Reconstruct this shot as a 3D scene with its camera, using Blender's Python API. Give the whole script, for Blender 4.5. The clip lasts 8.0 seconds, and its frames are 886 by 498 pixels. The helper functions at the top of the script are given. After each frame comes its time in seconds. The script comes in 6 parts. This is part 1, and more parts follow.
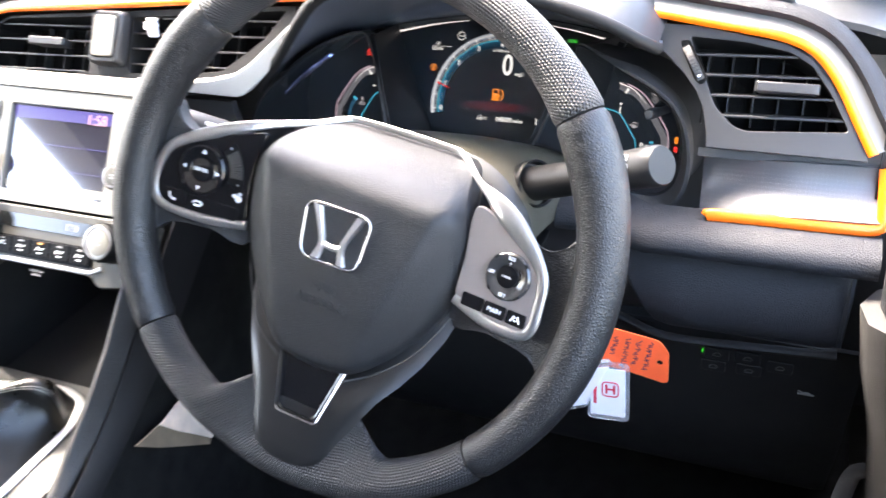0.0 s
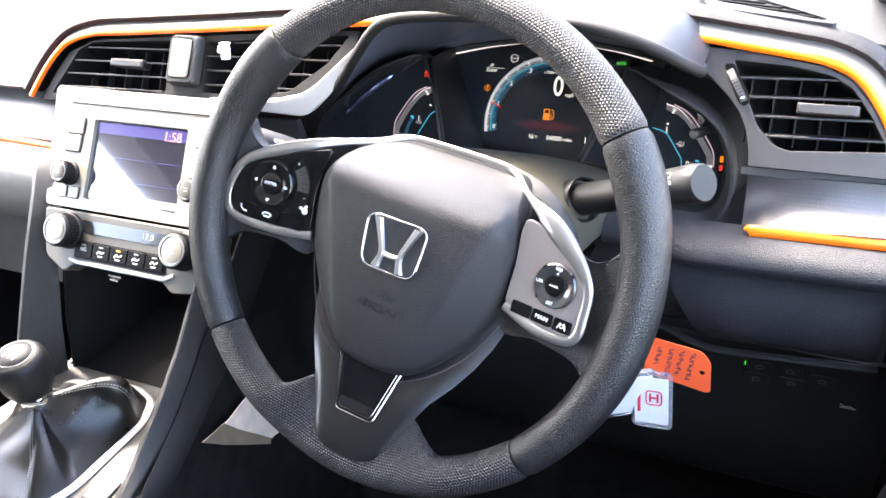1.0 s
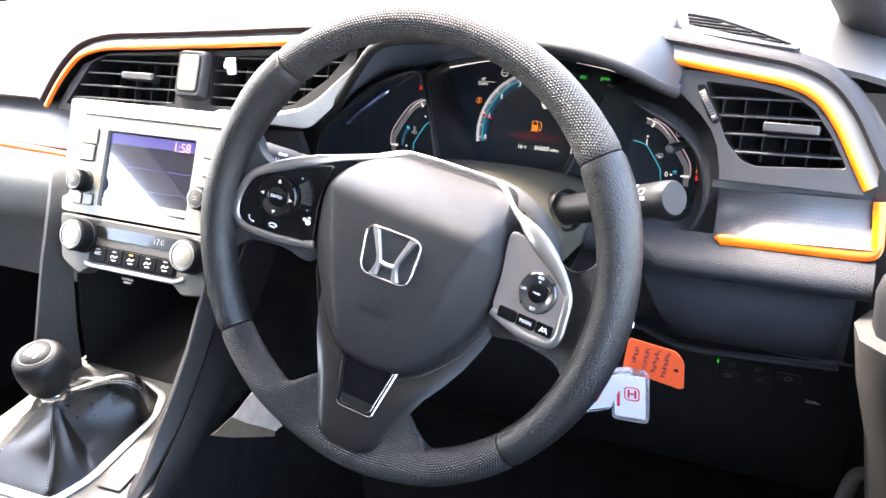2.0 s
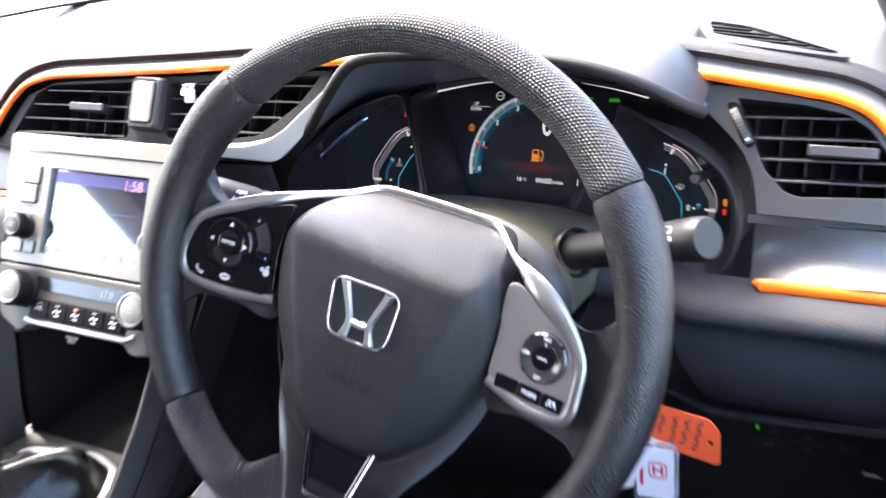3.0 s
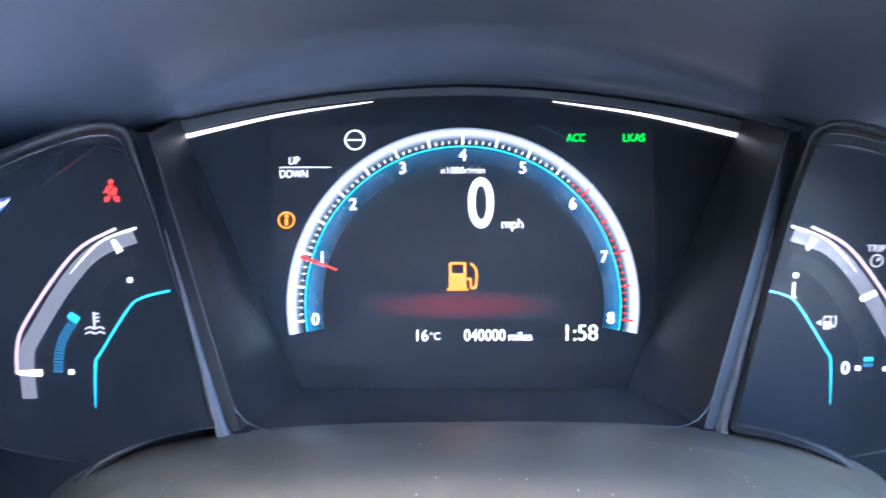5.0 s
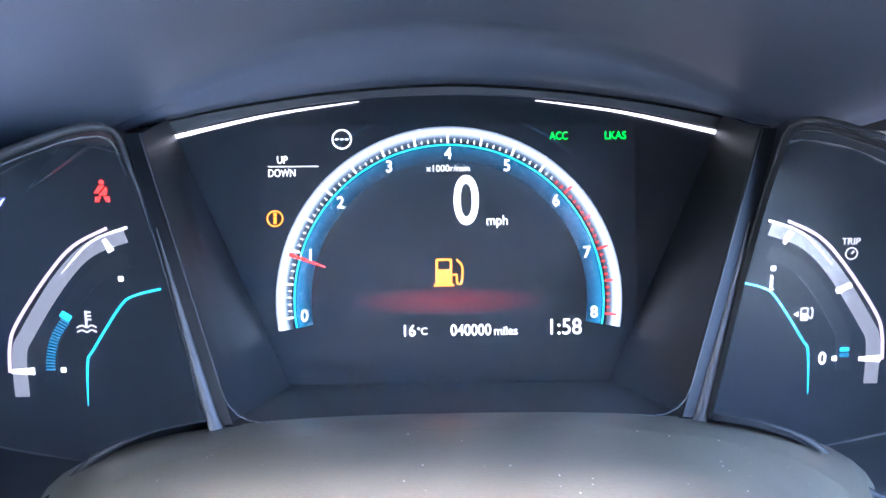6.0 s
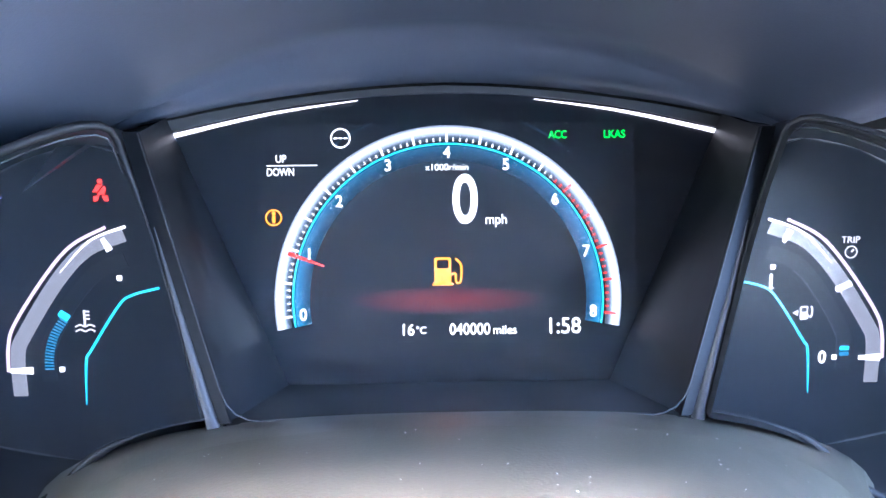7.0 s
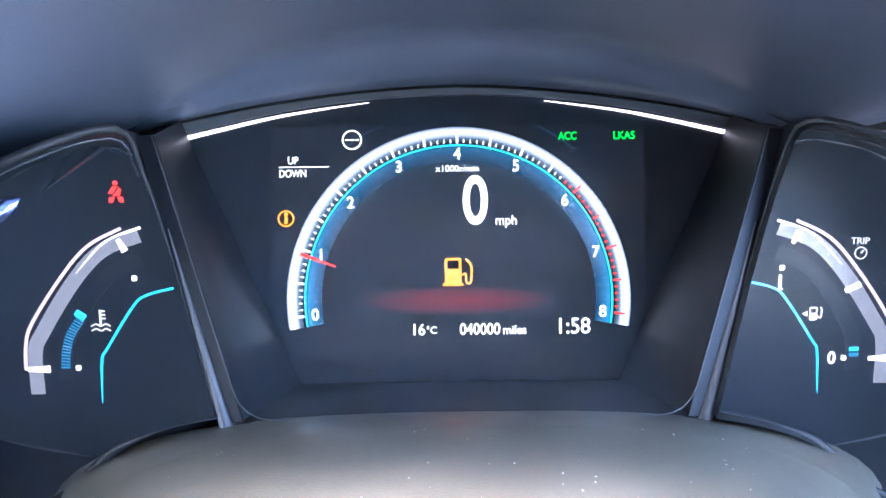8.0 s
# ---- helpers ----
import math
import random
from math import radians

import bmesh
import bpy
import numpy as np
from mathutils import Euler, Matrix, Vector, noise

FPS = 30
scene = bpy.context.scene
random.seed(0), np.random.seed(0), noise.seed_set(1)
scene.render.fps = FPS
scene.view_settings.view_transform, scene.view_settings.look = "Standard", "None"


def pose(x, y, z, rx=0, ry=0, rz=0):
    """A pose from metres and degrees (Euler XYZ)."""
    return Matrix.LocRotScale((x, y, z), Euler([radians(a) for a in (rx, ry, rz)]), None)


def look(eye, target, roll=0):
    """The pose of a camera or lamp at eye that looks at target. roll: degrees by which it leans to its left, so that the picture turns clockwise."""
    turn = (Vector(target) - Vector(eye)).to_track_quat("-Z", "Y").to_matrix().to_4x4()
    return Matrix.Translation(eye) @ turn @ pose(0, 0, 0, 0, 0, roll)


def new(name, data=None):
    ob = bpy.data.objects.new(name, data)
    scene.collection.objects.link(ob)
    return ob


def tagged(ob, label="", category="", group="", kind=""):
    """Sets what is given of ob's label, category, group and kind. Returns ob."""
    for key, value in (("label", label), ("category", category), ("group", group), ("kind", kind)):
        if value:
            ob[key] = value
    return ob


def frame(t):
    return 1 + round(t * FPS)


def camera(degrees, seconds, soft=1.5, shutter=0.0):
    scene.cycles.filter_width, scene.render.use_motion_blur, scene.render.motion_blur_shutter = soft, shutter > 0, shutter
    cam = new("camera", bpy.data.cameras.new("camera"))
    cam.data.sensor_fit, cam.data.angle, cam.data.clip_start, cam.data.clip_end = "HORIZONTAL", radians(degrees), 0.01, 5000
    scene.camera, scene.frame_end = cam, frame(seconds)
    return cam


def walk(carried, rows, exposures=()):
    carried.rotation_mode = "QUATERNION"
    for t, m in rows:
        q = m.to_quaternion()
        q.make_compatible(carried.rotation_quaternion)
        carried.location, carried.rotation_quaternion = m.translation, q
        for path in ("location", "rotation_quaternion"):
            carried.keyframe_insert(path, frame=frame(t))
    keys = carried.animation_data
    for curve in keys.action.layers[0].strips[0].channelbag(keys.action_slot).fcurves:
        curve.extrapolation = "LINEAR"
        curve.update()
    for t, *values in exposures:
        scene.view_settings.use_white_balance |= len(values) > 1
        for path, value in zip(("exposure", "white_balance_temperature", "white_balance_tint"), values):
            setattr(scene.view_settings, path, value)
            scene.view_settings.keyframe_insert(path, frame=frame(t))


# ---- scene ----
cam = camera(55.25, 8.0, shutter=0.4)
# seconds, eye x y z, yaw, pitch, lean
ROWS = [
    (0.0, 0.2515, -0.4170, 0.9633, 23.63, -30.49, 4.07),
    (0.2, 0.2583, -0.4374, 0.9777, 25.93, -30.53, 4.87),
    (0.5, 0.2562, -0.4425, 0.9769, 27.64, -29.98, 5.54),
    (0.7, 0.2560, -0.4461, 0.9741, 27.50, -29.34, 4.95),
    (1.0, 0.2645, -0.4484, 0.9781, 27.47, -29.08, 5.21),
    (1.2, 0.2677, -0.4585, 0.9888, 26.95, -29.01, 5.03),
    (2.3, 0.2919, -0.4809, 1.0162, 27.59, -29.79, 5.34),
    (2.5, 0.2926, -0.4697, 1.0109, 27.62, -29.11, 5.48),
    (2.8, 0.2831, -0.4318, 0.9942, 27.93, -28.26, 6.06),
    (3.0, 0.2508, -0.3827, 0.9687, 27.28, -27.34, 6.02),
    (3.2, 0.1968, -0.2910, 0.9326, 26.32, -26.60, 5.80),
    (3.3, 0.1702, -0.2413, 0.9108, 25.92, -26.36, 6.06),
    (3.5, 0.1134, -0.1556, 0.8680, 23.11, -25.20, 5.75),
    (3.8, 0.0622, -0.0824, 0.8387, 15.70, -23.99, 3.78),
    (4.0, 0.0485, -0.0545, 0.8279, 11.55, -23.38, 2.81),
    (4.2, 0.0278, -0.0365, 0.8218, 8.07, -23.28, 2.16),
    (4.5, 0.0116, -0.0149, 0.8140, 5.71, -22.74, 1.59),
    (4.7, -0.0008, -0.0095, 0.8125, 3.77, -22.25, 1.04),
    (5.0, -0.0116, 0.0139, 0.8072, -0.71, -21.76, -0.08),
    (5.2, -0.0133, 0.0119, 0.8094, -2.77, -21.41, -0.11),
    (6.3, -0.0103, 0.0077, 0.8086, -1.28, -22.04, 0.14),
    (6.5, -0.0103, 0.0077, 0.8084, -1.28, -22.07, 0.14),
    (7.0, -0.0099, 0.0080, 0.8083, -1.46, -21.86, 0.19),
    (7.5, -0.0091, 0.0075, 0.8095, -1.28, -21.96, 0.30),
    (8.0, -0.0088, 0.0056, 0.8102, -0.49, -21.96, 0.52),
]
walk(cam, [(t, pose(x, y, z, 0, 0, yaw) @ pose(0, 0, 0, 90 + pitch, 0, 0) @ pose(0, 0, 0, 0, 0, -lean)) for t, x, y, z, yaw, pitch, lean in ROWS],
     [(0.0, 4.95, 7000, 12), (1.2, 4.95, 7000, 12), (2.5, 4.65, 6850, 12), (2.9, 4.45, 6650, 12), (3.3, 4.2, 6550, 11), (3.5, 4.05, 6400, 11), (4.0, 4.3, 6050, 10), (4.5, 5.15, 5850, 12), (5.0, 6.2, 5500, 15), (6.3, 6.45, 5480, 15), (8.0, 6.45, 5480, 15)])

# ---------------------------------------------------------------- light
world = bpy.data.worlds.new("sky")
scene.world = world
world.use_nodes = True
wn = world.node_tree
sky = wn.nodes.new("ShaderNodeTexSky")
sky.sky_type, sky.sun_disc = "NISHITA", False
sky.sun_elevation, sky.sun_rotation = radians(58), radians(-64)
sky.air_density, sky.dust_density = 1.0, 4.0
wn.nodes["Background"].inputs["Strength"].default_value = 0.15
wn.links.new(sky.outputs[0], wn.nodes["Background"].inputs["Color"])
sun = new("sun", bpy.data.lights.new("sun", "SUN"))
sun.data.energy, sun.data.angle, sun.data.color = 0.9, radians(14), (1.0, 0.97, 0.92)
# a veiled sun stands ahead and to the left of the car
az, el = radians(-64), radians(58)
sun.matrix_world = look((3 * math.sin(az) * math.cos(el), 3 * math.cos(az) * math.cos(el), 3 * math.sin(el)), (0, 0, 0))


# ---------------------------------------------------------------- materials
def material(name, color, rough=0.5, metal=0.0, coat=0.0, spec=0.5):
    m = bpy.data.materials.new(name)
    m.use_nodes = True
    b = m.node_tree.nodes["Principled BSDF"]
    b.inputs["Base Color"].default_value = (*color, 1)
    b.inputs["Roughness"].default_value = rough
    b.inputs["Metallic"].default_value = metal
    b.inputs["Coat Weight"].default_value = coat
    b.inputs["Specular IOR Level"].default_value = spec
    return m


def node(m, kind, **values):
    n = m.node_tree.nodes.new(kind)
    for key, value in values.items():
        n.inputs[key].default_value = value
    return n


def wire(m, a, out, b, into):
    m.node_tree.links.new(a.outputs[out], b.inputs[into])


def grain(m, scale, strength, distance=0.0004, kind="voronoi", mottling=0.15, wear=0.12):
    """Fine relief, and a slow unevenness of colour and gloss, at real size."""
    bsdf = m.node_tree.nodes["Principled BSDF"]
    co = node(m, "ShaderNodeTexCoord")
    if kind == "voronoi":
        warp = node(m, "ShaderNodeTexNoise", Scale=scale * 0.6, Detail=2.0)
        wire(m, co, "Object", warp, "Vector")
        mix = node(m, "ShaderNodeVectorMath")
        mix.operation = "MULTIPLY_ADD"
        mix.inputs[1].default_value = (0.7 / scale,) * 3
        wire(m, warp, "Color", mix, 0)
        wire(m, co, "Object", mix, 2)
        cells = node(m, "ShaderNodeTexVoronoi", Scale=scale)
        cells.feature = "DISTANCE_TO_EDGE"
        wire(m, mix, "Vector", cells, "Vector")
        tex = node(m, "ShaderNodeMapRange")
        tex.interpolation_type = "SMOOTHSTEP"
        tex.inputs["From Max"].default_value = 0.34
        wire(m, cells, "Distance", tex, "Value")
        height = "Result"
    else:
        tex = node(m, "ShaderNodeTexNoise", Scale=scale, Detail=4.0)
        height = "Fac"
        wire(m, co, "Object", tex, "Vector")
    bump = node(m, "ShaderNodeBump", Strength=strength, Distance=distance)
    wire(m, tex, height, bump, "Height")
    wire(m, bump, "Normal", bsdf, "Normal")
    slow = node(m, "ShaderNodeTexNoise", Scale=38.0, Detail=5.0, Roughness=0.6)
    wire(m, co, "Object", slow, "Vector")
    base = tuple(bsdf.inputs["Base Color"].default_value)
    ramp = node(m, "ShaderNodeValToRGB")
    ramp.color_ramp.elements[0].position, ramp.color_ramp.elements[1].position = 0.3, 0.75
    ramp.color_ramp.elements[0].color = (*[c * (1 - mottling) for c in base[:3]], 1)
    ramp.color_ramp.elements[1].color = (*[min(1, c * (1 + mottling)) for c in base[:3]], 1)
    wire(m, slow, "Fac", ramp, "Fac")
    wire(m, ramp, "Color", bsdf, "Base Color")
    r = bsdf.inputs["Roughness"].default_value
    span = node(m, "ShaderNodeMapRange")
    span.inputs["To Min"].default_value, span.inputs["To Max"].default_value = max(0.02, r - wear), min(1, r + wear)
    wire(m, slow, "Fac", span, "Value")
    wire(m, span, "Result", bsdf, "Roughness")
    return m


LIT = 0.038


def glow(name, color, strength):
    m = material(name, (0.008, 0.008, 0.010), 0.24)
    b = m.node_tree.nodes["Principled BSDF"]
    b.inputs["Emission Color"].default_value = (*color, 1)
    b.inputs["Emission Strength"].default_value = strength * LIT
    return m


LEATHER = grain(material("moulded leather grip", (0.0095, 0.0097, 0.0108), 0.37, spec=0.5), 560, 0.9, 0.00024)
HUB = grain(material("grained airbag cover", (0.0122, 0.0126, 0.0142), 0.47, spec=0.48), 800, 0.8, 0.00018)
SOFT = grain(material("soft black dash skin", (0.0195, 0.0205, 0.024), 0.56, spec=0.26), 560, 0.8, 0.00026)
TOPSKIN = grain(material("dash top skin", (0.035, 0.036, 0.038), 0.46), 560, 0.6, 0.00020)
HOODTOP = grain(material("smooth hood skin", (0.022, 0.024, 0.028), 0.5, spec=0.4), 700, 0.4, 0.0002)
PLASTIC = grain(material("black moulded plastic", (0.026, 0.026, 0.027), 0.5), 900, 0.35, 0.0003, "noise")
GREY = grain(material("charcoal satin plastic", (0.065, 0.062, 0.058), 0.38), 900, 0.15, 0.0002, "noise", 0.08, 0.06)
CHARCOAL = grain(material("dark satin panel", (0.027, 0.027, 0.028), 0.38), 1100, 0.2, 0.0002, "noise", 0.08, 0.06)
STACK = grain(material("grey metallic plastic", (0.200, 0.192, 0.165), 0.42, 0.3), 1400, 0.08, 0.0002, "noise", 0.06, 0.05)
# darker copy of STACK: the climate fascia's shading by angle, put into colour
LOWSTACK = grain(material("charcoal and shaded metallic plastic", (0.064, 0.061, 0.052), 0.44, 0.1, spec=0.35), 1400, 0.08, 0.0002, "noise", 0.06, 0.05)
# black lining raised and blued: the skylight under the hood, as base colour
HOODLINE = grain(material("hood lining plastic tinted for bluish light", (0.080, 0.092, 0.122), 0.36, spec=0.5), 900, 0.2, 0.0002, "noise", 0.06, 0.03)
# daylight on the glove box is put into this pale base colour
GLOVE = grain(material("grained plastic paled for daylight", (0.245, 0.235, 0.21), 0.5), 620, 0.6, 0.0002)
# dusty plastic; the warm light on the cover is tinted into its base
COLUMN = grain(material("dusty column plastic with warm light", (0.056, 0.050, 0.036), 0.36, spec=0.75), 1100, 0.3, 0.0002, "noise", 0.14)
BLACK = material("piano black", (0.006, 0.006, 0.007), 0.12, coat=0.6)
KEYBLACK = material("smooth black key plastic", (0.006, 0.006, 0.0065), 0.34, spec=0.04)
BEZEL = grain(material("dark grey bezel", (0.055, 0.055, 0.056), 0.42), 900, 0.2, 0.0002, "noise", 0.1, 0.06)
SILVER = grain(material("satin silver paint", (0.40, 0.397, 0.393), 0.34, 0.9), 1500, 0.06, 0.0002, "noise", 0.05, 0.05)
LEDGE = grain(material("pale satin plastic", (0.105, 0.102, 0.096), 0.45), 1200, 0.08, 0.0002, "noise", 0.06, 0.05)
# sky-blue tint of a highlight, put into the colour of a strip
GLINT = material("bluish glint metal", (0.30, 0.38, 0.75), 0.18, 1.0)
BRONZE = grain(material("warm silver plate", (0.285, 0.245, 0.228), 0.40, 0.45), 1500, 0.08, 0.0002, "noise", 0.05, 0.05)
CHROME = material("chrome", (0.58, 0.58, 0.60), 0.07, 1.0)
CHROMESOFT = material("bright bevelled chrome", (0.86, 0.86, 0.88), 0.34, 1.0)
ORANGE = grain(material("orange trim", (0.88, 0.135, 0.003), 0.3, coat=0.3), 1500, 0.05, 0.0002, "noise", 0.04, 0.05)
GAUGE = material("smoked gauge lens", (0.0105, 0.0116, 0.0145), 0.28, spec=0.22)
RECESS = grain(material("satin black recess plastic", (0.0052, 0.0058, 0.0070), 0.46, spec=0.16), 1300, 0.12, 0.0002, "noise", 0.06, 0.04)
SIDELENS = material("smoked side gauge lens", (0.0115, 0.0128, 0.0150), 0.30, spec=0.10)
SCREEN = material("screen glass", (0.02, 0.02, 0.03), 0.09, coat=1.0, spec=1.0)
SCREEN.node_tree.nodes["Principled BSDF"].inputs["Coat IOR"].default_value = 1.85
DARK = grain(material("deep black plastic", (0.009, 0.009, 0.0095), 0.6, spec=0.25), 900, 0.3, 0.0003, "noise")
TRIM = grain(material("pale silver plastic", (0.66, 0.65, 0.62), 0.38, 0.25), 1500, 0.06, 0.0002, "noise", 0.05, 0.05)
GLOSSY = material("smooth semi-gloss plastic", (0.020, 0.018, 0.019), 0.32, spec=0.5)
RUBBER = grain(material("black rubber", (0.010, 0.010, 0.010), 0.8, spec=0.15), 900, 0.3, 0.0003, "noise")
VOID = material("dark opening", (0.007, 0.007, 0.007), 1.0, spec=0.05)
WHITE_INK = material("white print", (0.75, 0.75, 0.75), 0.5)
GREY_INK = material("grey print", (0.24, 0.24, 0.24), 0.5)
DIM_INK = material("faint grey print", (0.05, 0.05, 0.052), 0.5)
STITCH = material("pale thread", (0.4, 0.4, 0.4), 0.7)
CARPET = grain(material("black carpet", (0.013, 0.0128, 0.0125), 0.95, spec=0.1), 900, 1.0, 0.002, "noise", 0.4, 0.04)
CLOTH = grain(material("roof lining", (0.45, 0.45, 0.44), 0.9), 700, 0.5, 0.0005, "noise")
TAG = grain(material("orange key tag card", (0.95, 0.12, 0.03), 0.6), 400, 0.1, 0.0003, "noise", 0.06)
PEN = material("ball pen ink", (0.12, 0.02, 0.05), 0.6)
FOB = material("white plastic", (0.78, 0.78, 0.8), 0.35)
CLEAR = material("clear acrylic", (0.85, 0.86, 0.9), 0.08)
CLEAR.node_tree.nodes["Principled BSDF"].inputs["Transmission Weight"].default_value = 0.8
REDINK = material("red print", (0.6, 0.03, 0.06), 0.5)
PAPER = grain(material("paper", (0.74, 0.60, 0.49), 0.8), 90, 0.2, 0.001, "noise", 0.18)
G_WHITE = glow("lit white", (1.0, 1.0, 1.0), 0.85)
G_RING = glow("lit ring", (0.80, 0.88, 1.0), 0.66)
G_CYAN = glow("lit cyan", (0.05, 0.55, 0.80), 0.8)
G_BLUE = glow("lit blue band", (0.02, 0.16, 0.30), 0.5)
G_ORANGE = glow("lit orange", (1.0, 0.28, 0.02), 0.9)
G_RED = glow("lit red", (1.0, 0.04, 0.03), 0.9)
G_GREEN = glow("lit green", (0.03, 0.75, 0.05), 0.8)
G_DIMRED = glow("dim red field", (0.10, 0.006, 0.008), 0.6)
for key, value in (("Base Color", (0.0105, 0.0116, 0.0145, 1)), ("Roughness", 0.28), ("Specular IOR Level", 0.22)):
    G_DIMRED.node_tree.nodes["Principled BSDF"].inputs[key].default_value = value
co = node(G_DIMRED, "ShaderNodeTexCoord")
fit_ = node(G_DIMRED, "ShaderNodeMapping", Scale=(25, 175, 1), Location=(0.02, 0.14, 0))
fade = node(G_DIMRED, "ShaderNodeTexGradient")
fade.gradient_type = "SPHERICAL"
wire(G_DIMRED, co, "Object", fit_, "Vector")
wire(G_DIMRED, fit_, "Vector", fade, "Vector")
tint = node(G_DIMRED, "ShaderNodeValToRGB")
tint.color_ramp.elements[0].color, tint.color_ramp.elements[1].color = (0.0066, 0.0078, 0.0108, 1), (0.15, 0.010, 0.014, 1)
wire(G_DIMRED, fade, "Fac", tint, "Fac")
wire(G_DIMRED, tint, "Color", G_DIMRED.node_tree.nodes["Principled BSDF"], "Emission Color")


def by_radius(m, stops):
    """Let a lit ring's colour run with the radius."""
    co = node(m, "ShaderNodeTexCoord")
    flat = node(m, "ShaderNodeVectorMath")
    flat.operation = "LENGTH"
    wire(m, co, "Object", flat, 0)
    span = node(m, "ShaderNodeMapRange")
    span.inputs["From Min"].default_value, span.inputs["From Max"].default_value = stops[0][0], stops[-1][0]
    wire(m, flat, "Value", span, "Value")
    ramp = node(m, "ShaderNodeValToRGB")
    for i, (r, color) in enumerate(stops):
        t = (r - stops[0][0]) / (stops[-1][0] - stops[0][0])
        e = ramp.color_ramp.elements[i] if i < 1 else ramp.color_ramp.elements[1] if i == len(stops) - 1 else None
        if e is None:
            continue
        e.position, e.color = t, (*color, 1)
    for r, color in stops[1:-1]:
        e = ramp.color_ramp.elements.new((r - stops[0][0]) / (stops[-1][0] - stops[0][0]))
        e.color = (*color, 1)
    wire(m, span, "Result", ramp, "Fac")
    wire(m, ramp, "Color", m.node_tree.nodes["Principled BSDF"], "Emission Color")


by_radius(G_RING, [(0.0624, (0.02, 0.03, 0.04)), (0.0638, (0.08, 0.11, 0.15)), (0.0652, (0.50, 0.56, 0.66)), (0.0664, (1.0, 1.0, 1.0)), (0.0673, (0.62, 0.68, 0.80)), (0.0684, (0.10, 0.12, 0.16))])
by_radius(G_BLUE, [(0.0545, (0.004, 0.030, 0.060)), (0.0570, (0.012, 0.09, 0.17)), (0.0604, (0.03, 0.22, 0.40))])


def by_height(m, y0, y1, low, high):
    """Let a lit mark's strength run with the height on the display."""
    co = node(m, "ShaderNodeTexCoord")
    axes = node(m, "ShaderNodeSeparateXYZ")
    wire(m, co, "Object", axes, "Vector")
    span = node(m, "ShaderNodeMapRange")
    for key, value in (("From Min", y0), ("From Max", y1), ("To Min", low * LIT), ("To Max", high * LIT)):
        span.inputs[key].default_value = value
    wire(m, axes, "Y", span, "Value")
    wire(m, span, "Result", m.node_tree.nodes["Principled BSDF"], "Emission Strength")


by_height(G_BLUE, -0.01, 0.058, 0.66, 0.24)
by_height(G_RING, 0.0, 0.066, 0.78, 0.52)
G_RAY = glow("faint blue ray", (0.010, 0.040, 0.065), 0.5)
for key, value in (("Base Color", (0.0105, 0.0116, 0.0145, 1)), ("Roughness", 0.28), ("Specular IOR Level", 0.22)):
    G_RAY.node_tree.nodes["Principled BSDF"].inputs[key].default_value = value
TRACK = material("black level track", (0.009, 0.010, 0.012), 0.3, spec=0.2)
G_SEG = glow("lit blue segment", (0.02, 0.16, 0.30), 0.6)
G_VIOLET = glow("lit screen violet", (0.12, 0.09, 0.45), 1.2)
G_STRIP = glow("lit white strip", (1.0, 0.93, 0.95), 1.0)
G_GREY = glow("lit grey mark", (0.75, 0.72, 0.78), 0.5)
G_BAND = glow("lit grey band", (0.30, 0.30, 0.34), 0.40)
G_CLOCK = glow("lit pink numerals", (1.0, 0.55, 0.75), 2.0)
G_PINK = glow("lit pink line", (0.75, 0.55, 0.68), 0.6)


def dotted(name, color, rough):
    """Grip skin set with rows of small raised dots."""
    m = material(name, color, rough)
    bsdf = m.node_tree.nodes["Principled BSDF"]
    uv = node(m, "ShaderNodeTexCoord")
    total = None
    for a in (30, 90, 150):
        along_ = node(m, "ShaderNodeVectorMath")
        along_.operation = "DOT_PRODUCT"
        along_.inputs[1].default_value = (3150 * math.cos(radians(a)), 3150 * math.sin(radians(a)), 0)
        wire(m, uv, "UV", along_, 0)
        wave = node(m, "ShaderNodeMath")
        wave.operation = "COSINE"
        wire(m, along_, "Value", wave, 0)
        if total is None:
            total = wave
        else:
            both = node(m, "ShaderNodeMath")
            both.operation = "ADD"
            wire(m, total, "Value", both, 0)
            wire(m, wave, "Value", both, 1)
            total = both
    bump = node(m, "ShaderNodeBump", Strength=1.0, Distance=0.00026)
    wire(m, total, "Value", bump, "Height")
    wire(m, bump, "Normal", bsdf, "Normal")
    slow = node(m, "ShaderNodeTexNoise", Scale=40.0, Detail=4.0)
    wire(m, uv, "Object", slow, "Vector")
    span = node(m, "ShaderNodeMapRange")
    span.inputs["To Min"].default_value, span.inputs["To Max"].default_value = rough - 0.1, rough + 0.1
    wire(m, slow, "Fac", span, "Value")
    wire(m, span, "Result", bsdf, "Roughness")
    return m


G_PANEL = glow("faint backlight", (0.022, 0.026, 0.036), 0.05)
for key, value in (("Base Color", (0.0105, 0.0116, 0.0145, 1)), ("Roughness", 0.28), ("Specular IOR Level", 0.22)):
    G_PANEL.node_tree.nodes["Principled BSDF"].inputs[key].default_value = value
RECESSFLOOR = material("black recess floor", (0.0060, 0.0066, 0.0080), 0.5, spec=0.10)
DOTS = dotted("dotted grip rubber", (0.0125, 0.0125, 0.0135), 0.42)


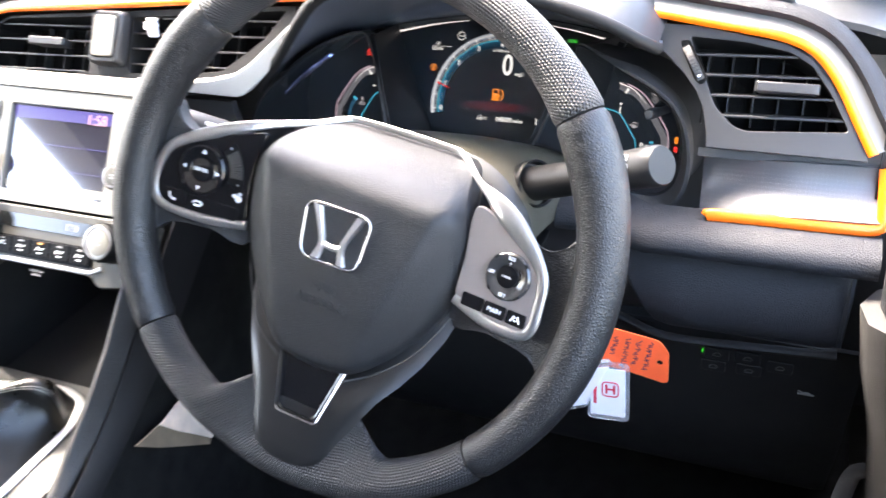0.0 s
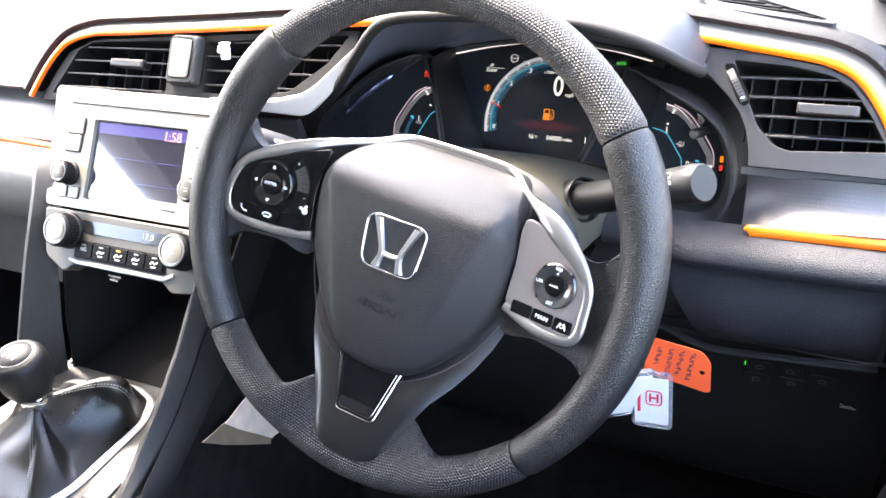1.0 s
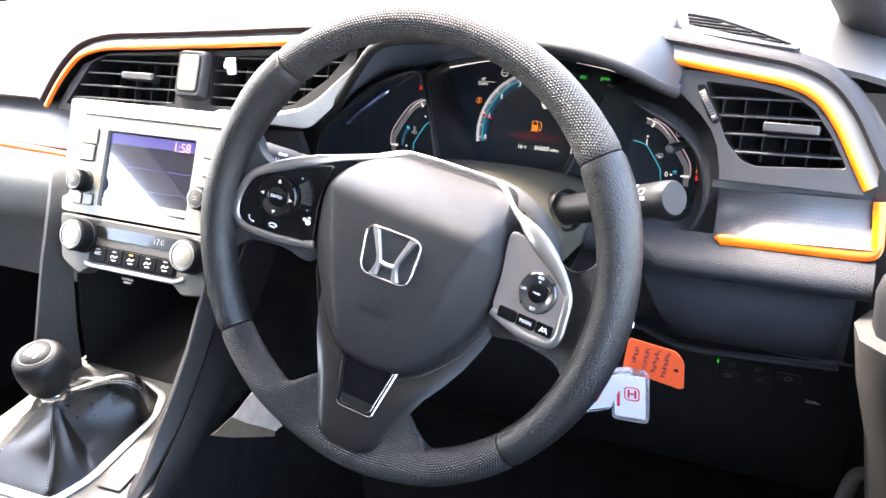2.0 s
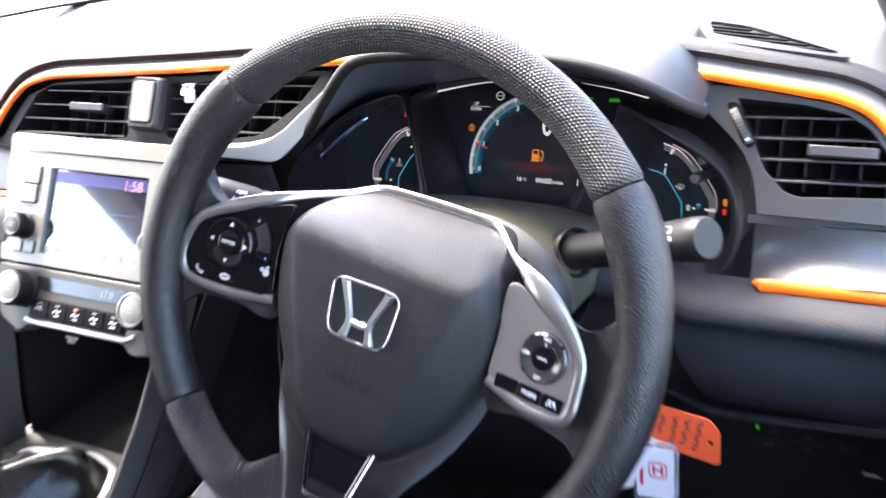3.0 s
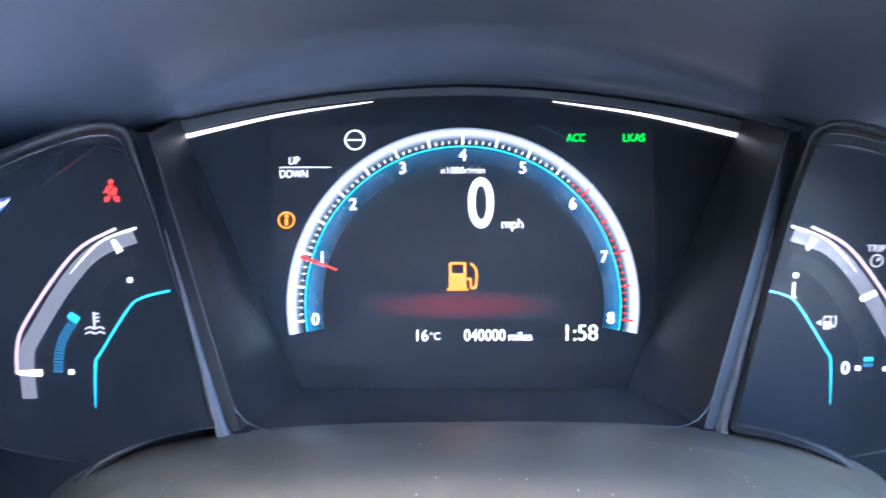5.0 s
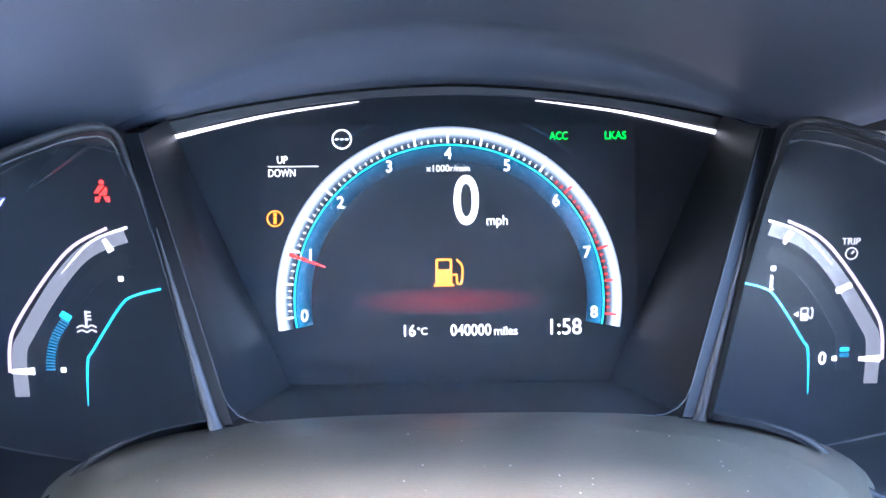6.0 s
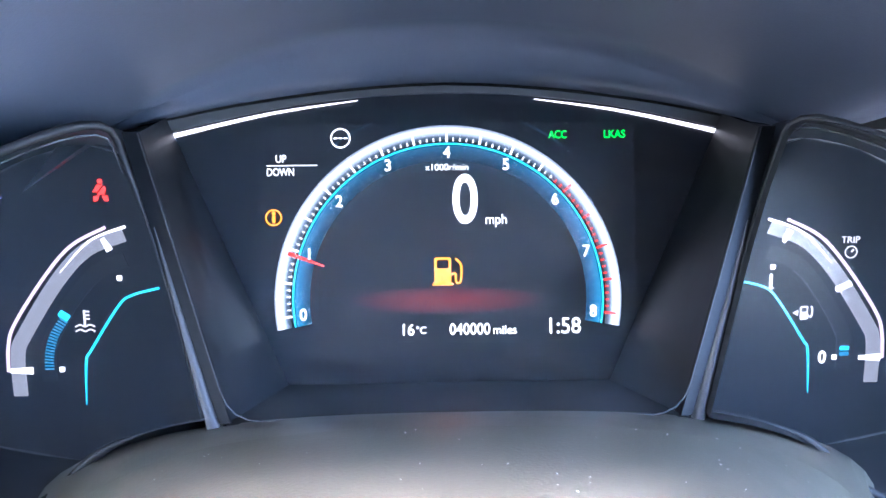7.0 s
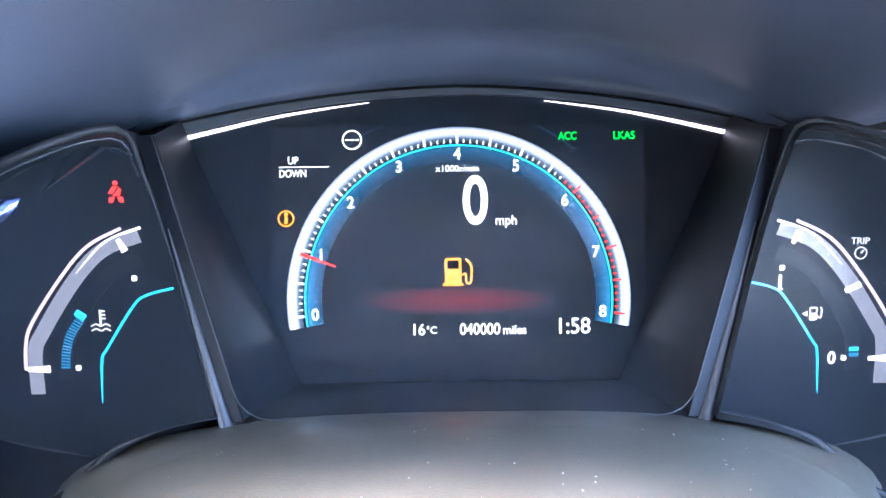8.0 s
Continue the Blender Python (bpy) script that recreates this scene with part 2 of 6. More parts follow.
def weave(name, color, rough, metal):
    """Panel with a fine diagonal moulded weave."""
    m = material(name, color, rough, metal)
    bsdf = m.node_tree.nodes["Principled BSDF"]
    co = node(m, "ShaderNodeTexCoord")
    turn = node(m, "ShaderNodeMapping", Rotation=(0, 0, radians(45)), Scale=(430, 430, 0))
    wire(m, co, "Object", turn, "Vector")
    check = node(m, "ShaderNodeTexChecker", Scale=1.0)
    check.inputs["Color1"].default_value, check.inputs["Color2"].default_value = (1, 1, 1, 1), (0, 0, 0, 1)
    wire(m, turn, "Vector", check, "Vector")
    bump = node(m, "ShaderNodeBump", Strength=0.5, Distance=0.0004)
    wire(m, check, "Fac", bump, "Height")
    wire(m, bump, "Normal", bsdf, "Normal")
    return m


WEAVE = weave("woven silver panel", (0.125, 0.126, 0.134), 0.40, 0.55)


# ---------------------------------------------------------------- mesh helpers
def link(name, bm, mat, smooth=True, angle=40):
    bmesh.ops.recalc_face_normals(bm, faces=bm.faces)
    me = bpy.data.meshes.new(name)
    bm.to_mesh(me)
    bm.free()
    me.materials.append(mat)
    ob = new(name, me)
    if smooth:
        me.shade_smooth()
        me.set_sharp_from_angle(angle=radians(angle))
    return ob


def part(name, bm, mat, parent, label="", m=None, bevel=0.0, angle=40):
    """One mesh under a thing or a part, in the parent's own axes."""
    ob = link(name, bm, mat, angle=angle)
    if parent.parent and parent.parent.parent:
        # a piece of a sub-part is a sub-part beside it
        m = parent.matrix_basis @ (m or Matrix())
        parent = parent.parent
    ob.parent = parent
    if m is not None:
        ob.matrix_basis = m
    if bevel:
        mod = ob.modifiers.new("bevel", "BEVEL")
        mod.width, mod.segments, mod.limit_method, mod.angle_limit = bevel, 2, "ANGLE", radians(35)
    return tagged(ob, label)


def thing(name, m, label, category, group="", kind=""):
    ob = new(name)
    ob.empty_display_size = 0.02
    ob.matrix_world = m
    return tagged(ob, label, category, group, kind)


def curve(points, n=6, closed=False):
    """A smooth line through the points (Catmull-Rom), 2D or 3D."""
    p = [Vector((*q, 0)) if len(q) == 2 else Vector(q) for q in points]
    out, k = [], len(p)
    for i in range(k if closed else k - 1):
        a, b, c, d = (p[(i + j) % k] if closed else p[min(max(i + j, 0), k - 1)] for j in (-1, 0, 1, 2))
        for s in range(n):
            t = s / n
            out.append(0.5 * (2 * b + (c - a) * t + (2 * a - 5 * b + 4 * c - d) * t * t + (3 * b - a - 3 * c + d) * t ** 3))
    if not closed:
        out.append(p[-1])
    return out


def rounded(w, h, r, n=5, cx=0.0, cy=0.0):
    out = []
    for sx, sy, a0 in ((1, 1, 0), (-1, 1, 90), (-1, -1, 180), (1, -1, 270)):
        for i in range(n + 1):
            a = radians(a0 + 90 * i / n)
            out.append((cx + sx * (w / 2 - r) + r * math.cos(a), cy + sy * (h / 2 - r) + r * math.sin(a)))
    return out


def circle(r, n=32, cx=0.0, cy=0.0, a0=0.0, a1=360.0):
    full = abs(a1 - a0) >= 360
    return [(cx + r * math.cos(radians(a0 + (a1 - a0) * i / (n if full else n - 1))), cy + r * math.sin(radians(a0 + (a1 - a0) * i / (n if full else n - 1)))) for i in range(n)]


def corners(points, r, n=4):
    """A closed outline with its corners rounded by about r."""
    p = [Vector(q[:2]) for q in points]
    out = []
    for i, b in enumerate(p):
        a, c = p[i - 1], p[(i + 1) % len(p)]
        k = min(r, (a - b).length * 0.45, (c - b).length * 0.45)
        s, e = b + (a - b).normalized() * k, b + (c - b).normalized() * k
        for j in range(n + 1):
            t = j / n
            out.append(tuple((1 - t) ** 2 * s + 2 * t * (1 - t) * b + t * t * e))
    return out


def plate(outer, z0, z1, holes=(), bm=None):
    """A slab between the heights z0 and z1 with the given outline and holes."""
    bm = bm or bmesh.new()
    edges = []
    for loop in (outer, *holes):
        vs = [bm.verts.new((q[0], q[1], z1)) for q in loop]
        edges += [bm.edges.new((vs[i], vs[(i + 1) % len(vs)])) for i in range(len(vs))]
    if holes:
        faces = [g for g in bmesh.ops.triangle_fill(bm, edges=edges, use_beauty=True)["geom"] if isinstance(g, bmesh.types.BMFace)]
    else:
        faces = [bm.faces.new(vs)]
    if abs(z1 - z0) > 1e-7:
        top = bmesh.ops.extrude_face_region(bm, geom=faces)["geom"]
        bmesh.ops.translate(bm, verts=[g for g in top if isinstance(g, bmesh.types.BMVert)], vec=(0, 0, z0 - z1))
    return bm


def loft(loops, closed=True, caps=True, bm=None):
    """A skin through loops of equally many points."""
    bm = bm or bmesh.new()
    rings = [[bm.verts.new(q) for q in loop] for loop in loops]
    n = len(rings[0])
    for a, b in zip(rings, rings[1:]):
        for i in range(n if closed else n - 1):
            j = (i + 1) % n
            bm.faces.new((a[i], a[j], b[j], b[i]))
    if caps and closed:
        bm.faces.new(rings[0][::-1])
        bm.faces.new(rings[-1])
    return bm


def turned(profile, n=40, bm=None):
    """A body of revolution about z from (radius, height) pairs."""
    loops = [[(r * math.cos(2 * math.pi * i / n), r * math.sin(2 * math.pi * i / n), z) for i in range(n)] for r, z in profile]
    return loft(loops, bm=bm)


def sweep(path, radius, n=12, closed=False, flat=1.0, bm=None, up=Vector((0, 0, 1))):
    """A rod along a path; radius a number or one for each point; flat squeezes it along up."""
    path = [Vector(q) if len(q) == 3 else Vector((*q, 0)) for q in path]
    k, loops = len(path), []
    for i, q in enumerate(path):
        a, b = (path[i - 1], path[(i + 1) % k]) if closed else (path[max(i - 1, 0)], path[min(i + 1, k - 1)])
        t = (b - a).normalized()
        side = t.cross(up)
        side = side.normalized() if side.length > 1e-6 else Vector((1, 0, 0))
        top = side.cross(t).normalized()
        r = radius[i] if isinstance(radius, (list, tuple)) else radius
        loops.append([q + side * r * math.cos(2 * math.pi * j / n) + top * r * flat * math.sin(2 * math.pi * j / n) for j in range(n)])
    if closed:
        loops.append(loops[0])
        bm = loft(loops, caps=False, bm=bm)
        bmesh.ops.remove_doubles(bm, verts=bm.verts, dist=1e-7)
        return bm
    return loft(loops, bm=bm)


def ribbon(path, half, height, z0=0.0, bm=None):
    """A flat band in the xy plane along a path, with its thickness."""
    p = [Vector((q[0], q[1])) for q in path]
    left, right = [], []
    for i, q in enumerate(p):
        t = (p[min(i + 1, len(p) - 1)] - p[max(i - 1, 0)]).normalized()
        w = half[i] if isinstance(half, (list, tuple)) else half
        s = Vector((-t.y, t.x)) * w
        left.append(q + s)
        right.append(q - s)
    loops = [[(a.x, a.y, z0), (b.x, b.y, z0), (b.x, b.y, z0 + height), (a.x, a.y, z0 + height)] for a, b in zip(left, right)]
    return loft(loops, bm=bm)


def sheet(rows, thick, bm=None):
    """A curved panel through rows of points, with thickness against its facing."""
    bm = bm or bmesh.new()
    grid = [[bm.verts.new(q) for q in row] for row in rows]
    for a, b in zip(grid, grid[1:]):
        for i in range(len(a) - 1):
            bm.faces.new((a[i], a[i + 1], b[i + 1], b[i]))
    bmesh.ops.recalc_face_normals(bm, faces=bm.faces)
    bmesh.ops.solidify(bm, geom=bm.faces[:], thickness=thick)
    return bm


def letters(text, height, thick=0.0003, align="CENTER", bold=0.0):
    """Words in the built-in font; height is that of a capital, bold widens the strokes by that share of it."""
    c = bpy.data.curves.new("text", "FONT")
    c.body, c.size, c.extrude, c.align_x, c.align_y, c.resolution_u = text, height / 0.70, thick, align, "CENTER", 6
    c.offset = bold * height
    ob = new("text", c)
    bpy.context.view_layer.update()
    me = bpy.data.meshes.new_from_object(ob)
    bpy.data.objects.remove(ob)
    bm = bmesh.new()
    bm.from_mesh(me)
    bpy.data.meshes.remove(me)
    return bm


def write(name, text, height, x, y, z, mat, parent, thick=0.0003, align="CENTER", wide=1.0, turn=0.0, label="", bold=0.0):
    bm = letters(text, height, thick, align, bold)
    return part(name, bm, mat, parent, label, pose(x, y, z, 0, 0, turn) @ Matrix.Diagonal((wide, 1, 1, 1)))


def leaning(x, y, z, tilt, spin=0.0):
    """Axes of a face that looks back at the driver and leans away at its top by tilt degrees: x right, y up the face, z out of it."""
    return pose(x, y, z, 90 - tilt, 0, 0) @ pose(0, 0, 0, 0, 0, spin)


MM = 0.001


def resample(points, n):
    """n points evenly spaced along an open line."""
    p = [Vector(q) for q in points]
    run = [0.0]
    for a, b in zip(p, p[1:]):
        run.append(run[-1] + (b - a).length)
    out = []
    for i in range(n):
        s = run[-1] * i / (n - 1)
        j = max(k for k in range(len(p) - 1) if run[k] <= s + 1e-12)
        t = (s - run[j]) / max(run[j + 1] - run[j], 1e-12)
        out.append(p[j].lerp(p[j + 1], min(t, 1)))
    return out


# ---------------------------------------------------------------- car shell
def box(x0, x1, y0, y1, z0, z1, bm=None):
    return plate([(x0, y0), (x1, y0), (x1, y1), (x0, y1)], z0, z1, bm=bm)


CAR_L, CAR_R = -1.12, 0.42

floor = link("floor", box(CAR_L, CAR_R, -1.6, 1.0, -0.02, 0.02), CARPET)
tagged(floor, "black carpeted car floor in deep shade", "floor", kind="structure")
ground = link("ground", box(-400, 400, -400, 400, -0.35, -0.30), grain(material("pale concrete", (0.42, 0.41, 0.39), 0.9), 3, 0.4, 0.01, "noise", 0.25))
tagged(ground, "pale concrete yard under the car", "ground", kind="structure")

# unseen roof; its front edge bows forward to keep sun off the wheel
bm = sheet([[(x, y + bow * (1 - ((x + 0.35) / 0.75) ** 2), z - 0.03 * ((x + 0.35) / 0.75) ** 2) for x in (-1.05, -0.9, -0.7, -0.35, 0.0, 0.2, 0.35)] for y, z, bow in ((0.02, 1.18, 0.14), (-0.1, 1.22, 0.07), (-0.3, 1.25, 0), (-0.9, 1.26, 0), (-1.6, 1.18, 0))], 0.03)
roof = link("ceiling", bm, CLOTH)
tagged(roof, "unseen light grey fabric roof lining, bowed forward to shade the wheel", "roof lining", kind="structure")

rail_ = link("trim_roof_rail", box(-1.16, -1.04, -1.6, 0.02, 1.10, 1.23), SOFT)
tagged(rail_, "dark roof rail over the passenger window", "roof rail", kind="structure")
# passenger side: door below the window, and the pillars
side = link("wall_west", box(CAR_L - 0.06, CAR_L, -1.6, 0.95, 0.0, 0.70), SOFT)
tagged(side, "closed passenger side door trim in black", "door trim", kind="structure")
# unseen block, added to keep light from behind out of the footwell
low_block = link("wall_south_low", plate(corners([(CAR_L, -0.80), (CAR_R, -0.80), (CAR_R, -0.14), (CAR_L, -0.14)], 0.05, 4), 0.02, 0.42), CARPET)
tagged(low_block, "unseen black block at seat height, added to shade the footwell", "seat", kind="structure")
# unseen wall, raised until glossy blacks stop mirroring the rear sky
back = link("wall_south", box(CAR_L, CAR_R, -0.86, -0.80, 0.0, 1.12), SOFT)
tagged(back, "unseen dark wall across the cabin, added to block light from behind", "rear wall", kind="structure")
cowl = link("wall_north", box(CAR_L, CAR_R, 1.0, 1.05, 0.0, 0.76), PLASTIC)
tagged(cowl, "black bulkhead under the windscreen", "bulkhead", kind="structure")
# unseen door wall; its height only sets how much side light enters
sill = link("wall_east", box(CAR_R, CAR_R + 0.06, -1.6, 1.0, -0.02, 0.52), SOFT)
tagged(sill, "unseen driver's side door wall in black, height set to dim side light", "door trim", kind="structure")


def pillar(name, a, b, r, label):
    ob = link(name, sweep(curve([a, ((Vector(a) + Vector(b)) / 2) + Vector((0, 0.02, 0.03)), b], 6), r, 12, flat=0.7), SOFT)
    return tagged(ob, label, "pillar", kind="structure")


post = link("trim_pillar_right", sweep(curve([(0.330, 0.40, 0.755), (0.306, 0.35, 0.800), (0.288, 0.28, 0.87), (0.292, 0.15, 1.03), (0.32, 0.0, 1.20)], 6), [0.030] + [0.036] * 24, 16, flat=0.7), SOFT)
tagged(post, "dark windscreen pillar trim beside the dashboard", "pillar", kind="structure")
pillar("trim_pillar_left", (-1.12, 0.62, 0.72), (-1.06, 0.0, 1.20), 0.045, "dark windscreen pillar trim on the passenger side")
pillar("trim_pillar_rear_left", (-1.14, -0.75, 0.78), (-1.04, -0.75, 1.24), 0.06, "dark middle pillar of the passenger side")
pillar("trim_pillar_rear_right", (0.44, -0.75, 0.0), (0.34, -0.75, 1.24), 0.06, "dark middle pillar of the driver's side")

# ---------------------------------------------------------------- steering wheel
WHEEL = leaning(0, 0, 0.70, 24, -10.5)
wheel = thing("steering_wheel", WHEEL, "black leather steering wheel with dotted grips and silver spoke trim", "steering wheel")
RIM = 0.1685


def rim_radius(a):
    """Tube radius at a degrees clockwise from the top."""
    d = abs((a + 180) % 360 - 180)
    r = 0.0135 + 0.0030 * math.exp(-((d - 58) / 16) ** 2) + 0.0018 * math.exp(-((d - 95) / 22) ** 2)
    return r + 0.0015 * math.exp(-((d - 180) / 30) ** 2)


def web(a):
    """How far the rim reaches in towards the lower spoke, and its flatness there."""
    e = abs((a % 360) - 180)
    t = min(1, max(0, (27 - e) / 9))
    return 0.027 * t * t * (3 - 2 * t), 1.08 - 0.52 * min(1, max(0, (30 - e) / 14)) ** 1.5


def rim_piece(name, a0, a1, mat, label, groove=True):
    bm = bmesh.new()
    uv = bm.loops.layers.uv.new("uv")
    steps, n = max(12, int(abs(a1 - a0) / 1.2)), 32
    rings, across = [], []
    for i in range(steps + 1):
        a = a0 + (a1 - a0) * i / steps
        end = min(i, steps - i) * abs(a1 - a0) / steps
        r = rim_radius(a) - (0.0010 * math.exp(-(end / 0.5) ** 2) if groove else 0)
        t = radians(90 - a)
        reach, flat = web(a)
        loop, run, last = [], [0.0], None
        for j in range(n + 1):
            c, s = math.cos(2 * math.pi * j / n), math.sin(2 * math.pi * j / n)
            inner = max(0, -c) * reach / 0.027
            q = Vector((r * c - reach * max(0, -c), flat * r * s * (1 - 0.75 * inner) - 0.007 * inner))
            if last is not None:
                run.append(run[-1] + (q - last).length)
            last = q
            loop.append(((RIM + q.x) * math.cos(t), (RIM + q.x) * math.sin(t), q.y))
        rings.append([bm.verts.new(q) for q in loop[:n]])
        across.append([(RIM * radians(a), v) for v in run])
    for i in range(steps):
        for j in range(n):
            k = (j + 1) % n
            f = bm.faces.new((rings[i][j], rings[i][k], rings[i + 1][k], rings[i + 1][j]))
            for loop, (u, v) in zip(f.loops, ((i, j), (i, j + 1), (i + 1, j + 1), (i + 1, j))):
                loop[uv].uv = across[u][v]
    bm.faces.new(rings[0][::-1])
    bm.faces.new(rings[-1])
    return part(name, bm, mat, wheel, label)


rim_piece("rim_top", -49.6, 49.6, DOTS, "dotted grip at the top of the rim")
rim_piece("rim_side", 50.0, 131.4, LEATHER, "smooth grained grip")
rim_piece("rim_side", -50.0, -131.4, LEATHER, "smooth grained grip")
rim_piece("rim_bottom", 131.8, 228.2, DOTS, "dotted grip at the bottom of the rim")

# airbag cover: a dome with a receding top and side facets
HUBLINE = [(0, 61), (30, 61), (48, 60), (62, 52), (73, 36), (80, 12), (80, -20), (71, -46), (54, -72), (34, -91), (14, -97), (0, -98)]


def hub_front(x, y):
    """Height of the cover over the rim's plane, in mm."""
    z = 10.0 - 0.0013 * (y + 18) ** 2
    if y > 22:
        z -= 0.042 * (y - 22) ** 2
    f = abs(x) - (55 + 0.30 * y)
    return z - 0.74 * 1.7 * math.log(1 + math.exp(f / 1.7))


def hub_dome():
    half = curve(HUBLINE, 7)
    line = [(p.x, p.y) for p in half] + [(-p.x, p.y) for p in half[-2:0:-1]]
    loops = []
    for s in [0.03, 0.12, 0.22, 0.32] + [0.40 + 0.025 * i for i in range(19)] + [0.875, 0.90, 0.925, 0.95, 0.97, 0.985, 0.995, 1.0]:
        drop = 5.0 * max(0, (s - 0.90) / 0.10) ** 2.5
        loops.append([(x * s * MM, (-14 + (y + 14) * s) * MM, (hub_front(x * s, -14 + (y + 14) * s) - drop) * MM) for x, y in line])
    loops.append([(x * 0.985 * MM, (-14 + (y + 14) * 0.985) * MM, (hub_front(x, y) - 30) * MM) for x, y in line])
    return loft(loops)


hub = part("airbag_cover", hub_dome(), HUB, wheel, "grained black airbag cover", angle=60)

# emblem: rounded frame and two flared uprights joined by a low bridge
emblem = part("emblem", plate(corners([(-23.4, 18), (23.4, 18), (20.6, -18), (-20.6, -18)], 9, 6), 0, 0.0010), HUB, wheel, "chrome framed emblem", pose(0, -0.005, 0.0095, -1.5))
for o in emblem.data.vertices:
    o.co.x, o.co.y = o.co.x * MM, o.co.y * MM
outline = corners([(-0.024, 0.0185), (0.024, 0.0185), (0.0212, -0.0185), (-0.0212, -0.0185)], 0.009, 6)
part("emblem_frame", sweep([(x, y, 0.0018) for x, y in outline], 0.00105, 10, True), CHROME, emblem, "chrome frame")


def ridged(mid, half, rise, z0=0.0012):
    """A bar with a sharp ridge along its middle line."""
    loops = []
    for (x, y), w in zip(mid, half):
        loops.append([(x - w, y, z0), (x + w, y, z0), (x + w * 0.9, y, z0 + rise * 0.45), (x + w * 0.6, y, z0 + rise), (x - w * 0.6, y, z0 + rise), (x - w * 0.9, y, z0 + rise * 0.45)])
    return loft(loops)


for s_ in (-1, 1):
    mid = [(p.x * s_, p.y) for p in curve([(-0.0160, 0.0168), (-0.0118, 0.0070), (-0.0082, -0.0020), (-0.0074, -0.0075), (-0.0084, -0.0125), (-0.0096, -0.0166)], 4)]
    half = [0.0035 - 0.0012 * math.sin(math.pi * i / (len(mid) - 1)) for i in range(len(mid))]
    part("emblem_bar", ridged(mid, half, 0.0026), CHROMESOFT, emblem, "chrome upright", angle=25)
bridge = [(x * 0.0072, -0.0062 - 0.0012 * (1 - x * x)) for x in (-1, -0.6, -0.2, 0.2, 0.6, 1)]
part("emblem_bridge", loft([[(x, y - 0.0020, 0.0012), (x, y + 0.0020, 0.0012), (x, y + 0.0011, 0.0024), (x, y + 0.0004, 0.0030), (x, y - 0.0006, 0.0030), (x, y - 0.0013, 0.0024)] for x, y in bridge]), CHROMESOFT, emblem, "chrome bridge", angle=25)
write("embossed_text", "SRS", 0.0072, 0, -0.040, 0.0096, HUB, wheel, 0.0003, wide=1.3)
write("embossed_text", "AIRBAG", 0.0064, 0, -0.0505, 0.0090, HUB, wheel, 0.0003, wide=1.25)

# side spokes, each with a pod in a silver frame
POD_RIGHT = [(81.5, 8), (79, 30), (80, 41), (90, 40), (114, 28), (131, 15), (135.5, 0), (135.5, -20), (128, -25.5), (106, -24.5), (81, -18.5)]
POD_LEFT = [(81.5, 8), (79, 30), (76, 43), (102, 34), (128, 23), (144, 9), (149, -11), (146, -22), (136, -26), (106, -26), (79, -22)]
ARCH = [(-4, 64.5, -63), (24, 64.3, -62.5), (44.5, 62.8, -60.5), (61, 55, -45)]
RAIL_RIGHT = ARCH + [(74, 51.5, -26), (86, 48.5, -13), (99, 42.5, -6), (115, 32.5, -3), (129, 20.5, -1), (136, 9, 0), (137.5, -7, 0), (137, -20, -0.5), (130, -27, -1.5), (108, -27.5, -4), (82, -20.5, -9)]
RAIL_LEFT = ARCH + [(76, 49.5, -26), (88, 44.5, -14), (105, 36.5, -7), (126, 26.5, -2.5), (142, 16.5, 0), (149, 4, 1), (152, -10, 1), (149.5, -22, 0.5), (139, -28, -1), (108, -28.5, -4.5), (78, -24.5, -10)]


def side_spoke(s, pod, rail, wide, turn):
    body = [(73, 44, -38), (84, 49, -26), (108, 36, -14), (130, 27, -9), (146, 36, -4), (158, 50, -2), (163, 10, 0), (161, -30, -2), (153, -52, -4), (138, -40, -8), (108, -36, -12), (78, -36, -22)]
    top = [(s * x * MM, y * MM, z * MM) for x, y, z in body]
    low = [(s * x * 0.99 * MM, y * 0.9 * MM, (z - 16) * MM) for x, y, z in body]
    mid = [(s * x * MM, y * 1.0 * MM, (z - 4) * MM) for x, y, z in body]
    inn = [(s * (105 + (x - 105) * 0.9) * MM, (3 + (y - 3) * 0.9) * MM, (z - 1.5) * MM) for x, y, z in body]
    smooth = [curve(q, 4, True) for q in (low, mid, top, inn)]
    part("spoke", loft(smooth), LEATHER, wheel, "moulded black spoke", angle=70)
    # the frame rises towards the hub and follows the pod round
    path = curve([(s * x * MM, y * MM, z * MM) for x, y, z in rail], 6)
    w = [0.0024 + wide * math.exp(-((i / len(path) - turn) / 0.10) ** 2) + 0.0010 * min(1, max(0, i / len(path) - 0.5) * 8) for i in range(len(path))]
    part("spoke_trim", sweep(path, w, 12, flat=0.45), SILVER, wheel, "satin silver trim round the switch pod")
    return corners([(s * x * 1.012 * MM, y * MM) for x, y in pod], 0.005, 4)


PODBLACK = material("gloss black switch plastic", (0.005, 0.005, 0.006), 0.16, spec=0.4)
PADGLOSS = material("gloss dark switch plastic", (0.030, 0.029, 0.030), 0.22, coat=0.6)


def press_pad(parent, x, y, r, mat, body=KEYBLACK):
    pad = part("switch_ring", turned([(r, 0), (r, 0.0022), (r * 0.93, 0.0032), (r * 0.60, 0.0026), (r * 0.52, 0.0016), (0.0004, 0.0016)]), body, parent, "dark ring switch", pose(x, y, 0.0002))
    for i in range(4):
        part("switch_notch", box(r * 0.90, r * 1.005, -0.0014, 0.0014, 0.0012, 0.0030), VOID, pad, "", pose(0, 0, 0.0002, 0, 0, 45 + 90 * i))
    part("switch_centre", turned([(r * 0.46, 0.001), (r * 0.46, 0.0030), (r * 0.38, 0.0036), (0.0004, 0.0034)]), mat, pad, "centre button")
    return pad


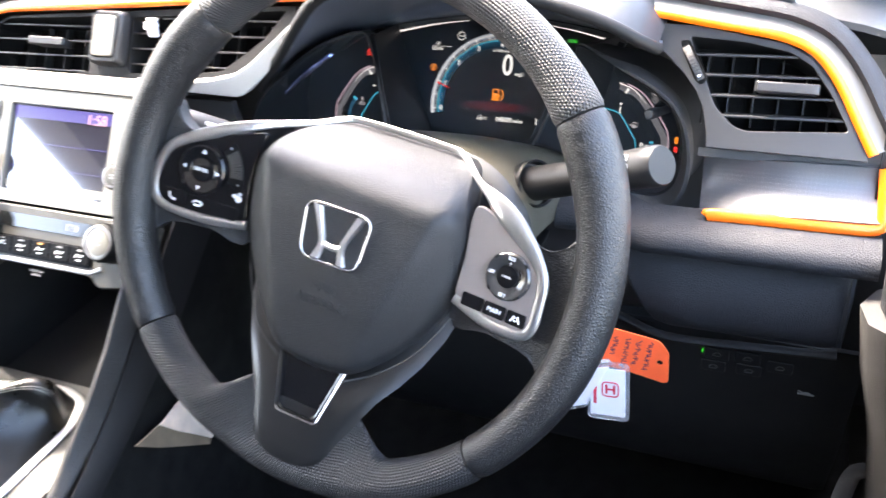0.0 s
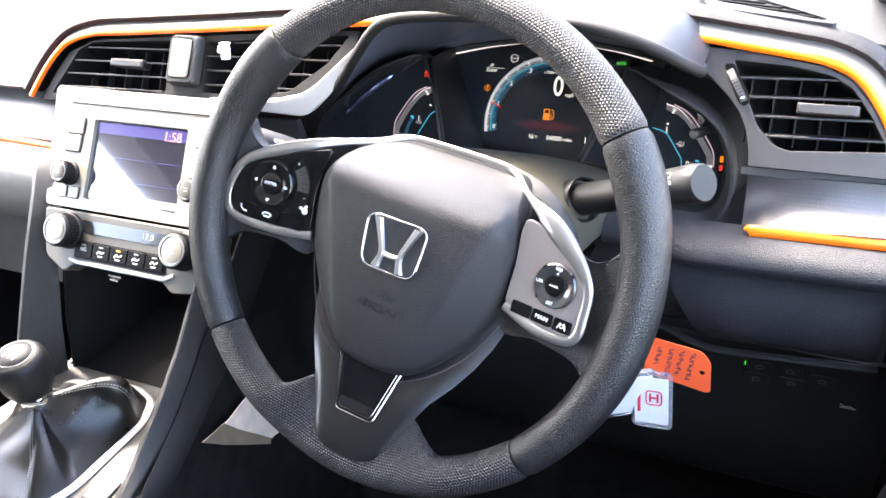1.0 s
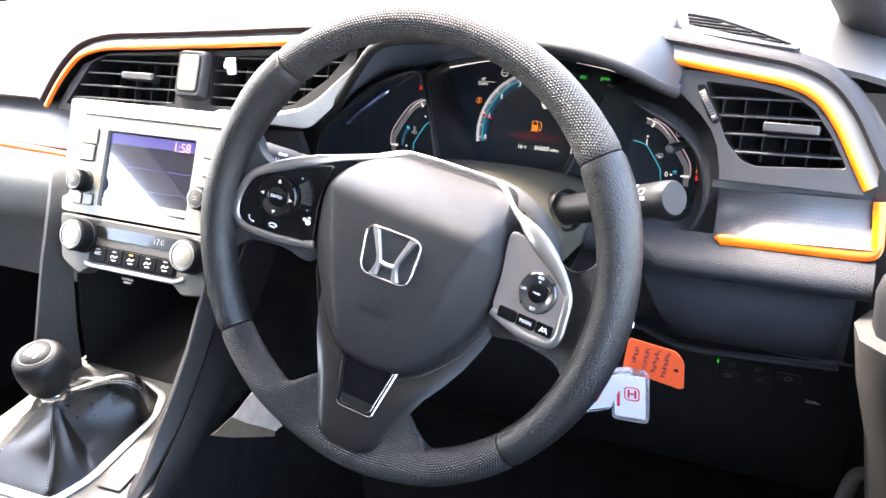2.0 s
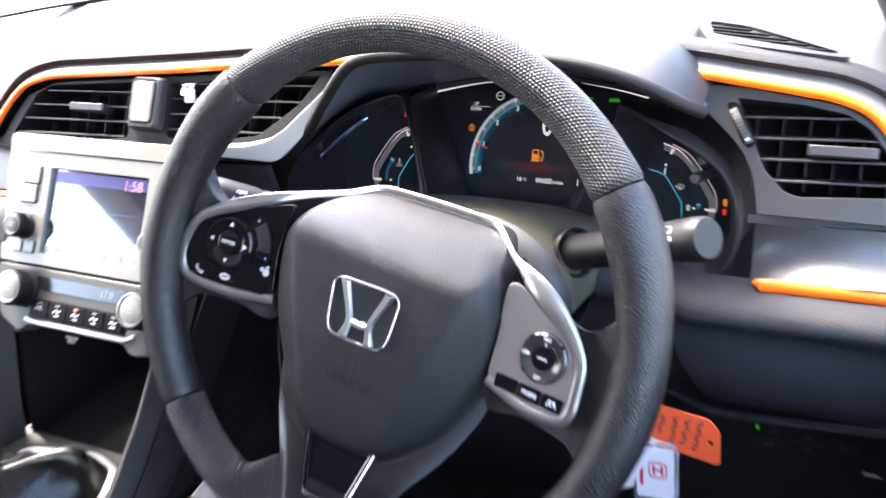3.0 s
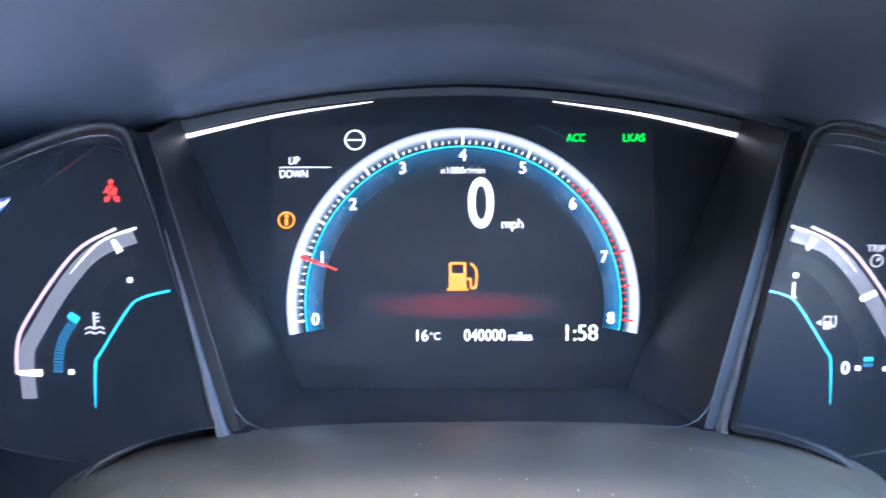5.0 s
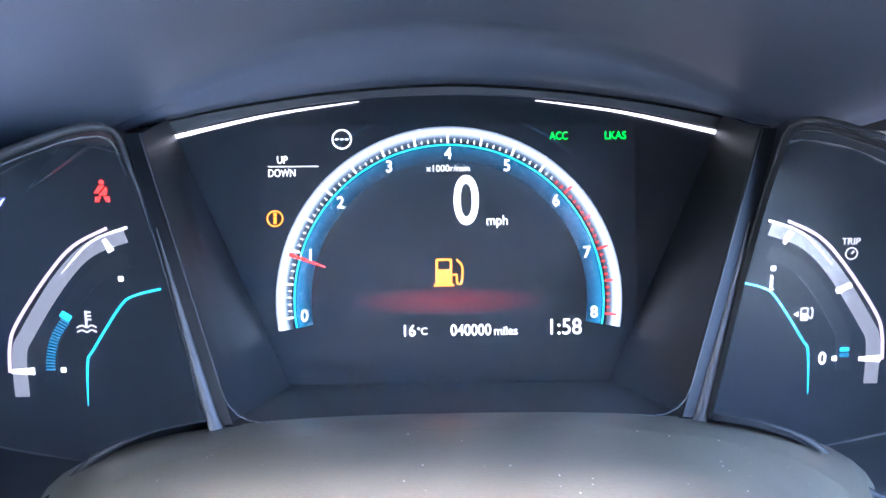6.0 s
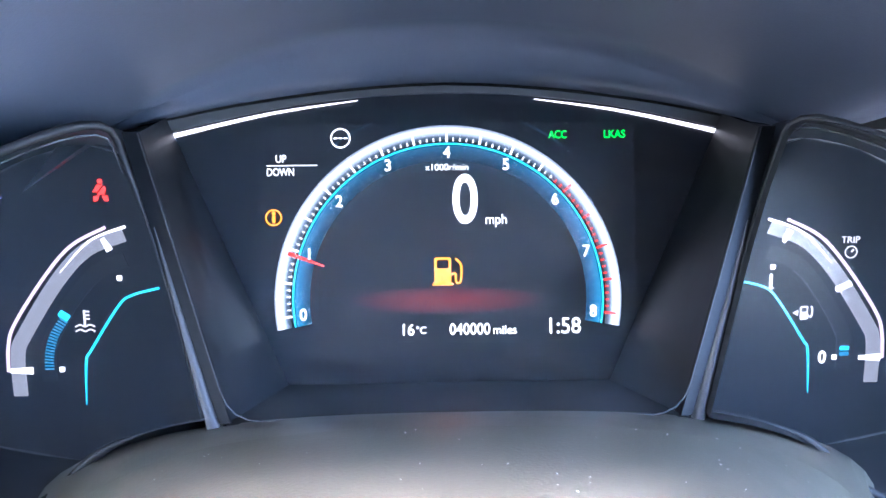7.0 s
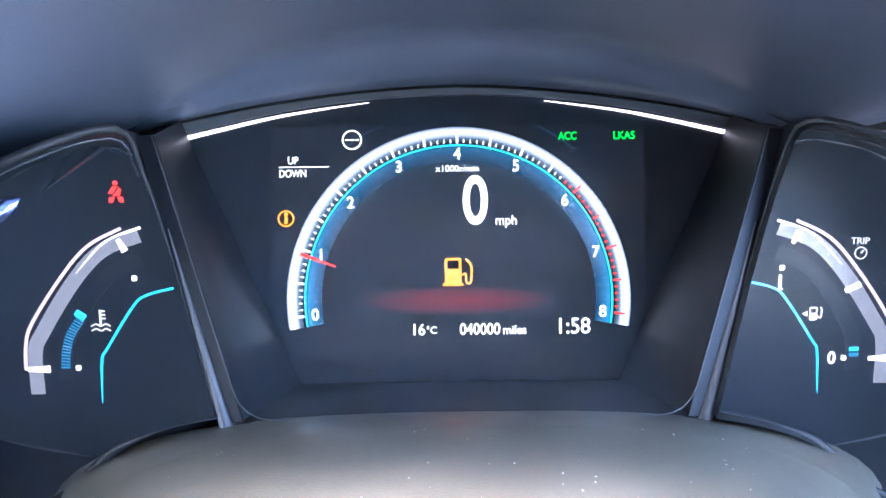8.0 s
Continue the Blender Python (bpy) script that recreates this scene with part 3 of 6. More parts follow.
pod = side_spoke(-1, POD_LEFT, RAIL_LEFT, 0.0026, 0.44)
face = part("switch_pod", plate(pod, -0.006, 0.0), PODBLACK, wheel, "gloss black switch pod", pose(0, 0, -0.0215) @ pose(0, 0, 0, 0, 9, 0), bevel=0.0008)
pad = press_pad(face, -0.1180, 0.0050, 0.0172, PODBLACK, PODBLACK)
for turn in (0, 90, 180, 270):
    a = radians(turn)
    part("arrow", plate([(0.0018 * math.cos(a + b), 0.0018 * math.sin(a + b)) for b in (0, 2.2, 4.1)], 0, 0.0004), WHITE_INK, pad, "white arrow mark", pose(0.0125 * math.cos(a), 0.0125 * math.sin(a), 0.0031))
write("switch_text", "ENTER", 0.0024, 0, 0, 0.0036, WHITE_INK, pad)
# ribbed roller bent round the pad
arc = [(-0.1180 + r * math.cos(radians(t)), 0.0050 + r * math.sin(radians(t))) for r, ts in ((0.0305, range(52, -13, -4)), (0.0202, range(-12, 53, 4))) for t in ts]
part("roller_bed", plate(arc, 0, 0.0006), VOID, face, "dark bed of the roller")
for i in range(11):
    t = radians(40 - 3.7 * i)
    part("roller_rib", loft([[(x, -0.00065, z), (x, 0.00065, z), (x, 0.0003, z + 0.0011), (x, -0.0003, z + 0.0011)] for x, z in ((-0.0044, 0.0003), (-0.0030, 0.0009), (0.0030, 0.0009), (0.0044, 0.0003))]), GREY, face, "", pose(-0.1180 + 0.0254 * math.cos(t), 0.0050 + 0.0254 * math.sin(t), 0.0003, 0, 0, math.degrees(t)))
write("switch_text", "+", 0.0030, -0.1005, 0.0248, 0.0008, WHITE_INK, face)
write("switch_text", "-", 0.0034, -0.0905, 0.0018, 0.0008, WHITE_INK, face)
for x, y, w in ((-0.1360, -0.0188, 0.0175), (-0.1165, -0.0190, 0.0175), (-0.0885, -0.0072, 0.0140), (-0.0960, -0.0190, 0.0195)):
    key = part("switch_key", plate(rounded(w, 0.0088, 0.0018, 3), 0, 0.0012), PODBLACK, face, "", pose(x, y, 0.0002))
    if abs(x + 0.096) < 0.001:
        continue
    if x > -0.09:
        part("switch_mark", plate(circle(0.0024, 16, 0.0012, -0.0004), 0.0012, 0.0016), WHITE_INK, key)
        part("switch_mark", plate(rounded(0.0030, 0.0024, 0.0008, 3, -0.0020, 0.0012), 0.0012, 0.0016), WHITE_INK, key)
        part("switch_mark", plate(rounded(0.0026, 0.0018, 0.0006, 3, 0.0016, 0.0032), 0.0012, 0.0016), WHITE_INK, key)
    elif x < -0.12:
        part("switch_mark", ribbon(curve([(-0.0026, 0.0020), (-0.0022, -0.0004), (0.0002, -0.0022), (0.0026, -0.0022)], 4), [0.0008, 0.0007, 0.0005, 0.0004, 0.0004, 0.0004, 0.0004, 0.0004, 0.0005, 0.0006, 0.0007, 0.0008, 0.0008], 0.0004, 0.0012), WHITE_INK, key)
    else:
        part("switch_mark", ribbon(curve([(-0.0036, -0.0006), (-0.0020, 0.0012), (0.0020, 0.0012), (0.0036, -0.0006)], 4), 0.0006, 0.0004, 0.0012), WHITE_INK, key)
        part("switch_mark", plate(rounded(0.0050, 0.0014, 0.0005, 2, 0, -0.0014), 0.0012, 0.0016), WHITE_INK, key)

pod = side_spoke(1, POD_RIGHT, RAIL_RIGHT, 0.0046, 0.45)
face = part("switch_pod", plate(pod, -0.004, 0.0), BRONZE, wheel, "warm silver switch plate", pose(0, 0, -0.0215) @ pose(0, 0, 0, 0, -9, 0), bevel=0.0008)
pad = press_pad(face, 0.1154, 0.0055, 0.0150, KEYBLACK, PADGLOSS)
for word, x, y in (("RES", 0, 0.0115), ("SET", 0, -0.0118), ("LIM", -0.0112, 0)):
    write("switch_text", word, 0.0022, x, y, 0.0031, WHITE_INK, pad)
write("switch_text", "+", 0.0024, 0, 0.0082, 0.0030, WHITE_INK, pad)
write("switch_text", "CANCEL", 0.0012, 0, 0, 0.0036, WHITE_INK, pad)
for x, w, text in ((0.0965, 0.0150, ""), (0.1125, 0.0150, "MAIN"), (0.1277, 0.0130, "")):
    key = part("switch_key", plate(rounded(w, 0.0085, 0.0012, 3), 0, 0.0012), PODBLACK, face, "gloss black key", pose(x, -0.0178, 0.0002))
    if text:
        write("switch_text", text, 0.0028, 0, 0, 0.0013, WHITE_INK, key)
    elif x > 0.12:
        part("switch_mark", ribbon([(-0.003, -0.002), (-0.0012, 0.002)], 0.0004, 0.0004, 0.0012), WHITE_INK, key)
        part("switch_mark", ribbon([(0.003, -0.002), (0.0012, 0.002)], 0.0004, 0.0004, 0.0012), WHITE_INK, key)
        part("switch_mark", sweep([(x_, y_, 0.0014) for x_, y_ in circle(0.0012, 12)], 0.0003, 6, True), WHITE_INK, key)

SPOKE = grain(material("satin spoke plastic", (0.0080, 0.0081, 0.0086), 0.30, spec=0.55), 1200, 0.12, 0.0002, "noise", 0.08, 0.06)
# lower spoke, a broad V that hugs the foot of the airbag cover
rows = []
for y, w, z in ((-40, 81, -38), (-60, 76, -31), (-78, 69, -22), (-94, 60, -13), (-108, 50, -5), (-122, 43, -1), (-136, 37, 2), (-147, 33, 5), (-155, 30, 7), (-160, 26, 8.2), (-163, 20, 8.4)):
    row = []
    for i in range(25):
        u = -1 + 2 * i / 24
        row.append((u * w * MM, (y + 2.0 * (1 - u * u) * (1 if y < -155 else 0) * -1) * MM, (z - 4.0 * abs(u) ** 7) * MM))
    row += [(0.95 * w * MM, y * MM, (z - 17) * MM), (-0.95 * w * MM, y * MM, (z - 17) * MM)]
    rows.append(row)
part("lower_spoke", loft(rows), SPOKE, wheel, "satin grey-black lower spoke", angle=60)
insert = part("spoke_insert", plate(corners([(-0.0240, 0.004), (0.0240, 0.004), (0.0150, -0.0345), (-0.0150, -0.0345)], 0.003, 3), -0.004, 0.0002), PODBLACK, wheel, "gloss black insert", pose(0, -0.1000, -0.0045, -9), bevel=0.0006)
for r, o, mat in ((0.0009, 0.0010, CHROME), (0.0011, -0.0012, BLACK)):
    line = corners([(-0.0262 - o, 0.012), (-0.0150 - o, -0.0345 - o), (0.0150 + o, -0.0345 - o), (0.0262 + o, 0.012), (0, 0.2)], 0.004, 4)
    line = [q for q in line if q[1] < 0.0125]
    line.sort(key=lambda q: math.atan2(q[0], 0.02 - q[1]))
    part("insert_edge", sweep([(x, y, 0.0018) for x, y in line], r, 8), mat, insert, "thin chrome edge")
for s_ in (-1, 1):
    seam = curve([(s_ * 0.0255, -0.0990, 0.0004), (s_ * 0.045, -0.0875, -0.0040), (s_ * 0.0628, -0.0700, -0.0140), (s_ * 0.0740, -0.0505, -0.0200), (s_ * 0.0805, -0.034, -0.0245)], 6)
    part("cover_edge", sweep(seam, [0.0007] * 8 + [0.0005] * (len(seam) - 8), 8), CHARCOAL, wheel, "thin grey line under the airbag cover")
part("boss", turned([(0.050, -0.12), (0.052, -0.075), (0.040, -0.060), (0.001, -0.058)]), PLASTIC, wheel, "black boss behind the airbag", pose(0, -0.022, 0))

# ---------------------------------------------------------------- steering column and stalks
rows = []
for y, zc, hw, drop in ((0.232, 0.664, 0.128, 0.036), (0.212, 0.677, 0.123, 0.037), (0.195, 0.686, 0.115, 0.047), (0.186, 0.6895, 0.111, 0.0515), (0.17, 0.695, 0.10, 0.055), (0.14, 0.7015, 0.094, 0.06), (0.118, 0.703, 0.09, 0.062), (0.106, 0.698, 0.088, 0.062), (0.100, 0.685, 0.086, 0.062), (0.098, 0.64, 0.084, 0.03)):
    # the front edge bows back towards the cluster in the middle
    back_ = 0.017 * min(1, max(0, (0.150 - y) / 0.030))
    rows.append([(hw * math.sin(a) * 1.02, y + back_ * max(0, 1 - (hw * math.sin(a) / 0.075) ** 2), zc - drop * (1 - math.cos(a)) ** 1.35) for a in [radians(-92 + 184 * i / 28) for i in range(29)]])
column = thing("steering_column", pose(0, 0.15, 0.62), "dark grey steering column cover behind the wheel", "column cover")
inv = Matrix.Translation((0, -0.15, -0.62))
part("cover_rim", sheet(rows[:4], 0.003), COLUMN, column, "rolled rim of the top cover", inv, angle=60)
part("upper_cover", sheet([r[4:-4] for r in rows[3:-3]], 0.003), COLUMN, column, "dusty dark grey top cover, tinted for warm light", inv, angle=60)
# front of the same moulding, given a black material for its shade
part("cover_front", sheet(rows[-4:], 0.0028), PLASTIC, column, "front of the top cover, its shade put in as black", inv, angle=60)
part("cover_side", sheet([r[:5] for r in rows[3:-3]], 0.0028), COLUMN, column, "rounded side of the top cover", inv, angle=60)
part("cover_side", sheet([r[-5:] for r in rows[3:-3]], 0.0028), COLUMN, column, "rounded side of the top cover", inv, angle=60)
rng = random.Random(5)
bm = bmesh.new()
for i in range(70):
    r_, c_, u, v = rng.randrange(3, 6), rng.randrange(4, 24), rng.random(), rng.random()
    p = Vector(rows[r_][c_]).lerp(Vector(rows[r_][c_ + 1]), u).lerp(Vector(rows[r_ + 1][c_]).lerp(Vector(rows[r_ + 1][c_ + 1]), u), v)
    d, turn = rng.uniform(0.00008, 0.00020), rng.uniform(0, 360)
    bmesh.ops.create_icosphere(bm, subdivisions=1, radius=d, matrix=Matrix.Translation(p + Vector((0, 0, 0.0031 * 0 + d * 0.5))) @ Matrix.Rotation(radians(turn), 4, "Z") @ Matrix.Diagonal((rng.uniform(1, 2.4), 1, 0.6, 1)))
dust = link("dust_specks", bm, STITCH)
tagged(dust, "pale dust specks lying on the column cover", "dust", kind="stuff")
low = [[(0.085 * math.cos(a), y, 0.615 + 0.045 * math.sin(a)) for a in [radians(180 + 180 * i / 16) for i in range(17)]] for y in (0.09, 0.16, 0.24)]
part("lower_cover", sheet(low, 0.004), DARK, column, "black lower cover", inv)


STALK = grain(material("black stalk plastic", (0.010, 0.010, 0.0108), 0.46, spec=0.28), 1100, 0.2, 0.0002, "noise", 0.08, 0.05)


def along(a, b):
    """A pose at a whose z axis points to b."""
    return Matrix.Translation(a) @ (Vector(b) - Vector(a)).to_track_quat("Z", "Y").to_matrix().to_4x4()


def stalk(a, b, label):
    m = along(a, b)
    L = (Vector(b) - Vector(a)).length
    ob = thing("control_stalk", m, label, "stalk", "steering column stalks")
    part("stalk_collar", turned([(0.0170, -0.012), (0.0184, -0.002), (0.0188, 0.004), (0.0180, 0.0055), (0.0165, 0.0045), (0.0155, -0.002), (0.010, -0.003)]), STALK, ob, "dark ring round the foot of the stalk")
    part("stalk_stem", turned([(0.0135, -0.003), (0.0132, 0.012), (0.0122, L * 0.40), (0.0125, L * 0.52)]), STALK, ob)
    part("stalk_ring", turned([(0.0120, L * 0.50), (0.0124, L * 0.52), (0.0126, L * 0.68), (0.0120, L * 0.70)]), STALK, ob, "turning ring with white marks")
    part("stalk_cap", turned([(0.0118, L * 0.69), (0.0130, L * 0.74), (0.0138, L * 0.93), (0.0134, L * 0.985), (0.0122, L), (0.0005, L)]), STALK, ob, "end cap")
    return ob, L


def stalk_word(ob, text, h, at, roll, r, flip=False, wide=1.0, bm=None):
    """A word on the driver's side of a stalk: at metres along it, rolled round it by roll degrees."""
    m = ob.matrix_world
    axis = (m.to_3x3() @ Vector((0, 0, 1))).normalized()
    out = Vector((0.15, -0.72, 0.68))
    out = (out - axis * out.dot(axis)).normalized()
    out = Matrix.Rotation(radians(roll), 3, axis) @ out
    x = -axis if flip else axis
    y = out.cross(x)
    place = m.translation + axis * at + out * r
    w = Matrix((x, y, out)).transposed().to_4x4()
    w.translation = place
    return part("stalk_mark", bm or letters(text, h, 0.0003), WHITE_INK, ob, "white printed mark", m.inverted() @ w @ Matrix.Diagonal((wide, 1, 1, 1)))


right_stalk, RL = stalk((0.086, 0.141, 0.675), (0.188, 0.083, 0.7285), "black wiper stalk with white printed settings")
left_stalk, LL = stalk((-0.086, 0.141, 0.670), (-0.186, 0.083, 0.7215), "black light stalk with white printed settings")

bpy.context.view_layer.update()
for text, roll in (("MIST", -42), ("OFF", -21), ("INT", 0), ("LO", 21), ("HI", 42)):
    stalk_word(right_stalk, text, 0.0030, 0.064, roll, 0.0127)
stalk_word(right_stalk, "", 0.003, 0.0565, 0, 0.0124, bm=sweep([(0, 0.0125 * math.sin(t), 0.0125 * math.cos(t) - 0.0125) for t in [radians(-55 + 10 * i) for i in range(12)]], 0.0004, 6))
stalk_word(right_stalk, "REAR", 0.0028, 0.108, 14, 0.0142)
stalk_word(right_stalk, "", 0.003, 0.108, -10, 0.0142, bm=sweep([(x, y, 0) for x, y in rounded(0.006, 0.0045, 0.0008, 3)], 0.0003, 6, True))
stalk_word(right_stalk, "", 0.003, 0.098, 0, 0.0137, bm=sweep([(0, 0.0138 * math.sin(t), 0.0138 * math.cos(t) - 0.0138) for t in [radians(-50 + 9 * i) for i in range(12)]], 0.0004, 6))
for text, roll in (("OFF", 12), ("AUTO", -12)):
    stalk_word(left_stalk, text, 0.0030, 0.104, roll, 0.0141, True, 1.1)

# ---------------------------------------------------------------- instrument cluster
DISPLAY = leaning(0, 0.3108, 0.6659, 23.2)
cluster = thing("instrument_cluster", DISPLAY, "lit digital instrument cluster with round rev counter under dark hood", "instrument cluster")
top = [(p.x * MM, p.y * MM) for p in curve([(-118, 70), (-65, 81), (0, 85), (65, 81), (118, 70)], 5)]
part("display_glass", plate([(-0.064, -0.036), *top, (0.064, -0.036)], -0.004, 0.0), GAUGE, cluster, "dark display glass")
Z0 = 0.0004
under = [(p.x * MM, p.y * MM) for p in curve([(-116, 64.4), (-107, 66.8), (-70, 75.0), (-35, 79.6), (0, 81.0), (35, 79.6), (70, 75.0), (107, 66.8), (116, 64.4)], 4)]
over = [(p.x * MM, p.y * MM) for p in curve([(-117, 70.5), (-65, 81.0), (0, 85.0), (65, 81.0), (117, 70.5)], 8)]
part("display_brow", plate(resample([(*q, 0) for q in over], 40) + resample([(*q, 0) for q in under], 40)[::-1], 0.0, 0.0010), BEZEL, cluster, "grey band along the top of the display")
part("display_panel", plate(corners([(-0.0745, 0.0690), (0.0745, 0.0690), (0.0745, -0.0020), (0.0650, -0.0230), (-0.0650, -0.0230), (-0.0745, -0.0020)], 0.004, 4), 0.0, 0.00008), G_PANEL, cluster, "faintly lit display panel")


def ring(r0, r1, a0, a1, z, h, n=80):
    bm = bmesh.new()
    loops = []
    for i in range(n + 1):
        a = radians(a0 + (a1 - a0) * i / n)
        c, s = math.cos(a), math.sin(a)
        loops.append([(r0 * c, r0 * s, z), (r1 * c, r1 * s, z), (r1 * c, r1 * s, z + h), (r0 * c, r0 * s, z + h)])
    return loft(loops, bm=bm)


part("rev_ring", ring(0.0624, 0.0684, 190, -10, Z0, 0.0003), G_RING, cluster, "glowing white ring")
for i in range(60):
    a = radians(30 + 2 * i)
    r0 = 0.0508 + 0.0022 * abs(i / 29.5 - 1) ** 2
    part("rev_ray", ribbon([(0.0546 * math.cos(a), 0.0546 * math.sin(a)), (r0 * math.cos(a), r0 * math.sin(a))], [0.00055, 0.0003], 0.0001, Z0), G_RAY, cluster)
for s in (-1, 1):
    arc = [(0.0755 * math.cos(a) * s, 0.0755 * math.sin(a)) for a in [radians(48 + 1.5 * i) for i in range(14)]]
    part("rev_arc", ribbon(arc, [0.00005 + 0.00025 * math.sin(math.pi * i / 13) for i in range(14)], 0.0001, Z0), G_RAY, cluster, "faint arc outside the ring")
part("rev_line", ring(0.0607, 0.0614, 190, -10, Z0, 0.0003), G_CYAN, cluster, "cyan line")
part("rev_band", ring(0.0545, 0.0603, 190, -10, Z0, 0.0002), G_BLUE, cluster, "blue band")
for i in range(81):
    k = i / 10
    a = radians(186 - 24 * k)
    major, half = i % 10 == 0, i % 5 == 0
    r0, r1 = (0.0617, 0.0664) if major else (0.0617, 0.0650) if half else (0.0619, 0.0634)
    w = 0.00042 if half else 0.00022
    red = k > 5.75
    mat = G_RED if red else G_WHITE
    w = 0.00034 if red and not half else w
    part("tick", ribbon([(r0 * math.cos(a), r0 * math.sin(a)), (r1 * math.cos(a), r1 * math.sin(a))], w, 0.0002, Z0 + 0.0004), mat, cluster)
for k in range(9):
    a = radians(186 - 24 * k)
    write("rev_number", str(k), 0.0045, 0.0574 * math.cos(a), 0.0574 * math.sin(a), Z0 + 0.0005, G_WHITE, cluster, 0.0001, bold=0.022, wide=0.92)
a = radians(186 - 24 * 0.93)
part("needle", ribbon([(0.0655 * math.cos(a), 0.0655 * math.sin(a)), (0.0505 * math.cos(a + 0.02), 0.0505 * math.sin(a + 0.02))], [0.0008, 0.0003], 0.0003, Z0 + 0.0008), G_RED, cluster, "red needle")
write("speed_number", "0", 0.0190, 0.0070, 0.0380, Z0, G_WHITE, cluster, 0.0002, wide=0.78, bold=0.022)
write("speed_unit", "mph", 0.0039, 0.0192, 0.0308, Z0, G_WHITE, cluster, 0.0002, wide=0.90)
write("rev_unit", "x1000r/min", 0.0026, 0.0, 0.0516, Z0 + 0.0004, G_WHITE, cluster, 0.0001)
write("temperature", "16", 0.0044, -0.0164, -0.0125, Z0, G_WHITE, cluster, 0.0002, bold=0.015, wide=0.92)
write("temperature", "°C", 0.0028, -0.0110, -0.0127, Z0, G_WHITE, cluster, 0.0002)
write("odometer", "040000", 0.0044, 0.0082, -0.0125, Z0, G_WHITE, cluster, 0.0002, wide=0.86, bold=0.018)
write("odometer", "miles", 0.0034, 0.0220, -0.0129, Z0, G_WHITE, cluster, 0.0002, wide=0.95, bold=0.012)
write("clock", "1:58", 0.0062, 0.0452, -0.0118, Z0, G_WHITE, cluster, 0.0002, wide=0.93, bold=0.006)
write("lamp_text", "ACC", 0.0031, 0.0442, 0.0642, Z0, G_GREEN, cluster, 0.0002, wide=0.80, bold=0.012)
write("lamp_text", "LKAS", 0.0031, 0.0668, 0.0642, Z0, G_GREEN, cluster, 0.0002, wide=0.88, bold=0.012)
write("shift_text", "UP", 0.0030, -0.0655, 0.0555, Z0, G_WHITE, cluster, 0.0002, wide=0.82)
write("shift_text", "DOWN", 0.0030, -0.0656, 0.0503, Z0, G_WHITE, cluster, 0.0002, wide=0.76)
part("shift_line", ribbon([(-0.0711, 0.0530), (-0.0512, 0.0530)], 0.00016, 0.0002, Z0), G_WHITE, cluster)
part("red_field", ribbon([(-0.040, -0.0008), (0.038, -0.0008)], 0.0058, 0.0001, 0.0002), G_DIMRED, cluster, "dim red field")
# fuel pump symbol
pump = part("fuel_symbol", plate(rounded(0.0066, 0.0105, 0.0008, 3), 0, 0.0002, [rounded(0.0046, 0.0034, 0.0004, 2, 0, 0.0026)]), G_ORANGE, cluster, "orange fuel pump symbol", pose(-0.0022, 0.0108, Z0))
part("fuel_base", plate(rounded(0.0082, 0.0011, 0.0002, 2), 0, 0.0002), G_ORANGE, pump, "", pose(0, -0.0053, 0))
part("fuel_hose", ribbon(curve([(0.0034, -0.0016), (0.0050, -0.0012), (0.0052, -0.0044), (0.0066, -0.0048), (0.0072, -0.0030), (0.0072, 0.0022), (0.0050, 0.0048)], 4), 0.00042, 0.0002), G_ORANGE, pump)
# round lamps
lamp = part("info_lamp", sweep([(x, y, 0.0003) for x, y in circle(0.0030, 28)], 0.00032, 6, True), G_ORANGE, cluster, "orange ring lamp", pose(-0.0684, 0.0325, Z0))
part("info_mark", plate(rounded(0.0013, 0.0027, 0.0002, 2, 0, -0.0007), 0, 0.0002), G_ORANGE, lamp)
part("info_mark", plate(circle(0.0008, 12, 0, 0.0016), 0, 0.0002), G_ORANGE, lamp)
lamp = part("sign_lamp", sweep([(x, y, 0.0003) for x, y in circle(0.0037, 28)], 0.00030, 6, True), G_WHITE, cluster, "white ring lamp", pose(-0.0419, 0.0636, Z0))
for x in (-0.002, 0, 0.002):
    part("sign_dash", plate(rounded(0.0014, 0.0006, 0.0002, 2, x, 0), 0, 0.0002), G_WHITE, lamp)
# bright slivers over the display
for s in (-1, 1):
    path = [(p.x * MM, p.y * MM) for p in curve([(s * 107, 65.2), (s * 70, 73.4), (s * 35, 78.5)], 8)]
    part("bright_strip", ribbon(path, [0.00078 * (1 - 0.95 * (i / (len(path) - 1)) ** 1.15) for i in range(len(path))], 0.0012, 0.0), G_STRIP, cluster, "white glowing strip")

# clear panes; veiling haze is put in as a faint pale film
PANE = material("hazed clear pane", (0.55, 0.60, 0.66), 0.6, spec=0.2)
clear = node(PANE, "ShaderNodeBsdfTransparent")
film = node(PANE, "ShaderNodeMixShader", Fac=0.0082)
wire(PANE, clear, "BSDF", film, 1)
wire(PANE, PANE.node_tree.nodes["Principled BSDF"], "BSDF", film, 2)
wire(PANE, film, "Shader", PANE.node_tree.nodes["Material Output"], "Surface")

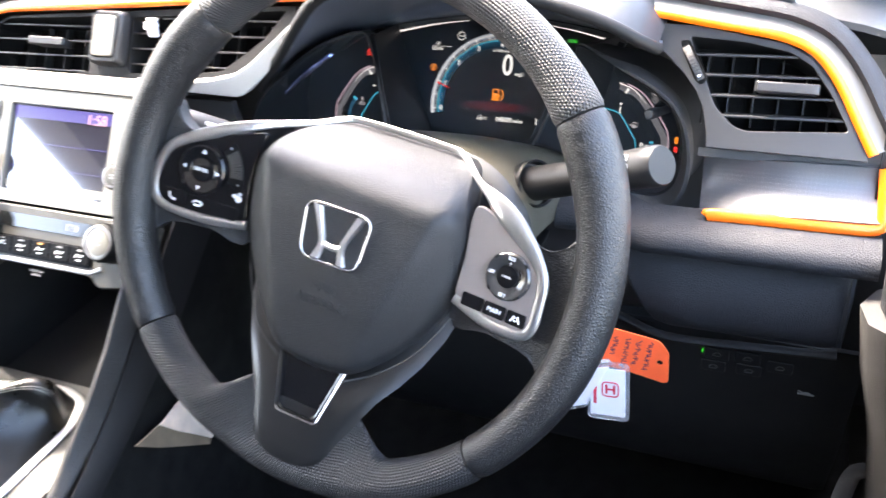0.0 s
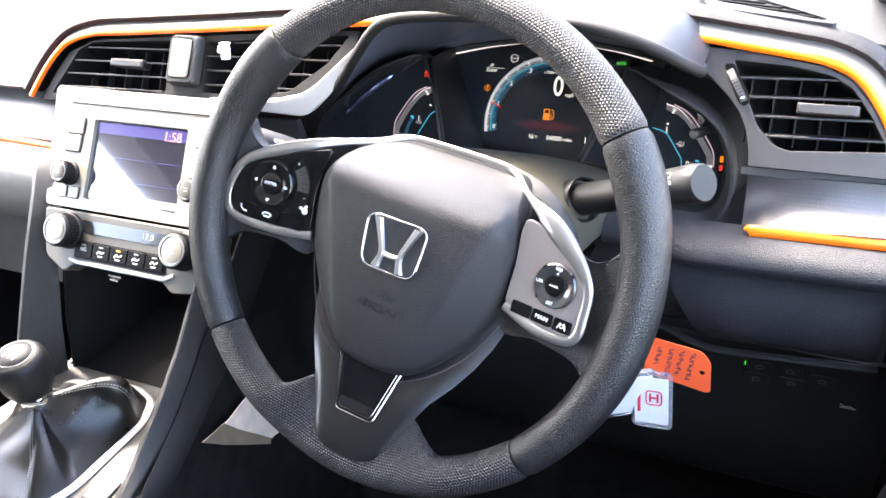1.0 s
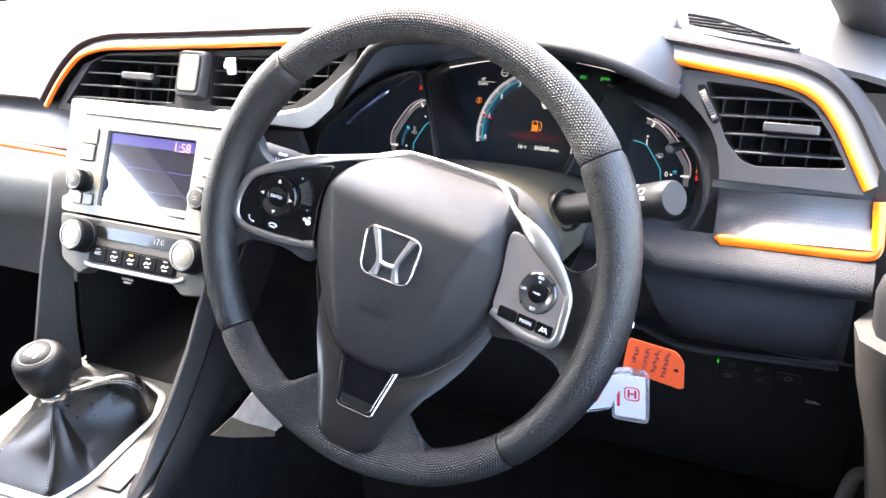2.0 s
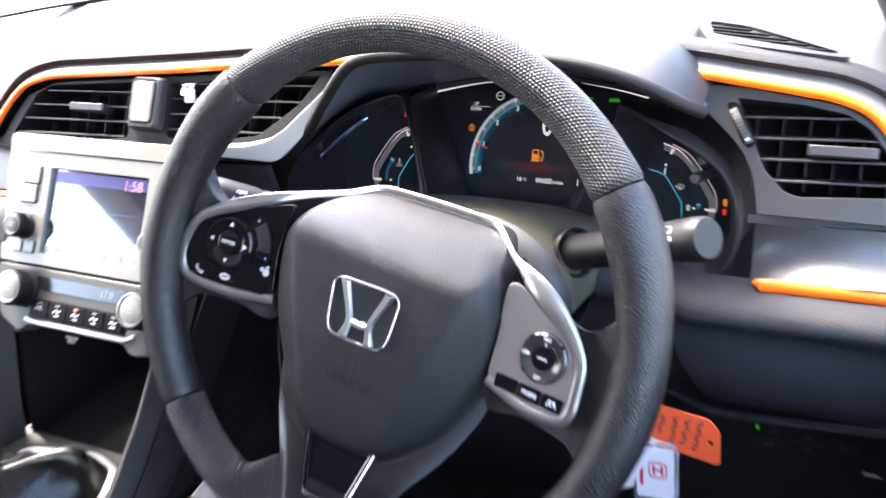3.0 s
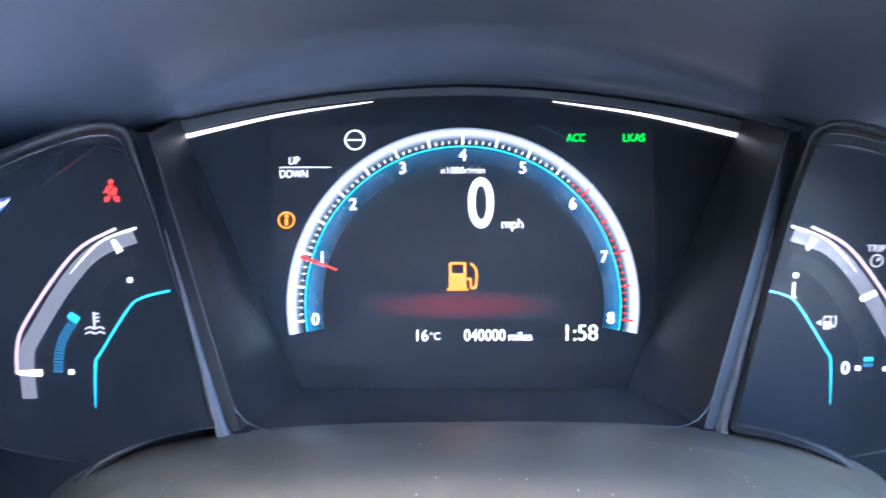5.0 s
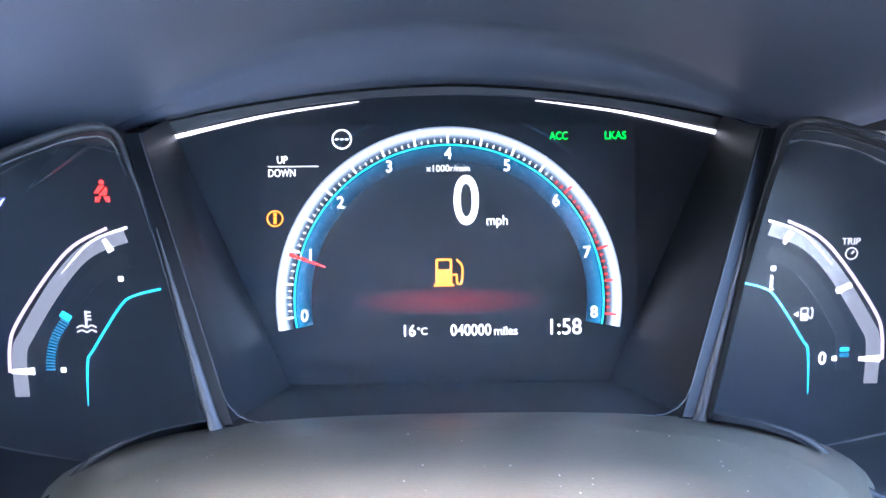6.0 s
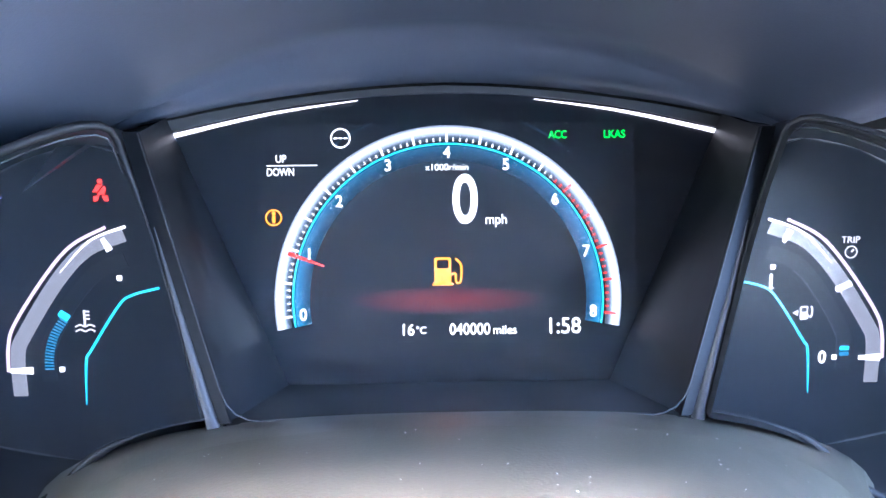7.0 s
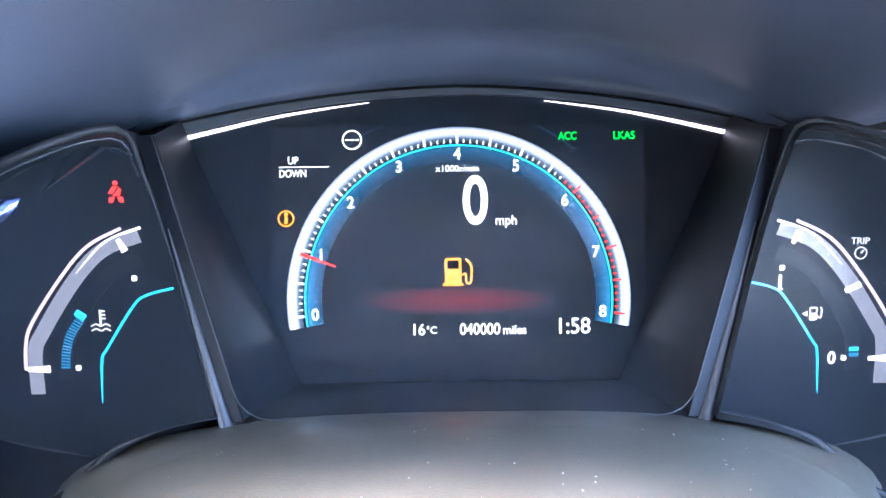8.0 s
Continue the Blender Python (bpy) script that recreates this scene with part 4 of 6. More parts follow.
# side gauges
SIDE = leaning(0, 0.290, 0.650, 12)
inv = DISPLAY.inverted() @ SIDE
FACE = [(-92, -40), (-93, -34), (-95, -24), (-96.5, -15), (-104, 26), (-110, 55), (-116, 78), (-130, 82), (-150, 78), (-170, 68), (-186, 52), (-196, 30), (-198, 4), (-193, -16), (-178, -30), (-140, -38), (-112, -39.5)]
LIP = [(-0.0850, 0.2068, 0.6755), (-0.0735, 0.2080, 0.6778), (-0.0697, 0.2094, 0.6780), (-0.0712, 0.2117, 0.6815), (-0.0828, 0.2305, 0.712), (-0.0925, 0.242, 0.740), (-0.0975, 0.239, 0.7535), (-0.117, 0.226, 0.7505), (-0.142, 0.220, 0.7385), (-0.165, 0.215, 0.726), (-0.180, 0.210, 0.712), (-0.187, 0.206, 0.690), (-0.186, 0.205, 0.667), (-0.179, 0.205, 0.651), (-0.163, 0.205, 0.6445), (-0.1220, 0.2060, 0.6500), (-0.1000, 0.2065, 0.6685)]
for s in (-1, 1):
    gauge = part("side_gauge", plate([(-s * x * MM, y * MM) for x, y in FACE], -0.003, 0.0), SIDELENS, cluster, "dark side gauge with lit marks", inv)
    zf = [SIDE @ Vector((-s * x * MM, y * MM, 0.0)) for x, y in FACE]
    lip = [Vector((-s * x - 0.001, y, z)) for x, y, z in LIP]
    if s < 0:
        # the passenger-side gauge opening runs wider and lower
        lip[9:15] = [Vector(v) for v in ((-0.165, 0.216, 0.722), (-0.188, 0.210, 0.703), (-0.203, 0.205, 0.680), (-0.206, 0.200, 0.655), (-0.197, 0.197, 0.638), (-0.170, 0.198, 0.632))]
    inner, outer = curve([tuple(v) for v in zf], 4, True), curve([tuple(v) for v in lip], 4, True)
    rows = [inner, [a.lerp(b, 0.5) + (a.lerp(b, 0.5) - Vector((s * 0.15, 0.25, 0.68))) * 0.06 for a, b in zip(inner, outer)], outer]
    part("gauge_tunnel", loft(rows, caps=False), RECESS, cluster, "black gauge tunnel", DISPLAY.inverted(), angle=70)
    rim = [v + (v - Vector((s * 0.15, 0.25, 0.68))) * 0.05 for v in outer]
    arch = [min(1, max(0, (abs(v.x) - 0.088) / 0.012)) for v in outer]
    part("gauge_lip", sweep([v for v in outer], [0.0003 + 0.0011 * k for k in arch], 10, True), DARK, cluster, "thin dark grey lip", DISPLAY.inverted())
    mid_ = Vector((s * 0.145, 0.215, 0.69))
    lens = [v.lerp(mid_, 0.020 + 0.040 * k) + Vector((0, 0.001 + 0.004 * k, 0)) for v, k in zip(outer, arch)]
    upper = [q for q, v in zip(lens, outer) if v.z > 0.700 and abs(v.x) > 0.092]
    part("gauge_lip", sweep(upper, 0.00032, 8), PLASTIC, cluster, "thin edge of the gauge lens", DISPLAY.inverted())
    part("cover_pane", loft([outer, [v.lerp(mid_, 0.5) for v in outer], [v.lerp(mid_, 0.97) for v in outer]]), PANE, cluster, "clear pane with veiling haze put in as a faint film", DISPLAY.inverted())

    wide, deep = [], []
    for v in outer:
        d = v - Vector((s * 0.145, v.y, 0.69))
        f = min(1, max(0, (s * v.x - 0.112) / 0.035)) if v.z > 0.66 else min(1, max(0, (s * v.x - 0.098) / 0.024))
        deep.append(0.02 * f)
        d = d.normalized() * (0.0075 + 0.0045 * max(0, -d.normalized().z)) * f
        wide.append(v + d + Vector((0, -0.013 * f, 0)))
    if s > 0:
        part("gauge_bezel", loft([outer, [a.lerp(b, 0.7) + Vector((0, -0.004, 0)) for a, b in zip(outer, wide)], wide, [v + Vector((0, k, 0)) for v, k in zip(wide, deep)]], caps=False), PLASTIC, cluster, "dark grey bezel round the gauge", DISPLAY.inverted(), angle=60)

    # added strip in place of the highlight on the left gauge lens
    edge = curve([(s * 0.166, 0.205, 0.703), (s * 0.150, 0.208, 0.7175), (s * 0.135, 0.214, 0.729), (s * 0.120, 0.222, 0.739)], 5)
    if s < 0:
        part("lens_glint", sweep(edge, [0.0004] + [0.0024] * (len(edge) - 2) + [0.0004], 8), GLINT, cluster, "strip standing in for a bluish glint on the gauge lens", DISPLAY.inverted())

    def g(pts):
        return [(-s * x * MM, y * MM) for x, y in pts]

    band = g([(p.x, p.y) for p in curve([(-119, 49.5), (-133, 44), (-145, 31.8), (-158, 12.5), (-161.3, 5), (-161.6, -11.5)], 5)])
    part("gauge_band", ribbon(band, 0.0027, 0.0003, Z0), G_BAND, gauge, "lit grey band")
    rim_ = g([(p.x, p.y) for p in curve([(-118.2, 52.4), (-131.6, 47.3), (-143.2, 35.6)], 5)])
    part("band_edge", ribbon(rim_, [0.0005, 0.0005, 0.0005, 0.0004, 0.0004, 0.0004, 0.0003, 0.0003, 0.0002, 0.0001, 0.0001][:len(rim_)], 0.0003, Z0 + 0.0002), G_STRIP, gauge, "bright outer edge of the band")
    track = g([(p.x, p.y) for p in curve([(-119, 40.0), (-130, 35.5), (-140, 24.5), (-149, 9.5), (-150.3, 3), (-150.4, -6)], 5)])
    part("gauge_track", ribbon(track, 0.0028, 0.0002, Z0 - 0.0002), TRACK, gauge, "black level track")
    line = g([(p.x, p.y) for p in curve([(-125.5, 52.2), (-138.4, 45.6), (-149.2, 34), (-161.5, 16.5), (-164.6, 8), (-165.4, -2)], 5)])
    part("gauge_line", ribbon(line, 0.0006, 0.0003, Z0), G_PINK, gauge, "pale pink line")
    for (x, y), t, w, h in (((-125.6, 45.9), 62, 0.0052, 0.0026), ((-160.3, -1.5), 0, 0.0085, 0.0028)):
        part("gauge_marker", plate([(-w / 2, -h * 0.28), (w / 2, -h / 2), (w / 2, h / 2), (-w / 2, h * 0.28)], 0, 0.0003), G_WHITE, gauge, "white marker", pose(-s * x * MM, y * MM, Z0 + 0.0004, 0, 0, s * t))
    cyan = g([(p.x, p.y) for p in curve([(-107.5, 29.3), (-117.5, 26.8), (-123, 22.6), (-134, 6.2), (-136.4, 1.5), (-137.5, -15.5)], 5)])
    part("gauge_curve", ribbon(cyan, [0.00045] * (len(cyan) - 5) + [0.00042, 0.00036, 0.00028, 0.00018, 0.00006], 0.0003, Z0), G_CYAN, gauge, "cyan line")
    if s < 0:
        seg = curve([(-143.5, 17.5), (-147.5, 11.5), (-149.6, 5), (-150.2, -1)], 5)
        for i, q in enumerate(resample(seg, 18)):
            part("gauge_segment", plate(rounded(0.0034, 0.00062, 0.0002, 2), 0, 0.0003), G_SEG, gauge, "", pose(q.x * MM, q.y * MM, Z0, 0, 0, -35 + 2.0 * i))
        part("gauge_level", plate(rounded(0.0042, 0.0026, 0.0004, 2), 0, 0.0003), G_CYAN, gauge, "lit blue level", pose(-0.1431, 0.0194, Z0, 0, 0, -35))
        for x, y in ((-121.8, 33.3), (-145.5, -1.3)):
            part("gauge_dot", plate(rounded(0.0019, 0.0019, 0.0002, 2), 0, 0.0003), G_WHITE, gauge, "", pose(x * MM, y * MM, Z0))
        icon = part("coolant_symbol", ribbon([(0, -0.002), (0, 0.0042)], 0.00040, 0.0003), G_GREY, gauge, "grey coolant symbol", pose(-0.1357, 0.0172, Z0))
        for y in (0.0036, 0.0022, 0.0008):
            part("symbol_bar", ribbon([(0, y), (0.0019, y)], 0.0003, 0.0003), G_GREY, icon)
        for y in (-0.0022, -0.0040):
            part("symbol_wave", ribbon(curve([(-0.0036, y), (-0.0018, y + 0.0008), (0, y), (0.0018, y + 0.0008), (0.0036, y)], 4), 0.00028, 0.0003), G_GREY, icon)
        belt = part("belt_symbol", plate(circle(0.0010, 14, 0, 0.0036), 0, 0.0003), G_RED, gauge, "red seat belt lamp", pose(-0.1263, 0.0657, Z0) @ Matrix.Scale(0.92, 4))
        part("symbol_body", plate([(-0.0012, 0.0023), (0.0012, 0.0023), (0.0022, 0.0008), (0.0016, -0.0016), (-0.0016, -0.0016), (-0.0022, 0.0008)], 0, 0.0003), G_RED, belt)
        part("symbol_leg", plate([(-0.0027, -0.0020), (-0.0004, -0.0020), (-0.0014, -0.0042), (-0.0030, -0.0042)], 0, 0.0003), G_RED, belt)
        part("symbol_leg", plate([(0.0027, -0.0020), (0.0004, -0.0020), (0.0014, -0.0042), (0.0030, -0.0042)], 0, 0.0003), G_RED, belt)
        part("symbol_sash", ribbon([(-0.0022, -0.0022), (0.0024, 0.0032)], 0.00026, 0.0003, 0.0002), VOID, belt)
        part("symbol_belt", ribbon([(-0.0030, -0.0006), (-0.0019, 0.0004)], 0.00028, 0.0003), G_RED, belt)
    else:
        write("gauge_text", "1", 0.0052, 0.1207, 0.0285, Z0, G_WHITE, gauge, 0.0002, bold=0.025)
        part("text_foot", plate(rounded(0.0018, 0.0006, 0.0002, 2), 0, 0.0003), G_WHITE, gauge, "", pose(0.1209, 0.0261, Z0))
        write("gauge_text", "0", 0.0048, 0.1422, -0.0015, Z0, G_WHITE, gauge, 0.0002, bold=0.02, wide=0.9)
        write("gauge_text", "TRIP", 0.0025, 0.1500, 0.0440, Z0, G_GREY, gauge, 0.0002)
        for x, y in ((121.1, 34.2), (146.8, -1.3)):
            part("gauge_dot", plate(rounded(0.0019, 0.0019, 0.0002, 2), 0, 0.0003), G_WHITE, gauge, "", pose(x * MM, y * MM, Z0))
        part("gauge_level", plate(rounded(0.0036, 0.0016, 0.0003, 2), 0, 0.0003), G_CYAN, gauge, "lit blue level", pose(0.1505, 0.0022, Z0))
        part("gauge_level", plate(rounded(0.0036, 0.0016, 0.0003, 2), 0, 0.0003), G_SEG, gauge, "", pose(0.1505, 0.0000, Z0))
        part("gauge_marker", plate(rounded(0.0065, 0.0022, 0.0006, 2), 0, 0.0003), G_WHITE, gauge, "white marker", pose(0.1483, 0.0264, Z0 + 0.0004, 0, 0, 25))
        tip_, root_ = Vector((0.159, 0.208, 0.7115)), Vector((0.1705, 0.270, 0.6945))
        rod = [tip_.lerp(root_, t) for t in (0.0, 0.02, 0.05, 0.30, 0.34, 1.0)]
        stem = part("trip_knob", sweep(rod, [0.0030, 0.0041, 0.0044, 0.0042, 0.0034, 0.0034], 18), PLASTIC, gauge, "small black trip knob", SIDE.inverted())
        # the light on the knob's tip is put in as a grey face
        part("knob_face", sweep([tip_ + (tip_ - root_).normalized() * k for k in (-0.0002, 0.0006, 0.0008)], [0.0034, 0.0032, 0.0024], 18), GREY, stem, "end painted grey for the light on it")
        part("warning_lamp", plate(rounded(0.003, 0.006, 0.0006, 2), 0, 0.0004), G_ORANGE, gauge, "small orange lamp", pose(0.172, 0.006, Z0))
        part("warning_lamp", plate(rounded(0.003, 0.005, 0.0006, 2), 0, 0.0004), G_RED, gauge, "small red lamp", pose(0.172, -0.002, Z0))
        icon = part("pump_symbol", plate(rounded(0.0030, 0.0052, 0.0004, 2), 0, 0.0003, [rounded(0.0020, 0.0016, 0.0002, 2, 0, 0.0012)]), G_GREY, gauge, "grey fuel pump symbol", pose(0.1340, 0.0163, Z0))
        part("symbol_hose", ribbon(curve([(0.0015, -0.0008), (0.0028, -0.0016), (0.0032, 0.0012), (0.0026, 0.0026)], 4), 0.0003, 0.0003), G_GREY, icon)
        part("symbol_arrow", plate([(-0.0022, 0.0012), (-0.0022, -0.0012), (-0.0044, 0)], 0, 0.0003), G_GREY, icon)
        trip = part("trip_symbol", sweep([(x, y, 0.0002) for x, y in circle(0.0022, 24)], 0.00026, 6, True), G_GREY, gauge, "grey trip dial symbol", pose(0.1504, 0.0395, Z0))
        part("symbol_hand", ribbon([(0, 0), (0.0010, 0.0010)], 0.0003, 0.0003), G_GREY, trip)

# walls of the recess, divider bars, floor of the recess
for s in (-1, 1):
    foot, head = Vector((s * 0.0632 - 0.001, 0.2095, 0.6765)), Vector((s * 0.0917 - 0.001, 0.252, 0.748))
    inn_f, inn_h = DISPLAY @ Vector((s * 0.063, -0.033, 0.001)), DISPLAY @ Vector((s * 0.110, 0.072, 0.001))
    line_f = [foot.lerp(head, i / 8) for i in range(9)]
    line_d = [inn_f.lerp(inn_h, i / 8) for i in range(9)]
    part("recess_wall", sheet([line_f, [a.lerp(b, 0.5) for a, b in zip(line_f, line_d)], line_d], 0.002), RECESS, cluster, "satin black recess wall", DISPLAY.inverted())
    bar = [Vector((s * (0.0662 + 0.38 * t) - 0.001, 0.2066 + 0.597 * t, 0.672 + t)) for t in [0.0065 * i for i in range(9)]]
    part("divider_bar", sweep(bar, [0.0024, 0.0017, 0.0014, 0.0012, 0.0010, 0.0008, 0.0006, 0.0004, 0.0002], 12, flat=0.8), PLASTIC, cluster, "dark grey divider bar", DISPLAY.inverted())
fl = [[Vector((x, 0.209, 0.676)) for x in (-0.066, -0.03, 0, 0.03, 0.066)], [DISPLAY @ Vector((x, -0.033, 0.0005)) for x in (-0.064, -0.03, 0, 0.03, 0.064)]]
part("recess_floor", sheet(fl, 0.002), RECESSFLOOR, cluster, "glossy dark floor of the recess", DISPLAY.inverted())
left_f, left_h = Vector((-0.0628, 0.2085, 0.6772)), Vector((-0.0917, 0.2512, 0.7485))
side_ = [left_h.lerp(left_f, i / 9) for i in range(9)]
bend = [left_f + (left_h - left_f).normalized() * 0.009 * (1 - t) ** 2 + Vector((0.009, 0, 0)) * t * t for t in (0, 0.25, 0.5, 0.75, 1)]
half_line = [p for p in side_ if p.z > bend[0].z + 0.001] + bend
edge_line = half_line + [Vector((0, 0.2080, 0.6785))] + [Vector((-p.x, p.y, p.z)) for p in half_line[::-1]]
edge_line = [p + Vector((-0.001, 0, 0)) for p in edge_line]
part("recess_edge", sweep(edge_line, 0.00020, 8), PLASTIC, cluster, "thin worn front edge", DISPLAY.inverted())
for s in (-1, 1):
    line_o = [Vector((s * 0.0690 - 0.001, 0.2096, 0.6762)).lerp(Vector((s * 0.0965 - 0.001, 0.2524, 0.7482)), i / 8) for i in range(9)]
    line_i = [Vector((s * 0.0628 - 0.001, 0.2087, 0.6766)).lerp(Vector((s * 0.0917 - 0.001, 0.2517, 0.7485)), i / 8) for i in range(9)]
    part("recess_strip", sheet([line_o, line_i], 0.0015), RECESS, cluster, "flat dark strip beside the divider", DISPLAY.inverted())

# slanting pane over the display
low_ = [Vector((x, 0.2092, 0.6772)) for x in (-0.0628, -0.03, 0, 0.03, 0.0608)]
top_ = [DISPLAY @ Vector((x, y, 0.003)) for x, y in ((-0.107, 0.0645), (-0.055, 0.0755), (0, 0.0795), (0.055, 0.0755), (0.107, 0.0645))]
part("cover_pane", sheet([low_, [a.lerp(b, 0.5) for a, b in zip(low_, top_)], top_], 0.0006), PANE, cluster, "clear pane with veiling haze put in as a faint film", DISPLAY.inverted())

# ---------------------------------------------------------------- dashboard
dash = thing("dashboard", pose(0, 0.3, 0.6), "black soft-touch dashboard with orange trim lines and silver panels", "dashboard")
AWAY = Matrix.Translation((0, -0.3, -0.6))

# hood over the cluster
lip = [(-0.180, 0.190, 0.713), (-0.150, 0.180, 0.745), (-0.126, 0.172, 0.772), (-0.102, 0.168, 0.797), (-0.080, 0.166, 0.807), (-0.040, 0.165, 0.811), (0, 0.165, 0.812), (0.040, 0.165, 0.811), (0.080, 0.166, 0.807), (0.112, 0.168, 0.799), (0.138, 0.172, 0.788), (0.154, 0.178, 0.778), (0.165, 0.190, 0.769)]
base = [(-0.180, 0.30, 0.722), (-0.155, 0.325, 0.728), (-0.130, 0.335, 0.730), (-0.100, 0.340, 0.735), (-0.075, 0.342, 0.739), (-0.040, 0.344, 0.743), (0, 0.345, 0.745), (0.040, 0.344, 0.743), (0.075, 0.342, 0.739), (0.100, 0.340, 0.735), (0.130, 0.335, 0.730), (0.150, 0.325, 0.735), (0.165, 0.30, 0.745)]
a, b = curve(lip, 3), curve(base, 3)
brow = [p + Vector((0, -0.007, 0.024 * max(0, 1 - (abs(p.x) / 0.135) ** 2.5))) for p in b]
rows = [a]
for t in (0.06, 0.2, 0.4, 0.6, 0.8, 0.93, 1.0):
    rows.append([p.lerp(q, t) + Vector((0, 0, 0.007 * math.sin(math.pi * t))) for p, q in zip(a, brow)])
rows[-1] = [p + Vector((0, 0.002, -0.003 * min(1, (p.z - q.z) / 0.01))) for p, q in zip(brow, b)]
rows += [[p.lerp(q, 0.35) + Vector((0, -0.0008, 0)) for p, q in zip(brow, b)], [p.lerp(q, 0.65) + Vector((0, -0.001, 0)) for p, q in zip(brow, b)], b]
part("hood_lining", sheet(rows, 0.002), HOODLINE, dash, "black underside of the instrument hood, bluish light put into its colour", AWAY, angle=100)
part("hood_gap", sweep([p + Vector((0, -0.0012, -0.0006)) for p in b[3:-3]], 0.0011, 8), VOID, dash, "dark gap above the display", AWAY)
crown = [[p + Vector((0, -0.001, 0.0015)) for p in a]]
for t, h in ((0.08, 0.007), (0.3, 0.012), (0.6, 0.012), (1.0, 0.004)):
    crown.append([Vector((p.x * (1 + 0.04 * t), p.y + 0.30 * t, p.z + h - (0.0 if abs(p.x) < 0.1 else 0.10 * (abs(p.x) - 0.1)) * t + (0.010 * math.exp(-((p.x - 0.142) / 0.022) ** 2) if 0.05 < t < 0.9 else 0.0))) for p in a])
part("hood", sheet(crown, 0.004), HOODTOP, dash, "smooth dark instrument hood", AWAY, angle=70)
part("hood_edge", sweep(a, 0.0048, 10), DARK, dash, "rounded hood edge", AWAY)

# dash top, one broad sheet from the padded edge to the windscreen
FRONT = [(-1.13, 0.184, 0.706), (-0.577, 0.186, 0.708), (-0.570, 0.196, 0.722), (-0.560, 0.207, 0.740), (-0.545, 0.217, 0.757), (-0.525, 0.224, 0.771), (-0.50, 0.229, 0.779), (-0.47, 0.232, 0.783), (-0.44, 0.233, 0.785), (-0.18, 0.236, 0.791), (0.05, 0.245, 0.796), (0.42, 0.225, 0.797)]


def front_edge(x):
    for p, q in zip(FRONT, FRONT[1:]):
        if x <= q[0]:
            t = (x - p[0]) / (q[0] - p[0])
            return p[1] + (q[1] - p[1]) * t, p[2] + (q[2] - p[2]) * t
    return FRONT[-1][1:]


columns = [-1.11, -1.0, -0.9, -0.8, -0.7, -0.64, -0.60, -0.577, -0.570, -0.565, -0.560, -0.553, -0.545, -0.535, -0.525, -0.512, -0.50, -0.485, -0.47, -0.44, -0.40, -0.33, -0.26, -0.18, -0.1, 0.0, 0.05, 0.10, 0.14, 0.18, 0.21, 0.24, 0.27, 0.30, 0.33, 0.36, 0.405]
top = [[] for i in range(12)]
for x in columns:
    fy, fz = front_edge(x)
    line = []
    for i in range(8):
        t = i / 7
        line.append(((1 - t) ** 2 * fy + 2 * t * (1 - t) * (fy + 0.055) + t * t * 0.385, (1 - t) ** 2 * fz + 2 * t * (1 - t) * (0.5 * 0.803 + 0.5 * fz) + t * t * 0.800))
    line += [(0.50, 0.797), (0.65, 0.788), (0.80, 0.775), (0.98, 0.755)]
    for row, (y, z) in zip(top, line):
        row.append((x, y, z - 0.075 * max(0, x - 0.13) - 0.03 * max(0, (x - 0.25) / 0.15) ** 2 - 0.02 * max(0, (-x - 0.62) / 0.4) ** 2))
part("dash_top", sheet(top, 0.005), TOPSKIN, dash, "grained dash top in hard daylight", AWAY, angle=70)
part("screen_band", ribbon(curve([(-0.80, 0.12), (-0.695, 0.25), (-0.62, 0.37), (-0.51, 0.475), (-0.41, 0.56), (-0.25, 0.64), (0.0, 0.67), (0.2, 0.66), (0.34, 0.60)], 6), 0.010, 0.003, 0.801), DARK, dash, "black gap along the foot of the windscreen", AWAY)

# right-hand fascia, on a leaning face
FR = leaning(0, 0.157, 0.657, 26.57)
RIGHT = AWAY @ FR
ORR = [(0.128, 0.1475), (0.160, 0.1435), (0.188, 0.1395), (0.225, 0.1345), (0.250, 0.130), (0.271, 0.1205), (0.288, 0.1015), (0.302, 0.078), (0.316, 0.054)]
rail = [(p.x, p.y) for p in curve(ORR, 5)]
part("orange_trim", sweep([(x, y, 0.004) for x, y in rail], 0.0034, 10, flat=0.7), ORANGE, dash, "glossy orange trim line", RIGHT)


def offset(path, d):
    p = [Vector(q[:2]) for q in path]
    out = []
    for i, q in enumerate(p):
        t = (p[min(i + 1, len(p) - 1)] - p[max(i - 1, 0)]).normalized()
        out.append((q.x - t.y * d, q.y + t.x * d))
    return out


o1, o2, o3 = offset(rail, 0.0035), offset(rail, 0.013), offset(rail, 0.022)
part("trim_ledge", sheet([[(x, y, 0.003) for x, y in o1], [(x, y, 0.0) for x, y in offset(rail, 0.008)], [(x, y, -0.004) for x, y in o2]], 0.003), LEDGE, dash, "pale satin ledge above the orange line", RIGHT, angle=60)
part("pad_edge", sheet([[(x, y, -0.004) for x, y in o2], [(x, y, 0.0025) for x, y in offset(rail, 0.0155)], [(x, y, 0.0015) for x, y in offset(rail, 0.020)], [(x, y, -0.008) for x, y in offset(rail, 0.027)], [(x, y - 0.004, -0.035) for x, y in offset(rail, 0.034)]], 0.003), SOFT, dash, "grained soft pad along the edge", RIGHT, angle=60)
VENT_R = [(0.184, 0.1285), (0.225, 0.1260), (0.255, 0.1205), (0.270, 0.1115), (0.285, 0.092), (0.299, 0.0685), (0.232, 0.0635), (0.222, 0.0665), (0.208, 0.080)]
